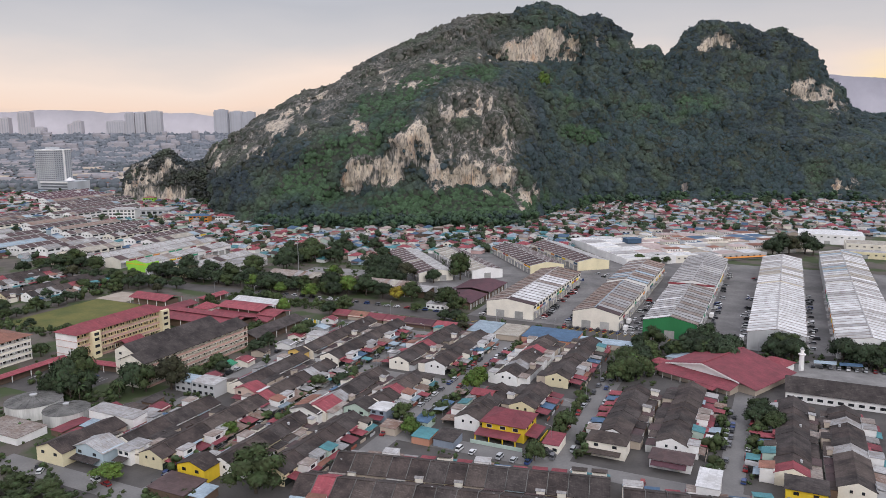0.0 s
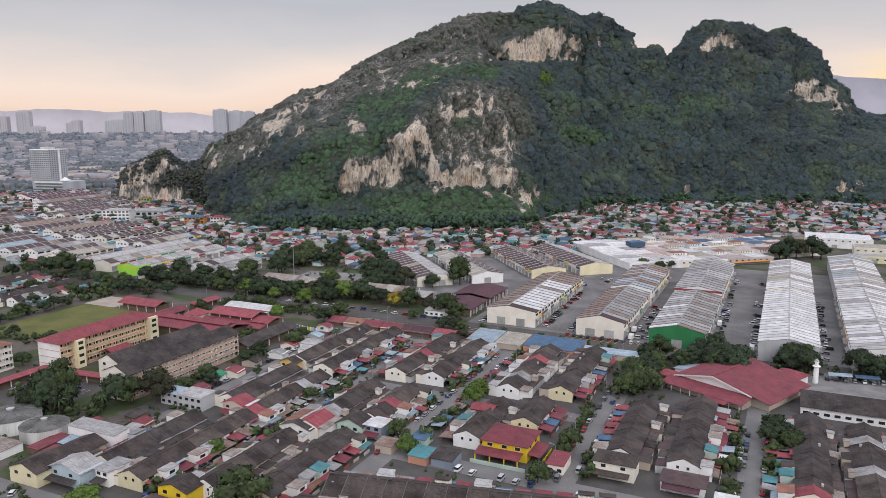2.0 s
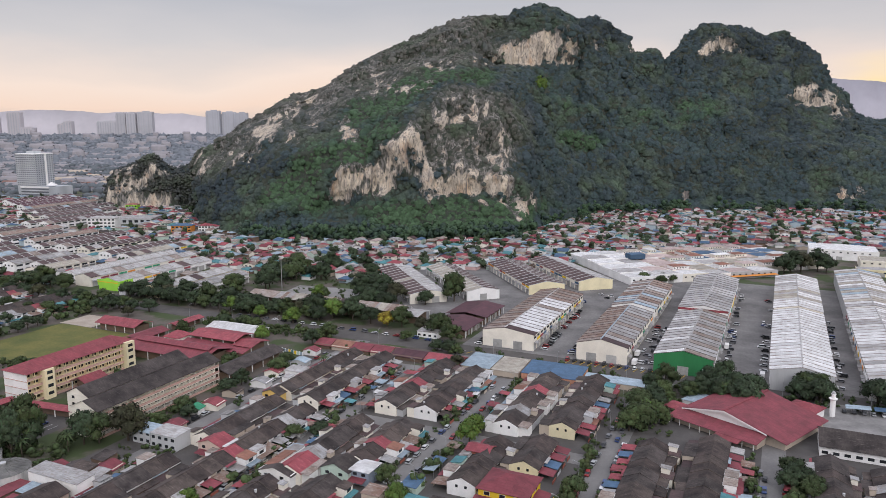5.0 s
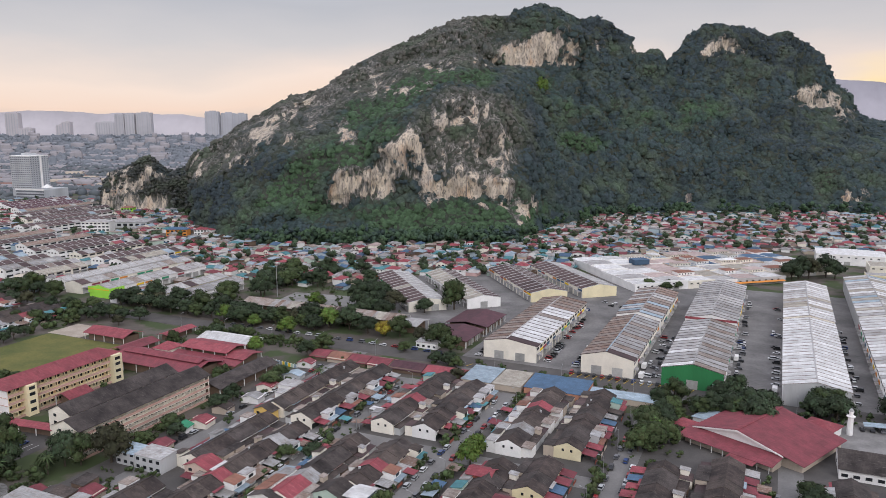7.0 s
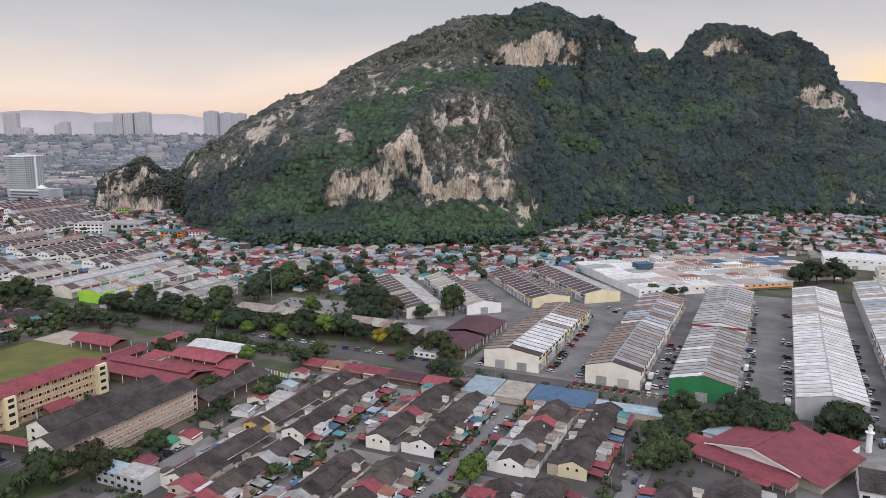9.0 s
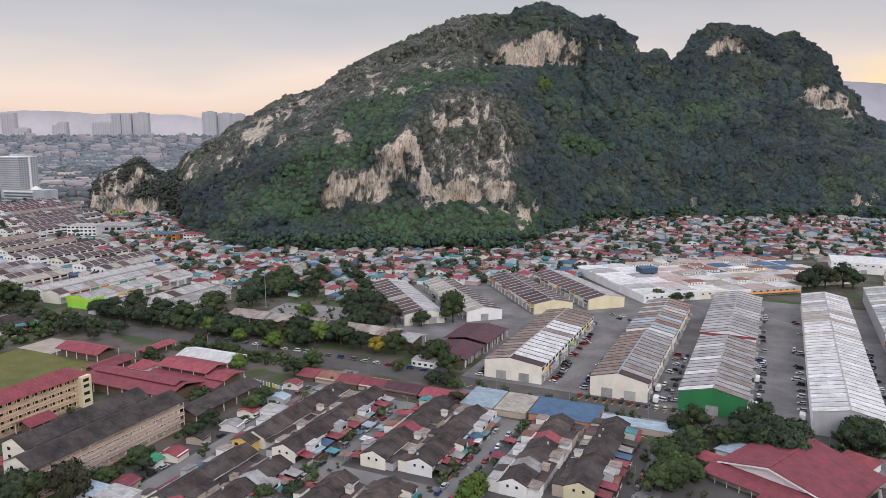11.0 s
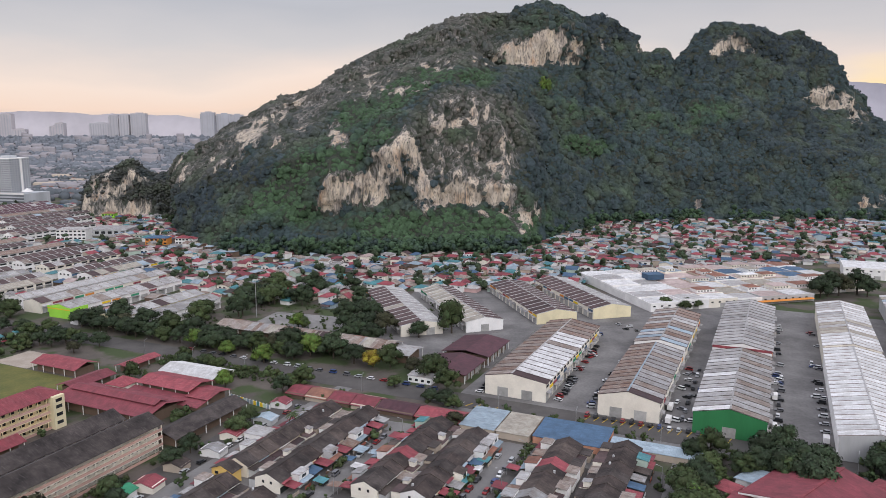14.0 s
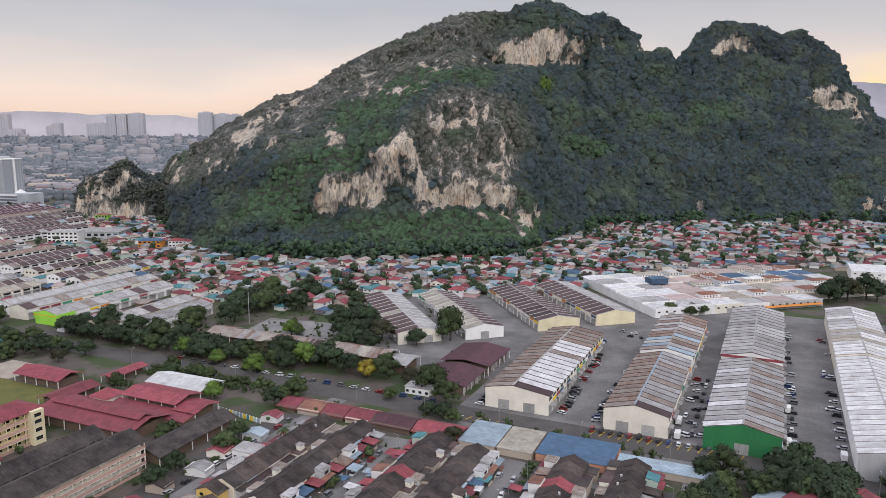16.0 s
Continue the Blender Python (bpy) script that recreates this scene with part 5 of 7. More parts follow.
def flat_shed(name, label, r0, r1, s0, s1, z0, z1, roof, wall="beige"):
    t = thing(name, gpose(0, 0), label, "shed")
    r0, r1, s0, s1, z0, z1 = (SC * v for v in (r0, r1, s0, s1, z0, z1))
    c = [(r0, s0, z0), (r1, s0, z0), (r1, s1, z1), (r0, s1, z1)]
    part("roof", Geo().hexa([(x, y, z - 0.15) for x, y, z in c], c), M["r " + roof], t)
    part("wall", Geo().hexa([(r0 + 0.3, s0 + 0.3, 0), (r1 - 0.3, s0 + 0.3, 0), (r1 - 0.3, s1 - 0.3, 0), (r0 + 0.3, s1 - 0.3, 0)],
                            [(r0 + 0.3, s0 + 0.3, z0 - 0.2), (r1 - 0.3, s0 + 0.3, z0 - 0.2), (r1 - 0.3, s1 - 0.3, z1 - 0.2), (r0 + 0.3, s1 - 0.3, z1 - 0.2)]), M["w " + wall], t)
    n = int((r1 - r0) / 3.2) if name in ("annexe", "low_house", "white_shop", "market_shed") and s1 - s0 < 12 and r1 - r0 < 20 else 0
    for k in range(n):
        x = r0 + (r1 - r0) * (k + 0.5) / n
        for z in ((1.0, 4.0) if z0 > 5 else (1.0,)):
            part("window", Geo().box(x - 0.8, x + 0.8, s0 + 0.22, s0 + 0.3, z, z + 1.2), M["glass"], t)
    return t


flat_shed("market_shed", "shed with a pale blue sheet roof beside the road", -121, -108.8, 282.5, 298.5, 2.3, 3.0, "light blue")
flat_shed("market_shed", "shed with a pale beige sheet roof beside the road", -108.4, -97.2, 282.5, 298.5, 2.3, 2.9, "beige")
flat_shed("market_shed", "shed with a blue sheet roof and orange eaves", -96.6, -74, 283.5, 298.5, 2.4, 3.1, "blue", "salmon")
flat_shed("market_shed", "narrow shed with a pale sheet roof", -73.4, -44, 287, 293, 2.2, 2.8, "light blue")
flat_shed("market_shed", "white flat-roofed annexe by the lane", -15, -9.5, 172, 182, 5.6, 6.0, "white", "white")
flat_shed("annexe", "white long annexe with a pale roof", -189, -170, 148.2, 154, 4.4, 4.9, "pale grey", "white")
flat_shed("annexe", "modern grey house with pale flat roof", -178, -168, 180, 186.8, 4.6, 5.0, "pale grey", "pale grey")
flat_shed("annexe", "grey house with a pale blue lean-to roof", -186, -178.4, 180.5, 186.3, 3.9, 4.5, "light blue", "pale grey")
flat_shed("annexe", "white extension with a pale roof beside a terrace", -178.5, -170.6, 246.5, 252.5, 3.3, 3.7, "pale grey", "white")
flat_shed("low_house", "low white flat-roofed house by the tanks", -212, -193.5, 128, 138, 2.3, 2.6, "rusted grey", "white")
flat_shed("low_house", "low shed with maroon roof by the tanks", -191.5, -186.5, 137, 147.6, 1.9, 2.1, "maroon", "dark wood")
for r0_, r1_, s0_, s1_, z_, roof_ in ((-184.4, -180.4, 130, 141, 2.0, "maroon"), (-186.2, -182.4, 142.6, 147.6, 1.9, "light blue"), (-138.5, -126.5, 123, 131.5, 2.0, "maroon grey"), (-126, -121.5, 124, 130, 2.0, "light blue"), (-183.5, -177, 155.2, 161, 2.6, "brown grey"), (-176.4, -171.6, 154.6, 160.5, 2.4, "zinc grey"), (-183, -178, 163, 168.5, 2.8, "dark grey")):
    flat_shed("lean_to", f"low {roof_} lean-to roof over a back yard", r0_, r1_, s0_, s1_, z_, z_ + 0.5, roof_, "dark wood")
flat_shed("white_shop", "low white building among roadside trees", -157.4, -147, 317, 322.6, 2.8, 3.1, "pale grey", "white")


flat_shed("shop_awning", "teal sheet awning before a corner shop", -92.6, -86.6, 176, 182.5, 2.3, 2.8, "teal", "salmon")
flat_shed("shop_awning", "dark blue grey awning before a corner shop", -86.2, -79.6, 177, 184, 2.3, 2.9, "dark grey", "grey blue")
flat_shed("shop_awning", "blue sheet awning beside a corner house", -97, -92, 186, 192, 2.3, 2.7, "blue", "pale green")
flat_shed("shop_awning", "rusty lean-to roof beside the lane", -104, -98.5, 178, 183, 2.4, 3.0, "rust brown", "beige")
flat_shed("low_house", "low house with a maroon lean-to roof", -57, -52, 186, 194, 2.6, 3.2, "maroon", "cream")


flat_shed("lean_to", "red lean-to roof along the school hall", -241, -206, 256.2, 262.6, 3.1, 4.2, "maroon", "dark wood")


def water_tank(m, R, H, label):
    t = thing("water_tank", m, label, "tank", "concrete water tanks")
    R, H = SC * R, SC * H
    part("wall", Geo().tube(0, 0, 0, H, R, R, 40), M["w stained concrete"], t)
    part("roof", Geo().tube(0, 0, H, H + 1.7, R * 1.02, R * 0.14, 40), M["r mossy concrete"], t)
    part("vent", Geo().tube(0, 0, H + 1.6, H + 2.3, R * 0.12, R * 0.14, 12), M["w pale grey"], t)
    for k in range(20):
        a = 2 * math.pi * k / 20
        d = Vector((math.cos(a), math.sin(a)))
        n = Vector((-d.y, d.x)) * 0.09
        p = [d * R * 1.01 + n, d * R * 1.01 - n, d * R * 0.15 - n, d * R * 0.15 + n]
        zz = (H + 0.02, H + 0.02, H + 1.69, H + 1.69)
        part("rib", Geo().hexa([(*v, z) for v, z in zip(p, zz)], [(*v, z + 0.14) for v, z in zip(p, zz)]), M["r mossy concrete"], t)
    return t


water_tank(gpose(-212.3, 147.5), 8.3, 4.2, "round white concrete water tank with ribbed grey roof")
water_tank(gpose(-197.5, 147.5), 6.7, 3.6, "smaller round concrete water tank with stained roof")


def yellow_house():
    t = thing("detached_house", gpose(-69.5, 195) @ Matrix.Diagonal((1.22, 1.22, 1.0, 1)), "bright yellow two-storey house with dark red hipped roof", "house")
    part("wall", Geo().box(-7, 7, -6.5, 6, 0, 6.3), M["w bright yellow"], t)
    part("roof", Geo().hip(-7, 7, -6.5, 6, 6.3, 9.6, 0.7), M["r maroon"], t)
    part("porch_roof", Geo().hexa([(-8, -11, 2.7), (6, -11, 2.7), (6, -6.5, 3.5), (-8, -6.5, 3.5)], [(-8, -11, 2.85), (6, -11, 2.85), (6, -6.5, 3.65), (-8, -6.5, 3.65)]), M["r maroon"], t)
    part("porch_roof", Geo().slab(7, 3.4, 11, 2.7, -6, 4, 0.14), M["r maroon"], t)
    for x in (-4.5, 0.0, 4.2):
        window(t, x, -6.5, 4.2, 1.6, 1.2, "y", -1)
    for y in (-3, 2):
        window(t, 7, y, 4.2, 1.4, 1.2, "x", 1)
    for x in (-7.6, -3, 1.5, 5.6):
        part("post", Geo().box(x - 0.15, x + 0.15, -10.9, -10.6, 0, 2.7), M["w bright yellow"], t)
    part("front_fence", Geo().box(-8.5, 8.5, -12.6, -12.4, 0, 1.5), M["w pale green"], t)
    part("side_fence", Geo().box(11.3, 11.5, -12, 5, 0, 1.3), M["w bright yellow"], t)


yellow_house()


def house(m, w, d, h, rise, roof, wall, label, hip=True, porch="", rich=True, name="detached_house", group="houses below the hill"):
    """A house w wide (x) and d deep (y), its front at -y."""
    t = thing(name, m, label, "house", group)
    x, y = w / 2, d / 2
    if hip:
        part("wall", Geo().box(-x, x, -y, y, 0, h), M["w " + wall], t)
        part("roof", Geo().hip(-x, x, -y, y, h - 0.05, h + rise, 0.6), M["r " + roof], t)
    else:
        part("wall", Geo().gable(-x, x, -y, y, 0, h, h + rise - 0.2), M["w " + wall], t)
        part("roof", Geo().slab(-x - 0.6, h - 0.2, 0, h + rise, -y - 0.5, y + 0.5, 0.14).slab(x + 0.6, h - 0.2, 0, h + rise, -y - 0.5, y + 0.5, 0.14), M["r " + roof], t)
    if porch:
        part("porch_roof", Geo().hexa([(-x * 0.9, -y - 3.2, 2.3), (x * 0.8, -y - 3.2, 2.3), (x * 0.8, -y, 2.9), (-x * 0.9, -y, 2.9)],
                                      [(-x * 0.9, -y - 3.2, 2.4), (x * 0.8, -y - 3.2, 2.4), (x * 0.8, -y, 3.0), (-x * 0.9, -y, 3.0)]), M["r " + porch], t)
    if rich:
        for px in (-x * 0.5, x * 0.45):
            part("window", Geo().box(px - 0.8, px + 0.8, -y - 0.08, -y, h - 2.0, h - 0.9), M["glass"], t)
    return t


# corner houses of the terraces
house(gpose(-246, 262), 11, 11, 6.4, 3.2, "red", "cream", "small square pavilion with red pyramid roof", True, "", False, "pavilion", "school pavilions")
house(gpose(-165.6, 132.2), 15.5, 9.4, 5.6, 2.4, "zinc grey", "pale blue", "pale blue gabled corner house with grey roof", False, "dark grey", name="corner_house", group="corner houses")
house(gpose(-156.4, 136), 6, 9.5, 5.8, 0.5, "zinc grey", "white", "white two-storey wing with a grey flat roof", True, "dark grey", name="corner_house", group="corner houses")
house(gpose(-175.2, 140.4), 12.6, 15, 4.8, 2.3, "dark brown", "beige", "dark-roofed house behind a pale yellow house", False, name="corner_house", group="corner houses")
house(gpose(-175.2, 129.2), 13.6, 12.4, 5.4, 2.6, "dark brown", "pale yellow", "pale yellow corner house with dark gabled roof", False, name="corner_house", group="corner houses")
house(gpose(-133, 135.5), 12, 8, 5.6, 2.0, "dark brown", "bright yellow", "yellow gabled house with dark roof", False, "", name="corner_house", group="corner houses")
house(gpose(-40, 193), 14, 9, 6.0, 2.4, "brown grey", "cream", "cream corner house with balcony and brown roof", True, "brown grey", name="corner_house", group="corner houses")
house(gpose(-23, 192.5), 14, 9, 3.6, 1.6, "maroon grey", "white", "low white house with brown maroon roof", True, "dark maroon", name="corner_house", group="corner houses")
house(gpose(-84, 211, 0, 90), 7, 9, 6.4, 1.2, "red", "brick red", "red-roofed brick extension between terraces", False, name="corner_house", group="corner houses")
house(gpose(9, 186), 12, 10, 6.0, 0.8, "dark grey", "bright yellow", "yellow shop with dark flat roof and blue shutters", True, "zinc grey", name="corner_house", group="corner houses")
house(gpose(-166, 224.2), 9.5, 5, 5.6, 1.9, "brown grey", "ochre", "small ochre gabled house end with dark roof", False, name="corner_house", group="corner houses")
house(gpose(-115.6, 187.3), 11.6, 9, 5.0, 2.5, "dark grey", "pale green", "pale mint green gabled house with dark roof", False, name="corner_house", group="corner houses")
house(gpose(-108.6, 188.5), 7.4, 8.5, 5.6, 0.3, "white", "grey blue", "grey blue extension with white flat roof and red awning", True, "maroon", name="corner_house", group="corner houses")
house(gpose(-129.5, 177.4), 14, 3.2, 4.6, 2.2, "dark grey", "white", "white gable end of a terrace", False, name="corner_house", group="corner houses")
house(gpose(-156.6, 184.6), 11, 8, 5.6, 2.0, "red", "pale pink", "pale pink house with bright red gabled roof", False, "maroon", name="corner_house", group="corner houses")
house(gpose(-149.4, 185.2, 0, 0), 7, 7, 5.6, 0.4, "white", "orange", "orange extension with white flat roof and red awnings", True, "red", name="corner_house", group="corner houses")


# low red-roofed units along the main road
for r0_, r1_, roof_, wall_ in ((-190.5, -182.5, "maroon", "dark wood"), (-182.2, -173, "terracotta", "beige"), (-172.7, -163.4, "maroon", "dark wood"), (-163.1, -153.6, "maroon", "beige"), (-153, -138.4, "dark maroon", "dark wood"), (-138, -121.5, "red", "dark wood")):
    house(gpose((r0_ + r1_) / 2, 289.5, 0, 90), 13.4, SC * (r1_ - r0_) - 0.9, 2.3, 1.9, roof_, wall_, f"low {wall_} roadside unit with {roof_} gabled roof", False, "", True, "roadside_unit", "roadside units")
# sheds and lean-tos between the school and the terraces
for r_, s_, w_, d_, roof_, wall_ in ((-181, 193, 8, 6, "maroon", "beige"), (-185, 206, 7, 5, "green", "white"), (-182.5, 212, 9, 7, "red", "cream"), (-184, 224, 8, 6, "dark brown", "beige"), (-181, 236, 9, 6, "zinc grey", "white"),
                                     (-184, 248, 8, 7, "red", "cream"), (-182, 262, 9, 6, "light blue", "pale grey"), (-186, 276, 8, 6, "maroon", "white"), (-176, 163, 9, 6, "maroon", "beige"), (-184, 159, 8, 5, "dark grey", "white"), (-189, 157, 7, 5, "maroon", "beige")):
    house(gpose(r_, s_, 0, 8), w_, d_, 2.8, 1.3, roof_, wall_, f"small {wall_} shed with {roof_} roof behind the school", False, "", False, "garden_shed", "sheds behind the school")


# ---- the mosque-like hall with its minaret ----
def prayer_hall():
    t = thing("prayer_hall", pose(90.6 * SC, 248.2 * SC, 0, 0, 0, -50.6), "large hall with broad faded red roofs and white gable", "hall")
    part("wall", Geo().gable(-17.5, 17.5, 0.3, 36, 0, 4.9, 8.7), M["w white"], t)
    part("roof", Geo().slab(-19.2, 5.1, 0, 9.4, -0.7, 37, 0.16), M["r maroon"], t)
    part("roof", Geo().slab(27, 3.4, 0, 9.4, -0.7, 37, 0.16), M["r maroon"], t)
    part("ridge_cap", Geo().box(-0.5, 0.5, -0.7, 37, 9.25, 9.55), M["r red"], t)
    part("verge_board", Geo().slab(-19.2, 4.85, 0, 9.15, -0.95, -0.72, 0.5).slab(19, 4.95, 0, 9.15, -0.95, -0.72, 0.5), M["w white"], t)
    part("side_wall", Geo().box(17.6, 25.6, 1.2, 35, 0, 3.5), M["w beige"], t)
    part("porch_roof", Geo().hexa([(-21, -9, 2.8), (19, -9, 2.8), (19, 0.2, 4.5), (-21, 0.2, 4.5)], [(-21, -9, 2.95), (19, -9, 2.95), (19, 0.2, 4.65), (-21, 0.2, 4.65)]), M["r maroon"], t)
    part("porch_roof", Geo().hexa([(2, -12.5, 2.3), (13, -12.5, 2.3), (13, -8.6, 2.8), (2, -8.6, 2.8)], [(2, -12.5, 2.42), (13, -12.5, 2.42), (13, -8.6, 2.92), (2, -8.6, 2.92)]), M["r red"], t)
    part("porch_wall", Geo().box(-19, 18, -6.5, 0.2, 0, 2.9), M["w beige"], t)
    for k in range(9):
        part("post", Geo().box(-20 + 4.7 * k, -19.8 + 4.7 * k, -8.8, -8.6, 0, 2.85), M["w white"], t)
    part("annexe_wall", Geo().box(8, 20, 37.5, 49, 0, 4.0), M["w white"], t)
    part("annexe_roof", Geo().hip(8, 20, 37.5, 49, 4.0, 6.6, 0.8), M["r red"], t)
    part("annexe_wall", Geo().box(-27, -19.6, 12, 24, 0, 3.2), M["w white"], t)
    part("annexe_roof", Geo().slab(-27.6, 3.3, -19.3, 4.0, 11.4, 24.6, 0.14), M["r light blue"], t)
    part("annexe_roof", Geo().hip(-29, -22, 0, 8, 3.0, 4.4, 0.6), M["r red"], t)
    part("annexe_wall", Geo().box(-28.5, -22.5, 0.5, 7.5, 0, 3.0), M["w beige"], t)


prayer_hall()


def minaret():
    t = thing("minaret", gpose(9, 291) @ Matrix.Diagonal((0.72, 0.72, 0.72, 1)), "slender white minaret with a small domed top", "tower")
    part("shaft", Geo().tube(0, 0, 0, 11, 1.7, 1.5, 8), M["w white"], t)
    part("balcony", Geo().tube(0, 0, 11, 11.6, 2.3, 2.5, 12), M["w white"], t)
    part("lantern", Geo().tube(0, 0, 11.6, 14.2, 1.15, 1.1, 8), M["w white"], t)
    part("cornice", Geo().tube(0, 0, 14.2, 14.5, 1.5, 1.5, 12), M["w white"], t)
    d = Geo()
    for k in range(5):
        a, b = k * math.pi / 10, (k + 1) * math.pi / 10
        d.tube(0, 0, 14.5 + 1.7 * math.sin(a), 14.5 + 1.7 * math.sin(b), 1.25 * math.cos(a), max(0.02, 1.25 * math.cos(b)), 12)
    part("dome", d, M["w pale grey"], t)
    part("finial", Geo().tube(0, 0, 16.2, 17.4, 0.06, 0.03, 6), M["metal"], t)


minaret()


def mast(m, H, label):
    t = thing("floodlight_mast", m, label, "mast")
    part("pole", Geo().tube(0, 0, 0, H, 0.32, 0.16, 10), M["metal"], t)
    part("crossbar", Geo().box(-1.8, 1.8, -0.1, 0.1, H - 0.4, H - 0.2), M["metal"], t)
    for k in range(6):
        part("floodlight", Geo().box(-1.7 + 0.6 * k, -1.3 + 0.6 * k, -0.35, 0.1, H - 0.2, H + 0.4), M["w white"], t)


mast(pose(-90 * SC, 452 * SC, 0), 26, "tall steel floodlight mast beside the court")


def street_lamp(m):
    t = thing("street_lamp", m, "grey steel street lamp with curved arm", "lamp", "street lamps")
    part("pole", Geo().tube(0, 0, 0, 8.5, 0.11, 0.07, 8), M["metal"], t)
    part("arm", Geo().slab(0, 8.4, 1.8, 8.9, -0.05, 0.05, 0.1), M["metal"], t)
    part("lamp_head", Geo().box(1.6, 2.4, -0.14, 0.14, 8.8, 8.95), M["w pale grey"], t)
    return t


for k in range(16):
    placed(STORE, "lamp", street_lamp, gpose(-330 + 27 * k, 300.6, 0, 90))
for r_ in (-95, -135.4, -56):
    for k in range(5):
        placed(STORE, "lamp", street_lamp, gpose(r_ + 0.6, 190 + 20 * k, 0, 180))


def carport(m, key):
    """A light roof on posts in a front yard."""
    roof, w = key
    t = thing("carport", m, f"small {roof} carport roof in a front yard", "carport", "carports of the terraces")
    part("roof", Geo().slab(-2.4, 2.55, 2.4, 2.9, -w / 2, w / 2, 0.07), M["r " + roof], t)
    for y in (-w / 2 + 0.2, w / 2 - 0.2):
        part("post", Geo().box(2.1, 2.22, y - 0.06, y + 0.06, 0, 2.8), M["metal"], t)
    return t


for r_, s0_, s1_ in ((-141, 184, 214), (-140.5, 228, 258), (-136, 184, 214), (-135.6, 232, 270), (-104, 192, 214), (-104.6, 234, 272), (-94, 194, 220), (-95, 232, 274), (-57, 236, 282), (-50, 204, 236), (-14.5, 204, 240), (-3.5, 198, 244)):
    s_ = s0_
    while s_ < s1_:
        if rng.random() < 0.42:
            key = (rng.choice(("blue", "maroon", "light blue", "zinc grey", "teal", "red", "white", "rust brown")), rng.choice((4.2, 5.6)))
            placed(STORE, ("carport", key), lambda m: carport(m, key), gpose(r_, s_, 0, rng.choice((0, 180))))
        s_ += rng.uniform(4.5, 7.0)


def parking_canopy(m, roof):
    t = thing("parking_canopy", m, f"{roof} sheet canopy over parked cars", "carport", "canopies of the car park")
    part("roof", Geo().slab(-5, 2.7, 5, 3.3, -2.6, 2.6, 0.08), M["r " + roof], t)
    for x in (-4.6, 4.6):
        for y in (-2.3, 2.3):
            part("post", Geo().box(x - 0.07, x + 0.07, y - 0.07, y + 0.07, 0, 2.6), M["metal"], t)


parking_canopy(gpose(17, 297, 0.05), "light blue")
parking_canopy(gpose(25.5, 298, 0.05), "blue")


# ---- larger buildings among the shop rows ----
def plain_block(name, label, x, y, w, d, h, wall, roof, floors, cols):
    t = thing(name, pose(SC * x, SC * y, 0), label, "building")
    part("wall", Geo().box(-w / 2, w / 2, 0, d, 0, h), M["w " + wall], t)
    part("roof", Geo().hip(-w / 2, w / 2, 0, d, h, h + 2.4, 0.6), M["r " + roof], t)
    up = h / floors
    pane = Geo().box(-w / cols * 0.3, w / cols * 0.3, -0.1, 0, up * 0.3, up * 0.75).mesh("window", M["glass"])
    for f in range(floors):
        for k in range(cols):
            part("window", pane, None, t, loc=(-w / 2 + w * (k + 0.5) / cols, 0, up * f))
    return t


plain_block("white_block", "white three-storey block with square windows", -311, 712, 34, 16, 12, "white", "pale grey", 3, 7)
plain_block("storage_shed", "large grey shed with a shallow grey roof", -292, 738, 46, 40, 7, "pale grey", "zinc grey", 1, 6)
plain_block("orange_building", "bright orange two-storey building with a blue roof", -228, 685, 24, 14, 7.5, "orange", "blue", 2, 5)
plain_block("white_house", "white two-storey house with a red roof", -208, 688, 15, 12, 7, "white", "red", 2, 4)
plain_block("lime_house", "lime green house below the low cliff", -339, 849, 17, 12, 9, "lime green", "terracotta", 2, 4)


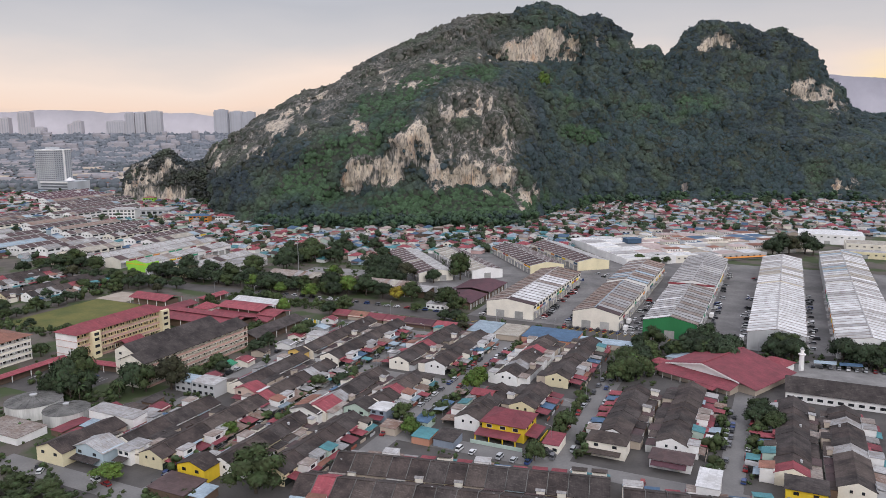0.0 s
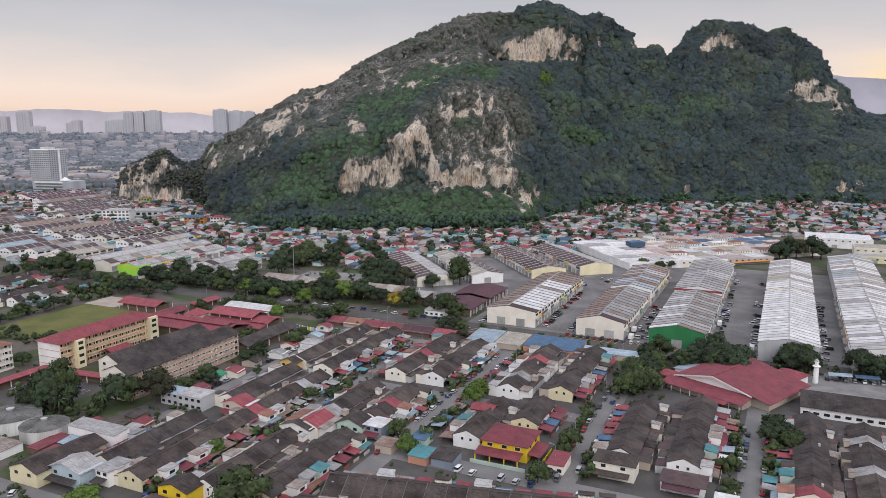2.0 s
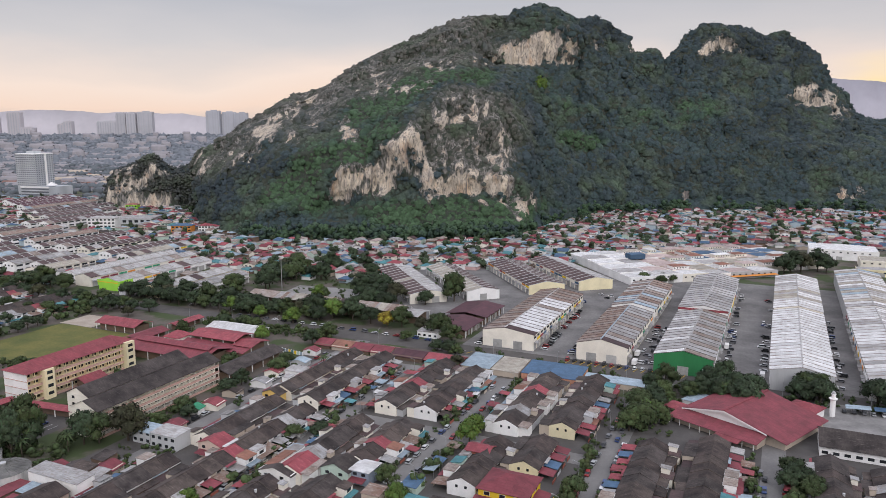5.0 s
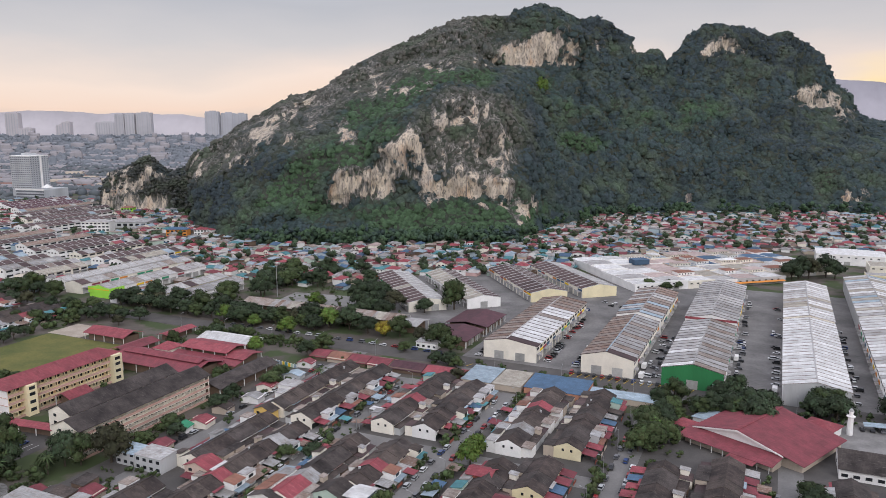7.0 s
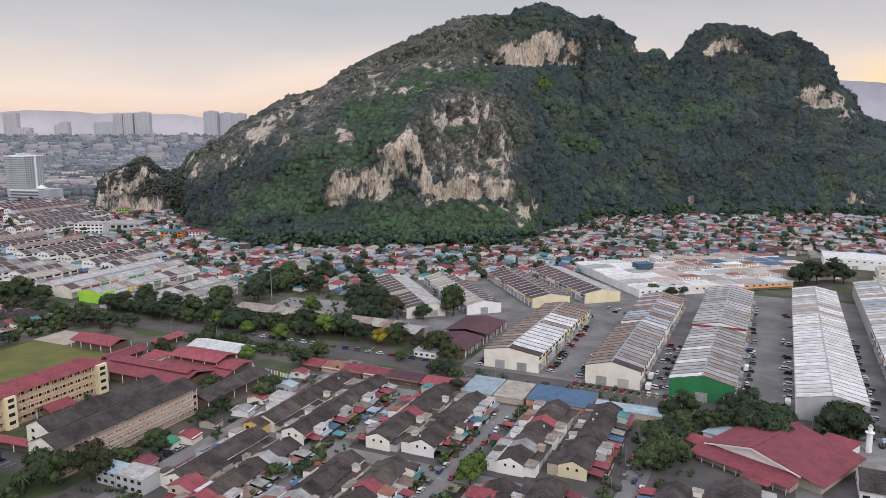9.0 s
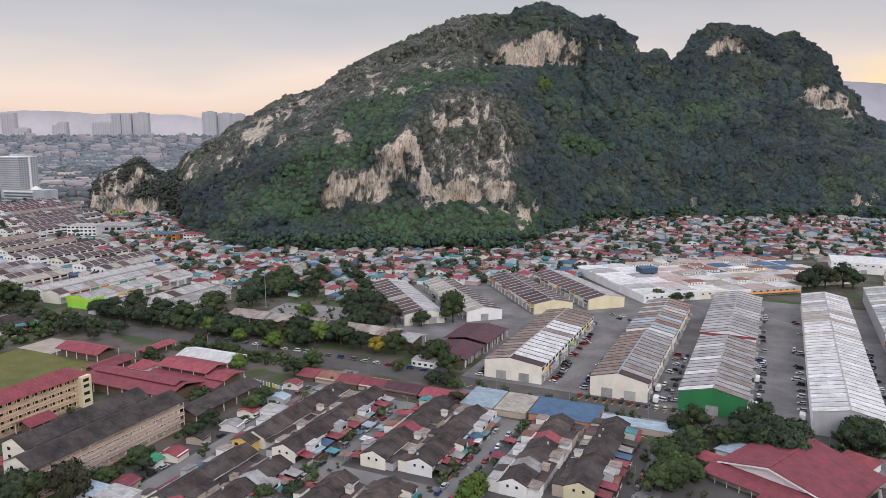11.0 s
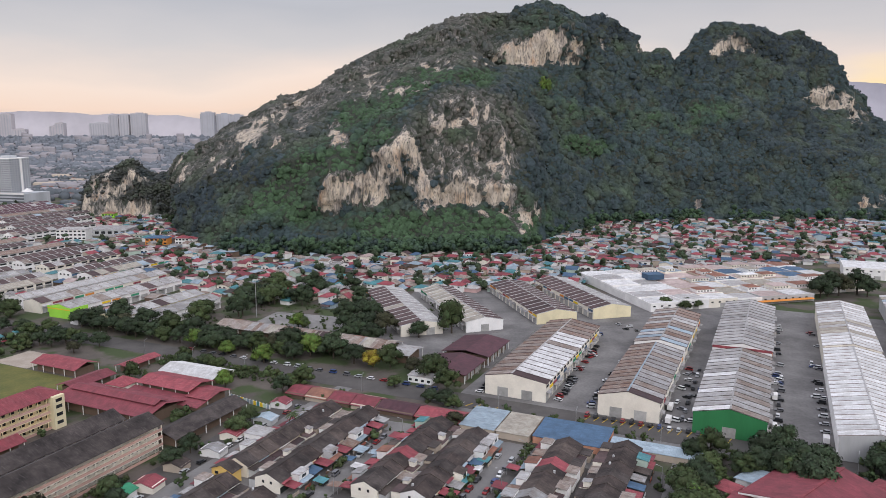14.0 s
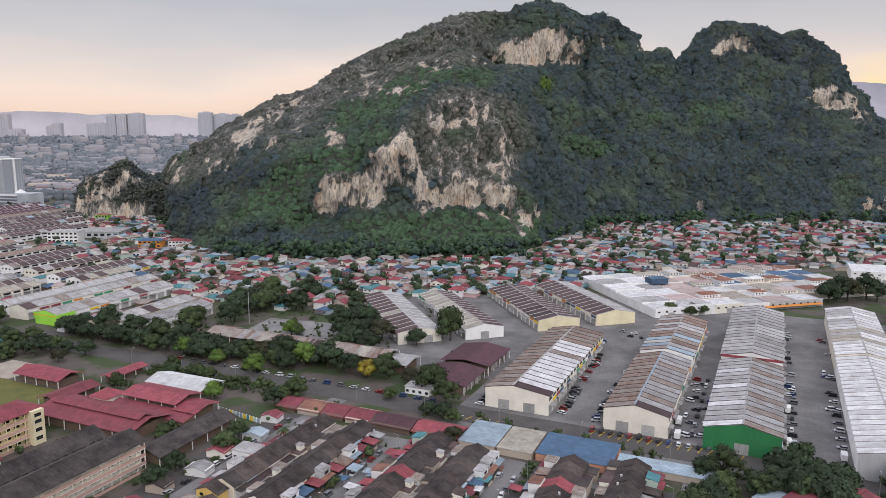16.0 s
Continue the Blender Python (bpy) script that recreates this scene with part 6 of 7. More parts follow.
# ---- trees ----
def tree_meshes(seed, R, H, leaf, spread=1.0):
    """A tapered trunk with limbs, and a crown of many leaf clumps with gaps."""
    nrg = np.random.default_rng(seed)
    bm = Geo()
    fork = H * 0.30
    bm.tube(0, 0, 0, fork, R * 0.07, R * 0.05, 7)
    lobes = []
    n = 11
    for k in range(n):
        a = 2.4 * k + nrg.uniform(-0.3, 0.3)
        out = math.sqrt((k + 0.7) / n)
        rr = R * out * nrg.uniform(0.66, 0.84) * spread
        top = Vector((rr * math.cos(a), rr * math.sin(a), H * (0.84 - 0.42 * out * out + nrg.uniform(-0.09, 0.07))))
        lobes.append((top, R * nrg.uniform(0.34, 0.54)))
        base = Vector((0, 0, fork * nrg.uniform(0.75, 0.98)))
        t = R * 0.022
        bm.hexa([(base.x - t, base.y - t, base.z), (base.x + t, base.y - t, base.z), (base.x + t, base.y + t, base.z), (base.x - t, base.y + t, base.z)],
                [(top.x - t / 2, top.y - t / 2, top.z), (top.x + t / 2, top.y - t / 2, top.z), (top.x + t / 2, top.y + t / 2, top.z), (top.x - t / 2, top.y + t / 2, top.z)])
    lobes.append((Vector((0, 0, H * 0.70)), R * 0.5))
    cv, cf, lv, cn, ln = [], [], [], [], []
    v, f = ico(1)
    for c, r in lobes:
        shape = 1 + nrg.normal(0, 0.12, (len(v), 1))
        cf.append(f + sum(len(x) for x in cv))
        cv.append(v * shape * np.array([1, 1, 0.72]) * r * 0.80 + np.array(c))
        cn.append(v + np.array([0, 0, 0.3]))
        m = 190
        w = nrg.normal(size=(m, 3))
        w[:, 2] = w[:, 2] * 0.8 + 0.3
        w /= np.linalg.norm(w, axis=1)[:, None]
        p = np.array(c) + w * np.array([1, 1, 0.68]) * r * nrg.uniform(0.62, 1.16, (m, 1))
        lv.append(leaf_tris(p, r * 0.135 * nrg.uniform(0.5, 1.4, m), nrg, w))
        ln.append(np.repeat(w + np.array([0, 0, 0.3]) + nrg.normal(0, 0.25, (m, 3)), 3, 0))
    core = np.concatenate(cv)
    faces = np.concatenate(cf)
    lv = np.concatenate(lv)
    faces = np.concatenate([faces, np.arange(len(lv)).reshape(-1, 3) + len(core)])
    crown = mesh_from_arrays("crown", np.concatenate([core, lv]), faces, M["leaf " + leaf], True)
    nn = np.concatenate(cn + ln)
    nn /= np.linalg.norm(nn, axis=1)[:, None]
    crown.normals_split_custom_set_from_vertices(nn.astype(np.float32))
    return bm.mesh("trunk", M["bark"]), crown


LEAF_WORDS = {"dark": "dark green", "mid": "green", "bright": "fresh light green", "yellow": "yellow green", "brown": "dull brownish green"}


def tree(m, key):
    leaf, var = key
    trunk, crown = STORE.setdefault(("mesh", key), tree_meshes(sum(map(ord, leaf)) + var, 5.0, 8.2 + 1.2 * var, leaf, 0.9 + 0.15 * var))
    t = thing("tree", m, f"broad {LEAF_WORDS[leaf]} tree with an uneven crown", "tree", "trees of the town")
    part("trunk", trunk, None, t)
    part("crown", crown, None, t)
    return t


BUSHES = []


def plant(x, y, R=5.0, leaf="dark", z=0.0, tall=1.0):
    if R < 2.7:
        BUSHES.append((x * SC, y * SC, R * SC * rng.uniform(0.9, 1.1)))
        return None
    if leaf == "dark" and y > 320 and int(x * 7 + y * 13) % 11 == 0:
        leaf = "brown"
    key = (leaf, rng.randrange(3))
    k = R / 5.0 * rng.uniform(0.9, 1.12)
    k *= SC
    m = pose(x * SC, y * SC, z * SC - 0.1, 0, 0, rng.uniform(0, 360))
    ob = placed(STORE, ("tree", key), lambda mm: tree(mm, key), m)
    ob.matrix_basis = m @ Matrix.Diagonal((k, k, k * tall, 1))
    return ob


def rs_plan(r, s):
    return CA * r + SA * s, -SA * r + CA * s


def blocked(x, y):
    """True where one of the free-standing rows stands."""
    for a, b, w in KEEP_OUT:
        d = (b - a).normalized()
        v = Vector((x, y)) - a
        if -8 < v.dot(d) < (b - a).length + 4 and abs(v.x * d.y - v.y * d.x) < w:
            return True
    return False


def wood(n, r0, r1, s0, s1, R=(4, 6), mix=("dark", "dark", "mid")):
    for _ in range(n):
        x, y = rs_plan(rng.uniform(r0, r1), rng.uniform(s0, s1))
        size, leaf = rng.uniform(*R), rng.choice(mix)
        if not blocked(x, y):
            plant(x, y, size, leaf)


# along the main road and round the long shed
for k in range(12):
    plant(*rs_plan(-338 + 7.8 * k + rng.uniform(-2, 2), 319 + rng.uniform(-1.5, 2.5)), rng.uniform(4.2, 5.4), rng.choice(("dark", "dark", "dark", "dark", "mid")), tall=0.95)
for k in range(9):
    plant(*rs_plan(-336 + 7.0 * k + rng.uniform(-2, 2), 329 + rng.uniform(-4, 6)), rng.uniform(5, 6.4), rng.choice(("dark", "dark", "mid")))
for k in range(7):
    plant(*rs_plan(-262 + 6.6 * k + rng.uniform(-1.5, 1.5), 328 + rng.uniform(-3, 3)), rng.uniform(3.8, 5.0), rng.choice(("dark", "dark", "dark", "mid")))
for r_, s_, R_, leaf_ in ((-222, 312.5, 4.2, "bright"), (-220, 329, 6.0, "dark"), (-209.5, 328, 6.0, "bright"), (-198.5, 329, 6.2, "dark"), (-187.5, 327.5, 6.0, "dark"), (-178, 326.5, 4.8, "yellow"), (-171, 328.5, 4.6, "mid"), (-203, 333, 5.0, "mid"), (-263, 318, 4.8, "bright"), (-244, 316, 4, "bright"), (-213, 321, 4.2, "dark"),
                          (-159.5, 326.5, 4.0, "brown"), (-149, 323.4, 5.4, "mid"), (-138.5, 312.6, 4.8, "mid"), (-159, 309.8, 3.0, "mid"), (-123.4, 284.6, 2.8, "brown")):
    plant(*rs_plan(r_, s_), R_, leaf_)
wood(10, -300, -272, 345, 400, (5, 7))
wood(8, -300, -262, 400, 440, (4.5, 6.5))
wood(12, -222, -192, 352, 420, (5, 7), ("dark", "dark", "mid"))
plant(*rs_plan(-180, 373), 5.0, "dark")
plant(*rs_plan(-169, 386), 6.4, "mid", tall=1.45)
wood(3, -246, -232, 362, 368, (3, 4), ("mid", "bright"))
wood(9, -420, -384, 300, 326, (4.5, 6))
wood(10, -350, -300, 284, 300, (3, 4.4))
kept_state = rng.getstate()
for k in range(15):
    plant(*rs_plan(-424 + 8.6 * k + rng.uniform(-2, 2), 300 + rng.uniform(-3, 1.5)), rng.uniform(3.2, 4.6), rng.choice(("dark", "dark", "mid")))
for k in range(14):
    plant(*rs_plan(-328 - rng.uniform(0, 3), 214 + 5.4 * k + rng.uniform(-1.5, 1.5)), rng.uniform(2.2, 3.8), rng.choice(("dark", "dark", "mid")))
for k in range(12):
    plant(*rs_plan(-322 + 4.6 * k + rng.uniform(-1.5, 1.5), 211 + rng.uniform(-1, 1.5)), rng.uniform(1.6, 3.0), rng.choice(("dark", "mid")))
rng.setstate(kept_state)
wood(9, -346, -342, 215, 290, (2.6, 3.8))
# school ground
for r_, s_, R_, l_, h_ in ((-214, 161, 5.2, "dark", 1.5), (-210, 163.5, 4.6, "dark", 1.35), (-216, 157, 4.0, "dark", 1.3), (-209, 158, 3.6, "dark", 1.2), (-212, 165, 5.0, "mid", 1.5), (-203, 162, 2.4, "mid", 1.1), (-196, 163, 2.2, "mid", 1.1),
                           (-197.5, 173, 4.4, "dark", 1.3), (-194, 175.5, 4.0, "mid", 1.2), (-187.5, 180.5, 5.4, "brown", 1.25), (-200, 169, 3.0, "mid", 1.1), (-238, 166, 1.9, "mid", 1.0), (-235, 172, 1.6, "mid", 1.0), (-228, 180, 1.5, "mid", 1.0), (-242, 176, 1.7, "bright", 1.0)):
    plant(*rs_plan(r_, s_), R_, l_, tall=h_)
wood(3, -192, -184, 190, 240, (2.8, 3.6), ("mid", "dark", "bright"))
wood(2, -190, -180, 250, 296, (3, 4), ("mid", "dark"))
wood(6, -262, -252, 186, 240, (2.6, 3.6), ("mid",))
# before the nearest houses
plant(-46.5, 170, 6.4, "mid", tall=0.9)
plant(-86, 177, 3.6, "bright", tall=0.7)
for r_, s_, R_ in ((-95, 181, 2.9), (-101, 187, 2.8), (-57, 180, 2.8), (-54, 200, 3.0), (-92, 222, 3.2), (-92.5, 228, 2.9)):
    plant(*rs_plan(r_, s_), R_, rng.choice(("mid", "bright")), tall=1.2)
for x_, y_ in ((-98, 170), (-106, 172), (-112, 168), (-102, 164), (-92, 163), (-75, 150), (-68, 146)):
    plant(x_, y_, 3.8, "mid", tall=0.6)
# round the prayer hall and before the factory rows
wood(14, -50, -42, 246, 300, (3.4, 4.8), ("mid", "dark", "bright", "mid"))
wood(10, -34, -14, 284, 303, (4.6, 6), ("dark", "mid"))
wood(6, -8, 8, 300, 307, (4.2, 5.4), ("dark", "dark", "mid"))
wood(10, 18, 50, 303, 307, (4.8, 6.0), ("dark", "dark", "mid"))
wood(6, 50, 68, 296, 312, (5, 6.4), ("dark", "mid"))
wood(6, -4, 2, 222, 234, (2.6, 3.8), ("mid", "dark"))
for r_, s_ in ((-2, 547), (4, 552), (14, 560), (19, 556), (-6, 541)):
    plant(*rs_plan(r_, s_), 6.6, "dark")
wood(5, -86, -60, 474, 486, (2.5, 3.4), ("mid",))
# small street trees by the terraces
for r_ in (-135.6, -104.4, -94.5, -56.5, -47, -13, -3.5, -141.4):
    for k in range(9):
        if rng.random() < 0.75:
            plant(*rs_plan(r_ + rng.uniform(-0.8, 0.8), rng.uniform(186 if r_ > -120 else 130, 244 if r_ > -60 else 275)), rng.uniform(1.4, 2.9), rng.choice(("mid", "bright", "dark")))
# foot of the hill
hill_y = lambda u: float(np.interp(u, *FOOT))


def foot_wood():
    nrg = np.random.default_rng(17)
    u = np.concatenate([nrg.uniform(-0.27, 0.135, 190), nrg.uniform(0.14, 0.62, 70)])
    y = np.interp(u, *FOOT) + np.concatenate([nrg.uniform(-20, 10, 190), nrg.uniform(-12, 6, 70)])
    rad = nrg.uniform(4, 7, 260)
    places = np.stack([u * (y - 46), y, rad * nrg.uniform(0.7, 1.2, 260)], -1)
    small = np.repeat(places, 5, 0) + nrg.normal(0, 2.6, (1300, 3))
    core, leaves = forest_mesh("foot_wood", small * SC, SC * np.repeat(rad, 5) * 0.46, M["forest"], 18, 14, 1, 0.26, {"dry": np.zeros(1300), "fresh": nrg.uniform(0.3, 1.0, 1300), "deep": np.zeros(1300)})
    tagged(new("foot_wood", core), "belt of green trees along the foot of the hill", "forest", kind="stuff")
    tagged(new("foot_wood_leaves", leaves), "loose leaf clumps of the trees below the hill", "forest", kind="stuff")


foot_wood()
# a closed belt of trees before the long shed, and gardens behind it
for k in range(6):
    plant(*rs_plan(-262 + 8.2 * k + rng.uniform(-2, 2), 323 + rng.uniform(-3, 2)), rng.uniform(3.6, 4.8), rng.choice(("dark", "dark", "mid")), tall=1.0)
wood(12, -310, -226, 396, 440, (4.5, 6.5), ("dark", "dark", "mid"))
wood(8, -232, -196, 400, 446, (4, 6), ("dark", "mid"))
plant(*rs_plan(-217, 283), 3.6, "bright", tall=1.2)
plant(*rs_plan(-256, 275), 3.0, "mid", tall=1.4)
wood(4, -204, -186, 274, 300, (2.8, 3.6), ("mid", "dark", "mid"))
wood(5, -262, -226, 297, 301, (2.8, 3.6), ("mid", "dark"))
wood(6, -44, -20, 286, 300, (3, 4.6), ("dark", "mid"))
kept_state = rng.getstate()
for k in range(11):
    plant(*rs_plan(-383 + 3.6 * k + rng.uniform(-1, 1), 277 + rng.uniform(-1.5, 2)), rng.uniform(2.4, 3.4), rng.choice(("dark", "dark", "mid")))
rng.setstate(kept_state)
wood(4, -150, -130, 298, 303, (2.4, 3.4), ("mid", "dark"))
# hedges on both sides of the main road
for k in range(13):
    plant(*rs_plan(-262 + 5.6 * k + rng.uniform(-2, 2), 299.6 + rng.uniform(-0.8, 0.6)), rng.uniform(1.3, 2.4), rng.choice(("mid", "dark", "bright")))
for k in range(6):
    plant(*rs_plan(-120 + 9 * k + rng.uniform(-3, 3), 302 + rng.uniform(-0.6, 0.4)), rng.uniform(1.2, 2.0), rng.choice(("mid", "dark")))
wood(6, -212, -206, 236, 254, (1.8, 2.6), ("mid", "dark", "bright"))
wood(3, -188, -178, 200, 272, (2.8, 3.2), ("mid", "dark"))
# the pale tree that stands out on the slope
plant(117, 884, 8.0, "bright", z=121, tall=1.7)


def palm(m):
    t = thing("palm_tree", m, "feathery palm tree with drooping fronds", "tree", "palms by the school")
    part("trunk", Geo().tube(0, 0, 0, 7, 0.28, 0.2, 8), M["bark"], t)
    q = random.Random(3)
    for k in range(16):
        a, up = 2 * math.pi * k / 16 + q.uniform(-0.2, 0.2), q.uniform(0.1, 1.1)
        f = Geo()
        pts = []
        for j in range(6):
            d = 3.4 * j / 5
            pts.append((d * math.cos(a), d * math.sin(a), 7 + up * d * 0.8 - 0.24 * d * d))
        n = (-math.sin(a), math.cos(a))
        for j in range(5):
            w0, w1 = 0.42 * (1 - abs(j - 1.5) / 6), 0.42 * (1 - abs(j - 0.5) / 6)
            p, r = pts[j], pts[j + 1]
            f.poly((p[0] - n[0] * w0, p[1] - n[1] * w0, p[2] - 0.2), p, r, (r[0] - n[0] * w1, r[1] - n[1] * w1, r[2] - 0.2))
            f.poly(p, (p[0] + n[0] * w0, p[1] + n[1] * w0, p[2] - 0.2), (r[0] + n[0] * w1, r[1] + n[1] * w1, r[2] - 0.2), r)
        part("frond", f, M["leaf mid"], t)
    return t


for x_, y_ in (rs_plan(-206, 159), rs_plan(-199.5, 169), rs_plan(-197.5, 167.5), (-52, 345), (-44, 309)):
    placed(STORE, "palm", palm, pose(x_ * SC, y_ * SC, 0, 0, 0, rng.uniform(0, 360)))


# ---- vehicles ----
CARS = {"white": (0.70, 0.70, 0.70), "silver": (0.42, 0.43, 0.44), "black": (0.02, 0.02, 0.022), "dark blue": (0.03, 0.06, 0.18), "red": (0.26, 0.02, 0.022), "grey": (0.14, 0.14, 0.15)}
for n_, c_ in CARS.items():
    M["c " + n_] = material("car_paint_" + n_.replace(" ", "_"), c_, 0.3, spread=0.05, own=0.06, spec=0.5)


def car(m, key):
    """Along local y, nose to +y."""
    col, van = key
    w, l = 0.83, 2.1
    h = 1.15 if van else 0.82
    top = 1.95 if van else 1.45
    prof = [(-l, 0.35), (l, 0.35), (l, 0.72), (l * 0.52, h), (-l * 0.95, h), (-l, 0.8)]
    a, b = (l * 0.5, l * 0.22) if not van else (l * 0.62, l * 0.5)
    c = -l * 0.93
    g = Geo().hexa([(-w, y, z) for y, z in prof], [(w, y, z) for y, z in prof]).box(-w * 0.86, w * 0.86, c + 0.25, b, top - 0.08, top)
    name = "van" if van else "car"
    t = tagged(new(name, g.mesh(name, M["c " + col])), f"{col} parked {name} on the asphalt", "vehicle", "parked vehicles")
    t.matrix_basis = m
    glass = [(a, h - 0.01), (b, top - 0.08), (c + 0.25, top - 0.08), (c, h - 0.01)]
    part("window_glass", Geo().hexa([(-w * 0.9, y, z) for y, z in glass], [(w * 0.9, y, z) for y, z in glass]), M["glass"], t)
    rim = [(0.33 * math.cos(k * math.pi / 4), 0.33 + 0.33 * math.sin(k * math.pi / 4)) for k in range(8)]
    axle = Geo()
    for x in (-w - 0.02, w - 0.18):
        for y in (-l * 0.62, l * 0.62):
            axle.hexa([(x, y + a, c) for a, c in rim], [(x + 0.2, y + a, c) for a, c in rim])
    axle = axle.mesh("undercarriage", M["tyre"])
    tagged(part("undercarriage", axle, None, t), kind="stuff")
    return t


COLS = ["white", "white", "silver", "silver", "black", "black", "grey", "dark blue", "red", "black", "grey"]


def park(r, s, turn=0.0, van=None, col=None):
    key = (col or rng.choice(COLS), rng.random() < 0.15 if van is None else van)
    return placed(STORE, ("car", key), lambda m: car(m, key), gpose(r, s, 0.07, turn + rng.uniform(-4, 4)))


for r_, s0_, s1_ in ((-180.4, 190, 282), (-140.4, 132, 270), (-136.6, 140, 214), (-102.6, 172, 272), (-98, 190, 276), (-54.5, 186, 268), (-49, 190, 240), (-11.2, 186, 240), (-5.0, 190, 244), (-10.0, 196, 236), (33.6, 188, 250), (-51.5, 236, 296), (-14.2, 200, 240)):
    s_ = s0_
    while s_ < s1_:
        if rng.random() < 0.8:
            park(r_, s_, rng.choice((0, 180)))
        s_ += rng.uniform(4, 7.5)
for k in range(22):
    park(-262 + 5.6 * k + rng.uniform(-1, 1), 313.6, 90)
for k in range(13):
    park(-86 + 3.0 * k, 312.0, 0)
for k in range(8):
    park(-99 + rng.uniform(-0.5, 0.5), 322 + 3.4 * k, 70)
for k in range(7):
    park(-87 + rng.uniform(-0.5, 0.5), 320 + 3.6 * k, 110)
for k in range(12):
    park(-127.8, 318 + 3.6 * k, 90)
for k in range(13):
    park(-26.6 + rng.uniform(-0.5, 0.8), 318 + 5.2 * k, 90 if k % 2 else 0, van=k % 3 == 0)
for k in range(8):
    park(-12.8, 330 + 7.0 * k, 90)
for k in range(12):
    park(13 + rng.uniform(0, 1), 320 + 9 * k, 90)
for k in range(8):
    park(-56, 322 + 8 * k, 0, van=k % 2 == 0)
for k in range(9):
    park(13 + 2.9 * k, 296.5 + 0.3 * k, 0)
for k in range(6):
    park(44 + rng.uniform(-1, 1), 282 + 2.6 * k, 90)
for r_, s_ in ((-66, 177.5), (-62, 177.5), (-58, 177.8), (-74, 177.4), (-78, 177.6), (-45, 178), (-38, 177.6), (-28, 178), (-160, 113), (-154, 112), (-100, 360), (-120, 414), (-112, 420)):
    park(r_, s_, rng.choice((0, 90)))


park(-155.5, 122.4, 80, True, "white")
park(-151.2, 122.0, 80, False, "red")
for r_, s_, a_, c_ in ((-142, 133, 20, "dark blue"), (-140.6, 128, 20, "black"), (-164, 111, 70, "black"), (-176, 122, 30, "black"), (-173, 120, 30, "white"), (-238, 178, 0, "white"), (-234, 178.4, 0, "grey"), (-230, 170, 0, "silver"), (-226, 170.4, 0, "white"), (-222, 178, 0, "dark blue")):
    park(r_, s_, a_, False, c_)


# yards of the factory units and the lanes of the estate
q_car = random.Random(63)
for r_, s0_, s1_, n_, turn_ in ((-100.5, 326, 400, 16, 75), (-86, 330, 376, 10, 100), (-58.6, 318, 380, 12, 80), (-53, 318, 384, 9, 95), (-27.4, 360, 470, 14, 90), (-13, 350, 470, 10, 90), (-92, 180, 186, 4, 0), (-54, 182, 190, 4, 0), (-60, 184, 186, 3, 90), (14, 330, 420, 10, 90), (-126, 372, 402, 7, 80), (-152, 404, 452, 0, 20)):
    for _ in range(n_):
        park(r_ + q_car.uniform(-1.6, 1.6), q_car.uniform(s0_, s1_), turn_ + q_car.choice((0, 0, 8, -10, 90)), van=q_car.random() < 0.35)
for _ in range(16):
    park(q_car.uniform(-150, -70), 411 + q_car.uniform(0, 30), q_car.choice((20, 110, 65)))


def lorry(m):
    t = thing("box_lorry", m, "white box lorry parked beside the road", "vehicle", "parked lorries")
    part("box_body", Geo().box(-1.15, 1.15, -3.6, 1.2, 0.9, 3.2), M["w white"], t)
    part("cab", Geo().box(-1.05, 1.05, 1.35, 3.0, 0.5, 2.3), M["c white"], t)
    part("windscreen", Geo().box(-0.95, 0.95, 3.0, 3.05, 1.3, 2.1), M["glass"], t)
    wheel = Geo().hexa([(0, 0.45 * math.cos(k * math.pi / 5), 0.45 + 0.45 * math.sin(k * math.pi / 5)) for k in range(10)],
                       [(0.3, 0.45 * math.cos(k * math.pi / 5), 0.45 + 0.45 * math.sin(k * math.pi / 5)) for k in range(10)]).mesh("wheel", M["tyre"])
    for x in (-1.1, 0.8):
        for y in (-2.4, 2.2):
            part("wheel", wheel, None, t, loc=(x, y, 0))
    return t


for r_, s_, a_ in ((-197, 304.5, 90), (-127, 362, 20), (-124, 366, 20), (-28, 356, 0), (-28, 326, 10), (-24, 322, 0), (-13, 322, 0), (-60, 318, 0), (-61, 330, 0)):
    placed(STORE, "lorry", lorry, gpose(r_, s_, 0.07, a_))


# ---- factory cluster beyond the estate ----
qc = random.Random(21)
CORNER, LEAN = (155.0, 614.0), 14.5


def cpose(a, b, z=0.0):
    """a runs along the front of the factory compound, b to its back."""
    k = radians(LEAN)
    return pose(CORNER[0] + math.cos(k) * a - math.sin(k) * b, CORNER[1] + math.sin(k) * a + math.cos(k) * b, z, 0, 0, LEAN)


def compound_of(x, y):
    k = radians(LEAN)
    dx, dy = x - CORNER[0], y - CORNER[1]
    return math.cos(k) * dx + math.sin(k) * dy, -math.sin(k) * dx + math.cos(k) * dy


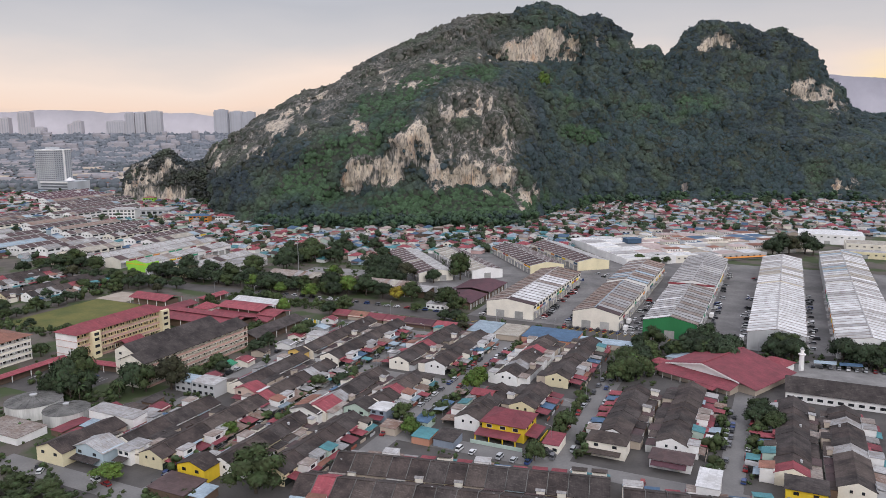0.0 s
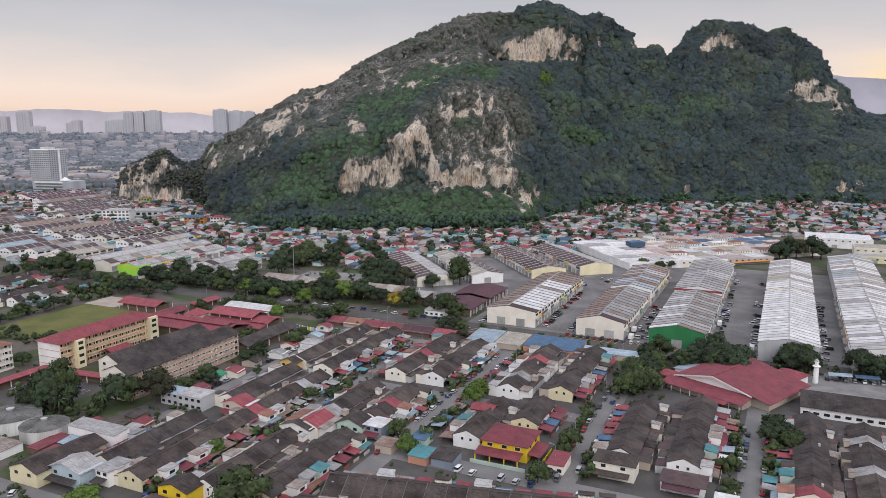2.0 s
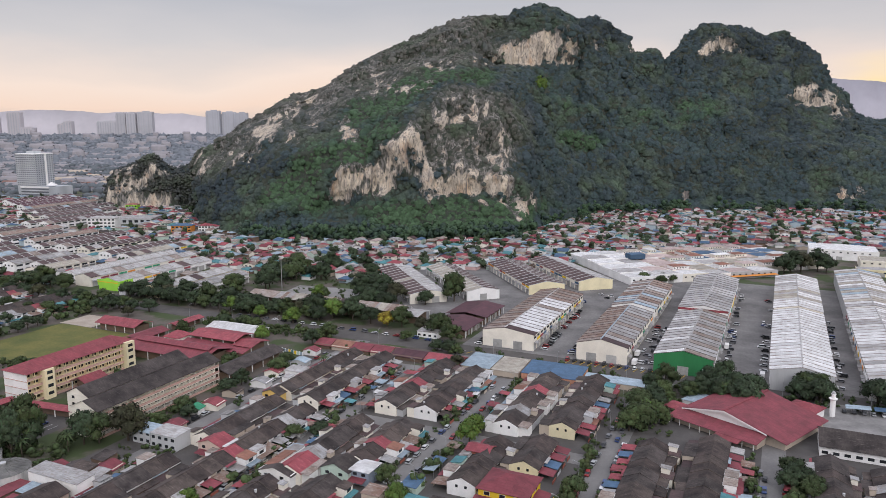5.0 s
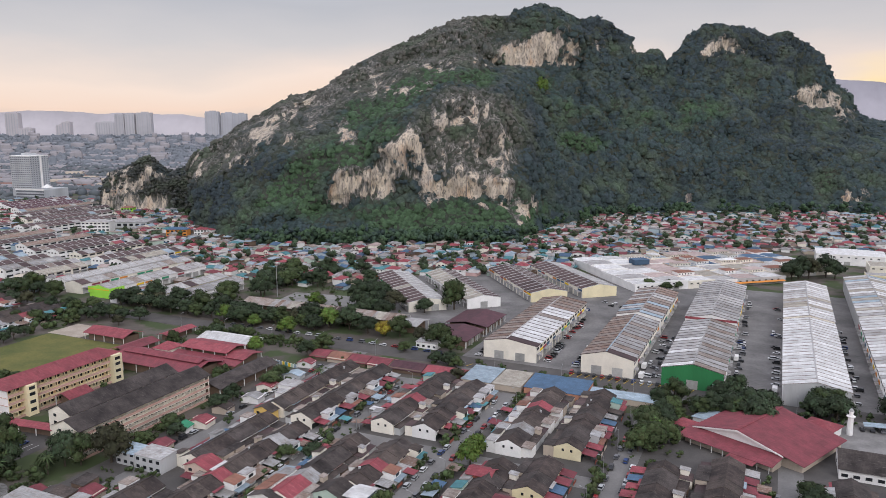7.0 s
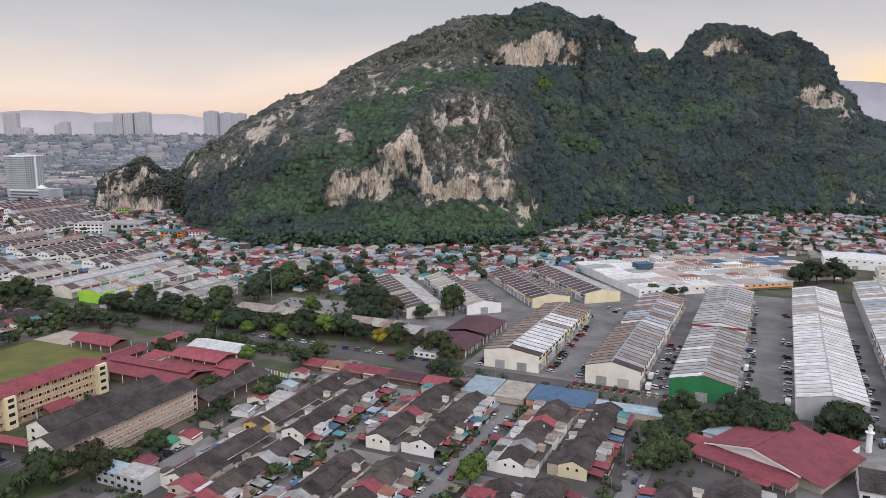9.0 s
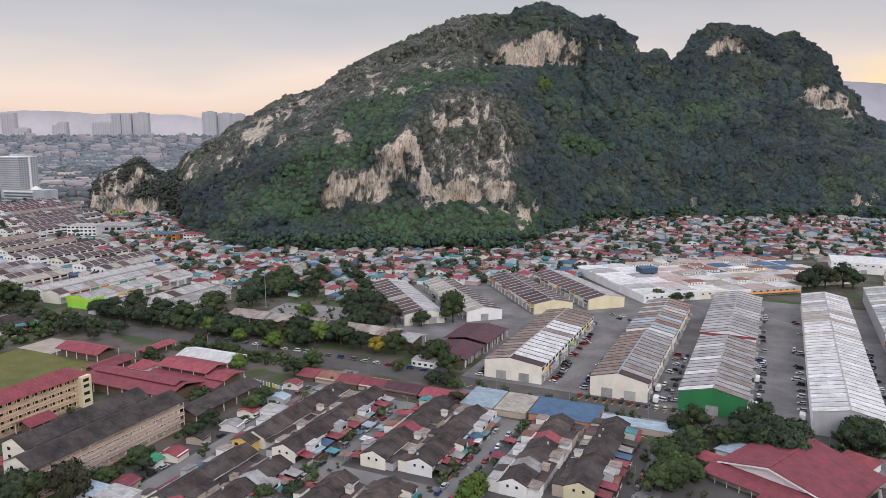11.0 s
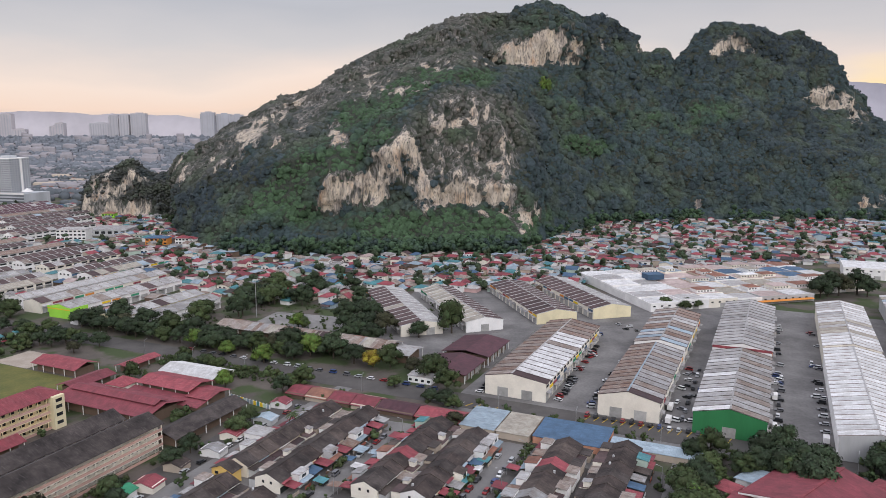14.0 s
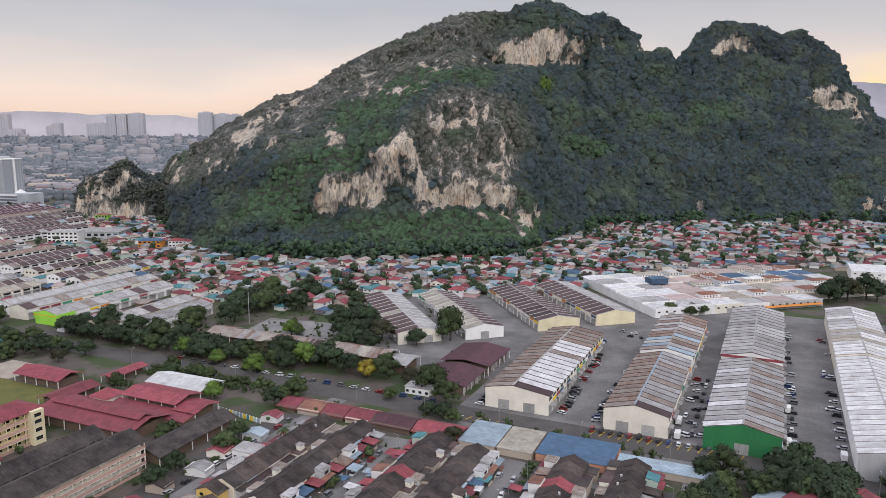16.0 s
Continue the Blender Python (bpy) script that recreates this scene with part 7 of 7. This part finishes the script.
def factory_unit(m, w, l, h, roof, wall, front, office):
    """A flat unit of the compound: walls, parapets, a low sheet roof and perhaps a small house on it."""
    t = thing("factory_unit", m, f"{wall} factory unit with low {roof} sheet roof", "factory", "factory units of the compound")
    part("wall", Geo().box(0.05, w - 0.05, 0.05, l - 0.05, 0, h), M["w " + wall], t)
    part("roof", Geo().slab(0.3, h + 0.05, w / 2, h + 0.75, 0.4, l - 0.4, 0.1).slab(w - 0.3, h + 0.05, w / 2, h + 0.75, 0.4, l - 0.4, 0.1), M["r " + roof], t)
    part("parapet", Geo().box(0.05, w - 0.05, -0.15, 0.35, h - 0.6, h + 0.8), M["w " + wall], t)
    part("parapet", Geo().box(-0.12, 0.28, 0.4, l - 0.1, h - 0.6, h + 0.6), M["w " + wall], t)
    if front:
        pane = Geo().box(0, 1.8, -0.12, 0.05, h - 2.2, h - 1.2).mesh("window", M["glass"])
        for k in range(int(w / 6)):
            part("window", pane, None, t, loc=(2 + k * 6, 0, 0))
        part("roller_shutter", Geo().box(w * 0.4, w * 0.4 + 5, -0.1, 0.05, 0, 3.4), M["shutter"], t)
    if office:
        x0, x1, y0, y1 = w * qc.uniform(0.06, 0.2), w * qc.uniform(0.55, 0.9), l * 0.2, l * qc.uniform(0.6, 0.85)
        part("roof_office", Geo().box(x0, x1, y0, y1, h, h + 3.0), M["w " + qc.choice(("white", "white", "cream"))], t)
        part("roof_office_roof", Geo().hip(x0, x1, y0, y1, h + 3.0, h + 4.0, 0.5), M["r " + qc.choice(("terracotta", "beige", "white", "rose"))], t)
        pane = Geo().box(0, 1.0, y0 - 0.08, y0, h + 1.1, h + 2.2).mesh("window", M["glass"])
        for k in range(int((x1 - x0) / 2.6)):
            part("window", pane, None, t, loc=(x0 + 0.8 + 2.6 * k, 0, 0))
    return t


COLS_A, ROWS_B = (0, 25, 47, 71, 92, 116, 138, 162, 184, 204), (0, 18, 37, 57, 77, 98, 118)
for i_ in range(9):
    for j_ in range(6):
        a_, b_ = COLS_A[i_], ROWS_B[j_]
        if a_ >= 138 and j_ == 0:
            continue
        west_ = a_ < 47
        roof_ = ("white", "pale grey", "white")[(i_ + j_) % 3] if west_ and j_ != 1 else qc.choice(("white", "rose", "rose", "beige", "white", "pale grey") if j_ < 3 else ("rose", "white", "rose", "terracotta", "light blue", "blue", "rose"))
        wall_ = "white" if west_ else "pale grey" if j_ == 0 and a_ > 80 else qc.choice(("white", "cream", "white", "beige"))
        factory_unit(cpose(a_, b_), COLS_A[i_ + 1] - a_, ROWS_B[j_ + 1] - b_, (6.2 if west_ else 5.4) + qc.uniform(-0.7, 0.7), roof_, wall_, j_ == 0, j_ > 0 and not west_ and qc.random() < 0.5)
strip_ = thing("awning", cpose(88, 0), "long orange awning along a factory wall", "awning")
part("sheet", Geo().hexa([(0, -3.0, 2.2), (48, -3.0, 2.2), (48, -0.2, 2.9), (0, -0.2, 2.9)], [(0, -3.0, 2.3), (48, -3.0, 2.3), (48, -0.2, 3.0), (0, -0.2, 3.0)]), M["w orange"], strip_)
for k in range(9):
    part("post", Geo().box(k * 5.9 + 0.1, k * 5.9 + 0.25, -2.9, -2.75, 0, 2.25), M["metal"], strip_)
tank_ = thing("roof_tank", cpose(40, 72, 6), "blue steel box on a factory roof", "tank")
part("body", Geo().box(0, 14.5, 0, 10.5, 0.3, 4.4), M["r blue"], tank_)
part("rim", Geo().box(-0.2, 14.7, -0.2, 10.7, 4.4, 4.7), M["r blue"], tank_)
# larger sheds at the eastern end
for r0_, s0_, w_, l_, roof_, wall_, h_ in ((10, 612, 44, 30, "white", "white", 9), (40, 580, 44, 22, "beige", "cream", 7.5), (36, 556, 30, 12, "pale grey", "pale yellow", 5), (70, 600, 30, 26, "purple", "pale grey", 7.5)):
    factory_unit(gpose(r0_, s0_), SC * w_, SC * l_, h_, roof_, wall_, True, False)


# ---- the village under the hill ----
V_ROOF = ["rose", "maroon", "zinc grey", "blue", "rust brown", "light blue", "red", "rusted grey", "maroon", "pale grey", "red", "dark grey", "teal", "light blue", "maroon grey", "zinc grey"]
V_WALL = ["white", "cream", "beige", "pale blue", "white", "dark wood", "white", "pale green", "cream", "pink", "white", "dark wood"]


def village_house(m, key):
    k, rich = key
    q = random.Random(500 + k)
    roof, wall = V_ROOF[k % 16], V_WALL[(k * 5) % 12]
    hip = k % 3 != 1
    w, d = q.uniform(8, 12), q.uniform(7, 10)
    two = k % 4 == 2
    form = "hipped" if hip else "gabled"
    return house(m, w, d, 5.8 if two else 3.3, q.uniform(1.8, 2.8), roof, wall, f"{wall} {'two-storey' if two else 'low'} village house with {roof} {form} roof", hip, V_ROOF[(k * 3 + 5) % 16] if k % 2 else "", rich, "village_house", "village houses")




FAR = {}


def far_house(x, y, turn):
    """A house too far off to be picked out by itself: it joins the others of its colours."""
    k = rng.randrange(64)
    w, d, h, up = rng.uniform(6.5, 14), rng.uniform(6, 11), rng.choice((2.4, 2.6, 2.8, 3.0, 4.8, 5.4)), rng.uniform(1.2, 2.2)
    m = pose(SC * x, SC * y, 0, 0, 0, turn)
    form = rng.random()
    if form < 0.42:
        roof = Geo().hip(-w / 2, w / 2, -d / 2, d / 2, h, h + up, 0.6)
    elif form < 0.82:
        roof = Geo().slab(-w / 2 - 0.5, h - 0.1, 0, h + up, -d / 2 - 0.5, d / 2 + 0.5, 0.15).slab(w / 2 + 0.5, h - 0.1, 0, h + up, -d / 2 - 0.5, d / 2 + 0.5, 0.15)
    else:
        roof = Geo().slab(-w / 2 - 0.4, h, w / 2 + 0.4, h + up * 0.5, -d / 2 - 0.4, d / 2 + 0.4, 0.15)
    wall = Geo().gable(-w / 2, w / 2, -d / 2, d / 2, 0, h, h + up - 0.2) if 0.42 <= form < 0.82 else Geo().box(-w / 2, w / 2, -d / 2, d / 2, 0, h)
    e, ew = rng.uniform(2.0, 4.5), rng.uniform(0.25, 0.48) * w
    side = rng.choice((-1, 1))
    for mat, geo in ((M["w " + V_WALL[k % 12]], wall), (M["r " + V_ROOF[k % 16]], roof),
                     (M["r " + V_ROOF[(k * 7 + 3) % 16]], Geo().hexa([(-ew, -d / 2 - e, 2.2), (ew, -d / 2 - e, 2.2), (ew, -d / 2, 2.8), (-ew, -d / 2, 2.8)], [(-ew, -d / 2 - e, 2.3), (ew, -d / 2 - e, 2.3), (ew, -d / 2, 2.9), (-ew, -d / 2, 2.9)])),
                     (M["r " + V_ROOF[(k * 5 + 9) % 16]], Geo().slab(side * w / 2, 2.7, side * (w / 2 + e), 2.2, -d * 0.3, d * 0.45, 0.12)),
                     (M["w " + V_WALL[(k + 3) % 12]], Geo().box(min(side * w / 2, side * (w / 2 + e * 0.8)), max(side * w / 2, side * (w / 2 + e * 0.8)), -d * 0.25, d * 0.4, 0, 2.2)),
                     (M["glass"], Geo().box(-w * 0.3, -w * 0.1, -d / 2 - 0.08, -d / 2, h - 2, h - 0.9).box(w * 0.1, w * 0.3, -d / 2 - 0.08, -d / 2, h - 2, h - 0.9))):
        g = FAR.setdefault(mat.name, (Geo(), mat))[0]
        n = len(g.v)
        g.v += [tuple(m @ Vector(v)) for v in geo.v]
        g.f += [tuple(i + n for i in f) for f in geo.f]


def settle_house(x, y, step):
    turn = rng.choice((0, 90, 180, -90)) - GRID + rng.gauss(0, 7)
    if y < 530 and x > -120:
        key = (rng.randrange(32), True)
        placed(STORE, ("village", key), lambda m: village_house(m, key), pose(SC * x, SC * y, 0, 0, 0, turn))
    else:
        far_house(x, y, turn)
    if rng.random() < 0.30:
        PATCH.append((SC * (x + step * 0.5), SC * (y + rng.uniform(-3, 3)), rng.uniform(3.0, 5.2)))


PATCH = []


def village(x0, x1, y0, y1, step, free):
    y = y0
    while y < y1:
        x = x0 + rng.uniform(0, step)
        while x < x1:
            px, py = x + rng.gauss(0, 1.6), y + rng.gauss(0, 1.8)
            if free(px, py) and rng.random() < 0.93:
                settle_house(px, py, step)
            x += step * rng.uniform(0.92, 1.1)
        y += step * 0.98


def rs_of(x, y):
    return CA * x - SA * y, SA * x + CA * y


def in_view(x, y):
    return -0.64 * y - 10 < x < 0.64 * y + 10


def east_free(x, y):
    r, s = rs_of(x, y)
    if not in_view(x, y) or y > hill_y(x / (y - 46)) - 14:
        return False
    a, b = compound_of(SC * x, SC * y)
    return not (-134 < r < 112 and s < 510) and not (-8 < a < 214 and -12 < b < 126) and not (r > -20 and s < 650 and r < 112)


def mid_free(x, y):
    r, s = rs_of(x, y)
    if y > hill_y(x / (y - 46)) - 17 or (x > -46 and y < 505 - 0.25 * x * (x < 0) and x < 84 and y < 528):
        return False
    a, b = compound_of(SC * x, SC * y)
    return not (-134 < r < 60 and s < 520) and not (-8 < a < 214 and -12 < b < 126) and r > -330 and not (-330 < r < -200 and s < 402)


def west_free(x, y):
    r, s = rs_of(x, y)
    if not in_view(x, y) or (y > 868 and -440 < x < -255) or (-345 < x < -280 and 700 < y < 775) or (-245 < x < -205 and 675 < y < 700):
        return False
    if x / (y - 46) > -0.335 and y > hill_y(x / (y - 46)) - 14:
        return False
    return all(not (abs(r - r_) < w_ / 2 + 5 and s_ - 6 < s < s_ + l_ + 6) for r_, s_, l_, w_, *_ in west) and s > 322 and r < -318


village(60, 560, 580, 850, 9.4, east_free)
village(-150, 130, 462, 640, 10.2, mid_free)
village(-640, -60, 440, 985, 10.4, west_free)
for g_, mat_ in FAR.values():
    tagged(new("far_village_houses", g_.mesh("far_village_houses", mat_)), "small houses of the far village below the hill", "houses", kind="stuff")
nrg_ = np.random.default_rng(33)
pt_ = np.array(PATCH)
sm_ = np.repeat(np.stack([pt_[:, 0], pt_[:, 1], pt_[:, 2] * 1.1], -1), 4, 0) + nrg_.normal(0, 1.6, (len(pt_) * 4, 3))
core_, leaves_ = forest_mesh("village_trees", sm_, np.repeat(pt_[:, 2], 4) * 0.6, M["leaf dark"], 34, 10, 1, 0.3)
tagged(new("village_trees", core_), "dark green garden trees among the village houses", "trees", kind="stuff")
tagged(new("village_trees_leaves", leaves_), "loose leaf clumps of the village trees", "trees", kind="stuff")


def undergrowth():
    """Bushes, hedges and rough growth on open ground, past counting."""
    nrg = np.random.default_rng(44)
    pts = [(x, y, r) for x, y, r in BUSHES]
    for r0, r1, s0, s1, n in ((-232, -172, 128, 146, 60), (-218, -192, 155, 168, 55), (-262, -214, 222, 238, 40), (-192, -172, 186, 300, 60), (-195, -188, 184, 210, 40), (-232, -222, 188, 226, 26), (-186, -170, 150, 178, 40), (-190, -120, 96, 122, 130), (-262, -194, 293, 302, 190), (-300, -190, 332, 440, 260),
                              (-162, -138, 352, 372, 30), (-262, -250, 180, 300, 60), (-176, -168, 130, 180, 50), (-52, -36, 236, 300, 70), (-6, 60, 298, 310, 60), (-118, -60, 299, 301, 26), (-136, -124, 120, 130, 30), (-142.4, -140.6, 130, 275, 26), (-136.4, -134.4, 135, 275, 26), (-105.6, -104, 180, 278, 22), (-96, -94, 184, 278, 24), (-58, -54.8, 184, 290, 30), (-48.4, -45, 184, 244, 22), (-15, -11.6, 180, 246, 18), (-4.4, -1, 184, 250, 20), (33, 41, 186, 250, 24), (-96, -60, 170, 174, 8), (-345, -260, 206, 210, 30)):
        for _ in range(n):
            x, y = rs_plan(nrg.uniform(r0, r1), nrg.uniform(s0, s1))
            pts.append((x * SC, y * SC, nrg.uniform(0.7, 1.9)))
    p = np.array(pts)
    reps = np.where(p[:, 2] > 1.6, 5, 2)
    q = np.repeat(p, reps, 0)
    spread = nrg.normal(0, 0.42, (len(q), 3)) * q[:, 2:3]
    c = np.stack([q[:, 0], q[:, 1], q[:, 2] * 0.75], -1) + spread
    c[:, 2] = np.maximum(c[:, 2], 0.3)
    core, leaves = forest_mesh("undergrowth", c, q[:, 2] * 0.55, M["leaf mid"], 45, 10, 1, 0.34)
    tagged(new("undergrowth", core), "green bushes, hedges and rough growth on open ground", "bushes", kind="stuff")
    tagged(new("undergrowth_leaves", leaves), "loose leaf clumps of the bushes and hedges", "bushes", kind="stuff")


undergrowth()


# ---- far town ----
def rise(y):
    """The land climbs gently towards the far hills."""
    return 64 * np.clip((np.asarray(y) - 2300) / 2150, 0, 1) ** 1.3


def tower_block(x, y, w, d, H, label, wall):
    """A distant tower from the land up to the height H."""
    z = float(rise(y)) - 2
    t = thing("apartment_tower", pose(x, y, z), label, "building", "apartment towers")
    H -= z
    part("wall", Geo().box(-w / 2, w / 2, -d / 2, d / 2, 0, H), wall, t)
    part("roof_house", Geo().box(-w * 0.2, w * 0.25, -d * 0.2, d * 0.2, H, H + 5), wall, t)
    part("wing", Geo().box(-w / 2 - 7, -w / 2, -d / 2 + 9, d / 2, 0, H - 9), wall, t)
    cols = max(3, int(w / 14))
    b = w / cols
    bay = Geo().box(b * 0.3, b * 0.7, -0.4, 0, 4, H - 6).mesh("window_bay", M["haze_glass"])
    for k in range(cols):
        part("window_bay", bay, None, t, loc=(-w / 2 + k * b, -d / 2, 0))
    return t


# haze_ and far_ colours are paled and blued: distance haze painted in
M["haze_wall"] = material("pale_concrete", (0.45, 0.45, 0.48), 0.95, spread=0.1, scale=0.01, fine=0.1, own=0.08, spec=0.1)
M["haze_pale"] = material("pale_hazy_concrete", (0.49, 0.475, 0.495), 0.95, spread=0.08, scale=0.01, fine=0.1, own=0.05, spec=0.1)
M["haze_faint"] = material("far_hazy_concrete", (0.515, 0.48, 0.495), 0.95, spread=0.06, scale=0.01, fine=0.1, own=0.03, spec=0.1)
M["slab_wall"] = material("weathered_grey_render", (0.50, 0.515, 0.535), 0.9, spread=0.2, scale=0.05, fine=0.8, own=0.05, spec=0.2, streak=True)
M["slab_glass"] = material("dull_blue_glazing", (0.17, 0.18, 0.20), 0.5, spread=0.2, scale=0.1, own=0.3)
M["haze_glass"] = material("haze_tinted_glazing", (0.44, 0.435, 0.46), 0.7, spread=0.1, scale=0.01, own=0.08, spec=0.1)
M["far_pale"] = material("far_haze_walls", (0.33, 0.31, 0.32), 0.9, tint=(0.25, 0.24, 0.25), spread=0.25, scale=0.02, fine=0.2, own=0, spec=0.1)
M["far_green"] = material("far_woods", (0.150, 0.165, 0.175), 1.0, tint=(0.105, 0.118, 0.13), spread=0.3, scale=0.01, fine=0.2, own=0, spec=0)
M["far_pale_roof"] = material("far_haze_roofs", (0.27, 0.275, 0.30), 0.95, tint=(0.19, 0.20, 0.222), spread=0.2, scale=0.02, fine=0.2, own=0, spec=0.1)
M["far_pale_green"] = material("far_haze_woods", (0.190, 0.205, 0.225), 1.0, tint=(0.150, 0.165, 0.185), spread=0.2, scale=0.01, fine=0.2, own=0, spec=0)
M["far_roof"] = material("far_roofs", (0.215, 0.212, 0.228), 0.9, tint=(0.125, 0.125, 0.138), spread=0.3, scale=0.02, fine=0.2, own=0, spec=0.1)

def slab_tower(m, side, H):
    """A square tower that shows one blank ribbed face and one with rows of windows."""
    t = thing("white_tower", m, "tall grey white tower block with rows of windows", "building")
    h = side / 2
    part("wall", Geo().box(-h, h, -h, h, 0, H), M["slab_wall"], t)
    part("parapet", Geo().box(-h - 0.4, h + 0.4, -h - 0.4, h + 0.4, H, H + 1.2), M["w white"], t)
    part("roof_house", Geo().box(-h * 0.5, h * 0.3, -h * 0.3, h * 0.5, H + 1.2, H + 5), M["slab_wall"], t)
    up = (H - 20) / 15
    pane = Geo().box(h, h + 0.15, -1.1, 1.1, up * 0.3, up * 0.78).mesh("window", M["slab_glass"])
    rib = Geo().box(-0.35, 0.35, -h - 0.35, -h, 20, H - 1).mesh("rib", M["w pale grey"])
    band = Geo().box(-h + 0.5, h - 0.5, -h - 0.14, -h, up * 0.35, up * 0.7).mesh("window_band", M["slab_glass"])
    for f in range(15):
        part("window_band", band, None, t, loc=(0, 0, 20 + up * f))
        for k in range(8):
            if k != 4:
                part("window", pane, None, t, loc=(0, -h + side * (k + 0.5) / 8, 20 + up * f))
    for k in range(11):
        part("rib", rib, None, t, loc=(-h + side * k / 10, 0, 0))
    part("pier", Geo().box(h, h + 0.9, h * 0.04, h * 0.22, 20, H), M["w white"], t)


slab_tower(pose(-708, 1354, 0, 0, 0, -16), 41, 75)
podium = thing("podium", pose(-682, 1352, 0, 0, 0, -16), "white podium with parapet below the tower block", "building")
part("wall", Geo().box(-36, 24, -30, 24, 0, 19), M["slab_wall"], podium)
for k in range(3):
    part("window_band", Geo().box(-35, 23, -30.3, -30, 4.5 + 5 * k, 7 + 5 * k), M["slab_glass"], podium)
part("parapet", Geo().box(-36.5, 24.5, -30.6, -30.2, 17.6, 20.4), M["w white"], podium)
canopy_ = thing("tent_canopy", pose(-672, 1336, 19), "white pointed canopy on the podium roof", "canopy")
part("canopy", Geo().hip(-7, 7, -7, 7, 2.5, 8.5, 0), M["w white"], canopy_)
for x_ in (-6, 6):
    part("post", Geo().box(x_ - 0.2, x_ + 0.2, -6, -5.6, 0, 2.6), M["metal"], canopy_)
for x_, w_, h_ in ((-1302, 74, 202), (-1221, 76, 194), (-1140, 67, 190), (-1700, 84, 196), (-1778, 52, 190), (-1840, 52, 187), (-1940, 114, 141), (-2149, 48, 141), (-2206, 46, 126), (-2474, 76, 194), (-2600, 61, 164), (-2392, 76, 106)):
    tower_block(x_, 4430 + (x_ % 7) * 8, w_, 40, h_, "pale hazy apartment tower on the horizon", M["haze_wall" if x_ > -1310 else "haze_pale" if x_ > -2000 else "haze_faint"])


def far_town():
    """Roofs and walls of the town beyond the hill, too small to tell apart."""
    nrg = np.random.default_rng(12)
    yy, xx = np.meshgrid(np.linspace(2250, 4600, 40), np.linspace(-0.80, -0.16, 20), indexing="ij")
    land = np.stack([xx * yy, yy, rise(yy) - 1.2], -1)
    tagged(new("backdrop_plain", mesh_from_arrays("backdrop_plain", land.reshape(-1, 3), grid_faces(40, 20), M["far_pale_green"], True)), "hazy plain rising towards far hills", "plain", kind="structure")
    # past 2300 m the paler set paints in thicker haze
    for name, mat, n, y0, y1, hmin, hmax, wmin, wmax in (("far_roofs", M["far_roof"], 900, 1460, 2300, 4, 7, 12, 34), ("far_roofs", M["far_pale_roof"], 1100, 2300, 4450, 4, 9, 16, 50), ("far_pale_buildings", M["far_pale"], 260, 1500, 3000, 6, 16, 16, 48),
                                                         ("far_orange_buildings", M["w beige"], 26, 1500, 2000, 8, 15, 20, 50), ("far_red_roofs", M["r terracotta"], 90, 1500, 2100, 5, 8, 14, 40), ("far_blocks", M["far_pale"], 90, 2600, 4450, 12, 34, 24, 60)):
        y = y0 + (y1 - y0) * nrg.random(n) ** 1.3
        x = nrg.uniform(-0.66, -0.20, n) * y
        w, d, h = nrg.uniform(wmin, wmax, n), nrg.uniform(10, 22, n), nrg.uniform(hmin, hmax, n)
        c = np.array([[-1, -1, 0], [1, -1, 0], [1, 1, 0], [-1, 1, 0], [-1, -1, 0.8], [1, -1, 0.8], [1, 1, 0.8], [-1, 1, 0.8], [-1, 0, 1], [1, 0, 1]])
        v = c[None] * np.stack([w / 2, d / 2, h], -1)[:, None] + np.stack([x, y, rise(y) - 1], -1)[:, None]
        q = np.array([[0, 1, 5, 4], [4, 5, 9, 8], [6, 7, 8, 9], [1, 2, 6, 5], [3, 0, 4, 7], [2, 3, 7, 6]])
        f = (q[None] + (np.arange(n) * 10)[:, None, None]).reshape(-1, 4)
        tagged(new(name, mesh_from_arrays(name, v.reshape(-1, 3), f, mat)), "hazy roofs of the distant town", "town", kind="stuff")
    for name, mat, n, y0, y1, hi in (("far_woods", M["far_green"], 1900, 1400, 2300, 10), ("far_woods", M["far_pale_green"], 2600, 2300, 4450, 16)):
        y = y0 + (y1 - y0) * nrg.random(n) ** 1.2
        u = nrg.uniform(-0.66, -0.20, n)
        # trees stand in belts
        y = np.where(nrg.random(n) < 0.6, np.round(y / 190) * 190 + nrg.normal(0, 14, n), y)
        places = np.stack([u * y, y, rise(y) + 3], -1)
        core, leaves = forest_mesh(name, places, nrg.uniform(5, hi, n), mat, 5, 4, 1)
        tagged(new(name, core), "hazy belts of trees in the distant town", "forest", kind="stuff")


far_town()
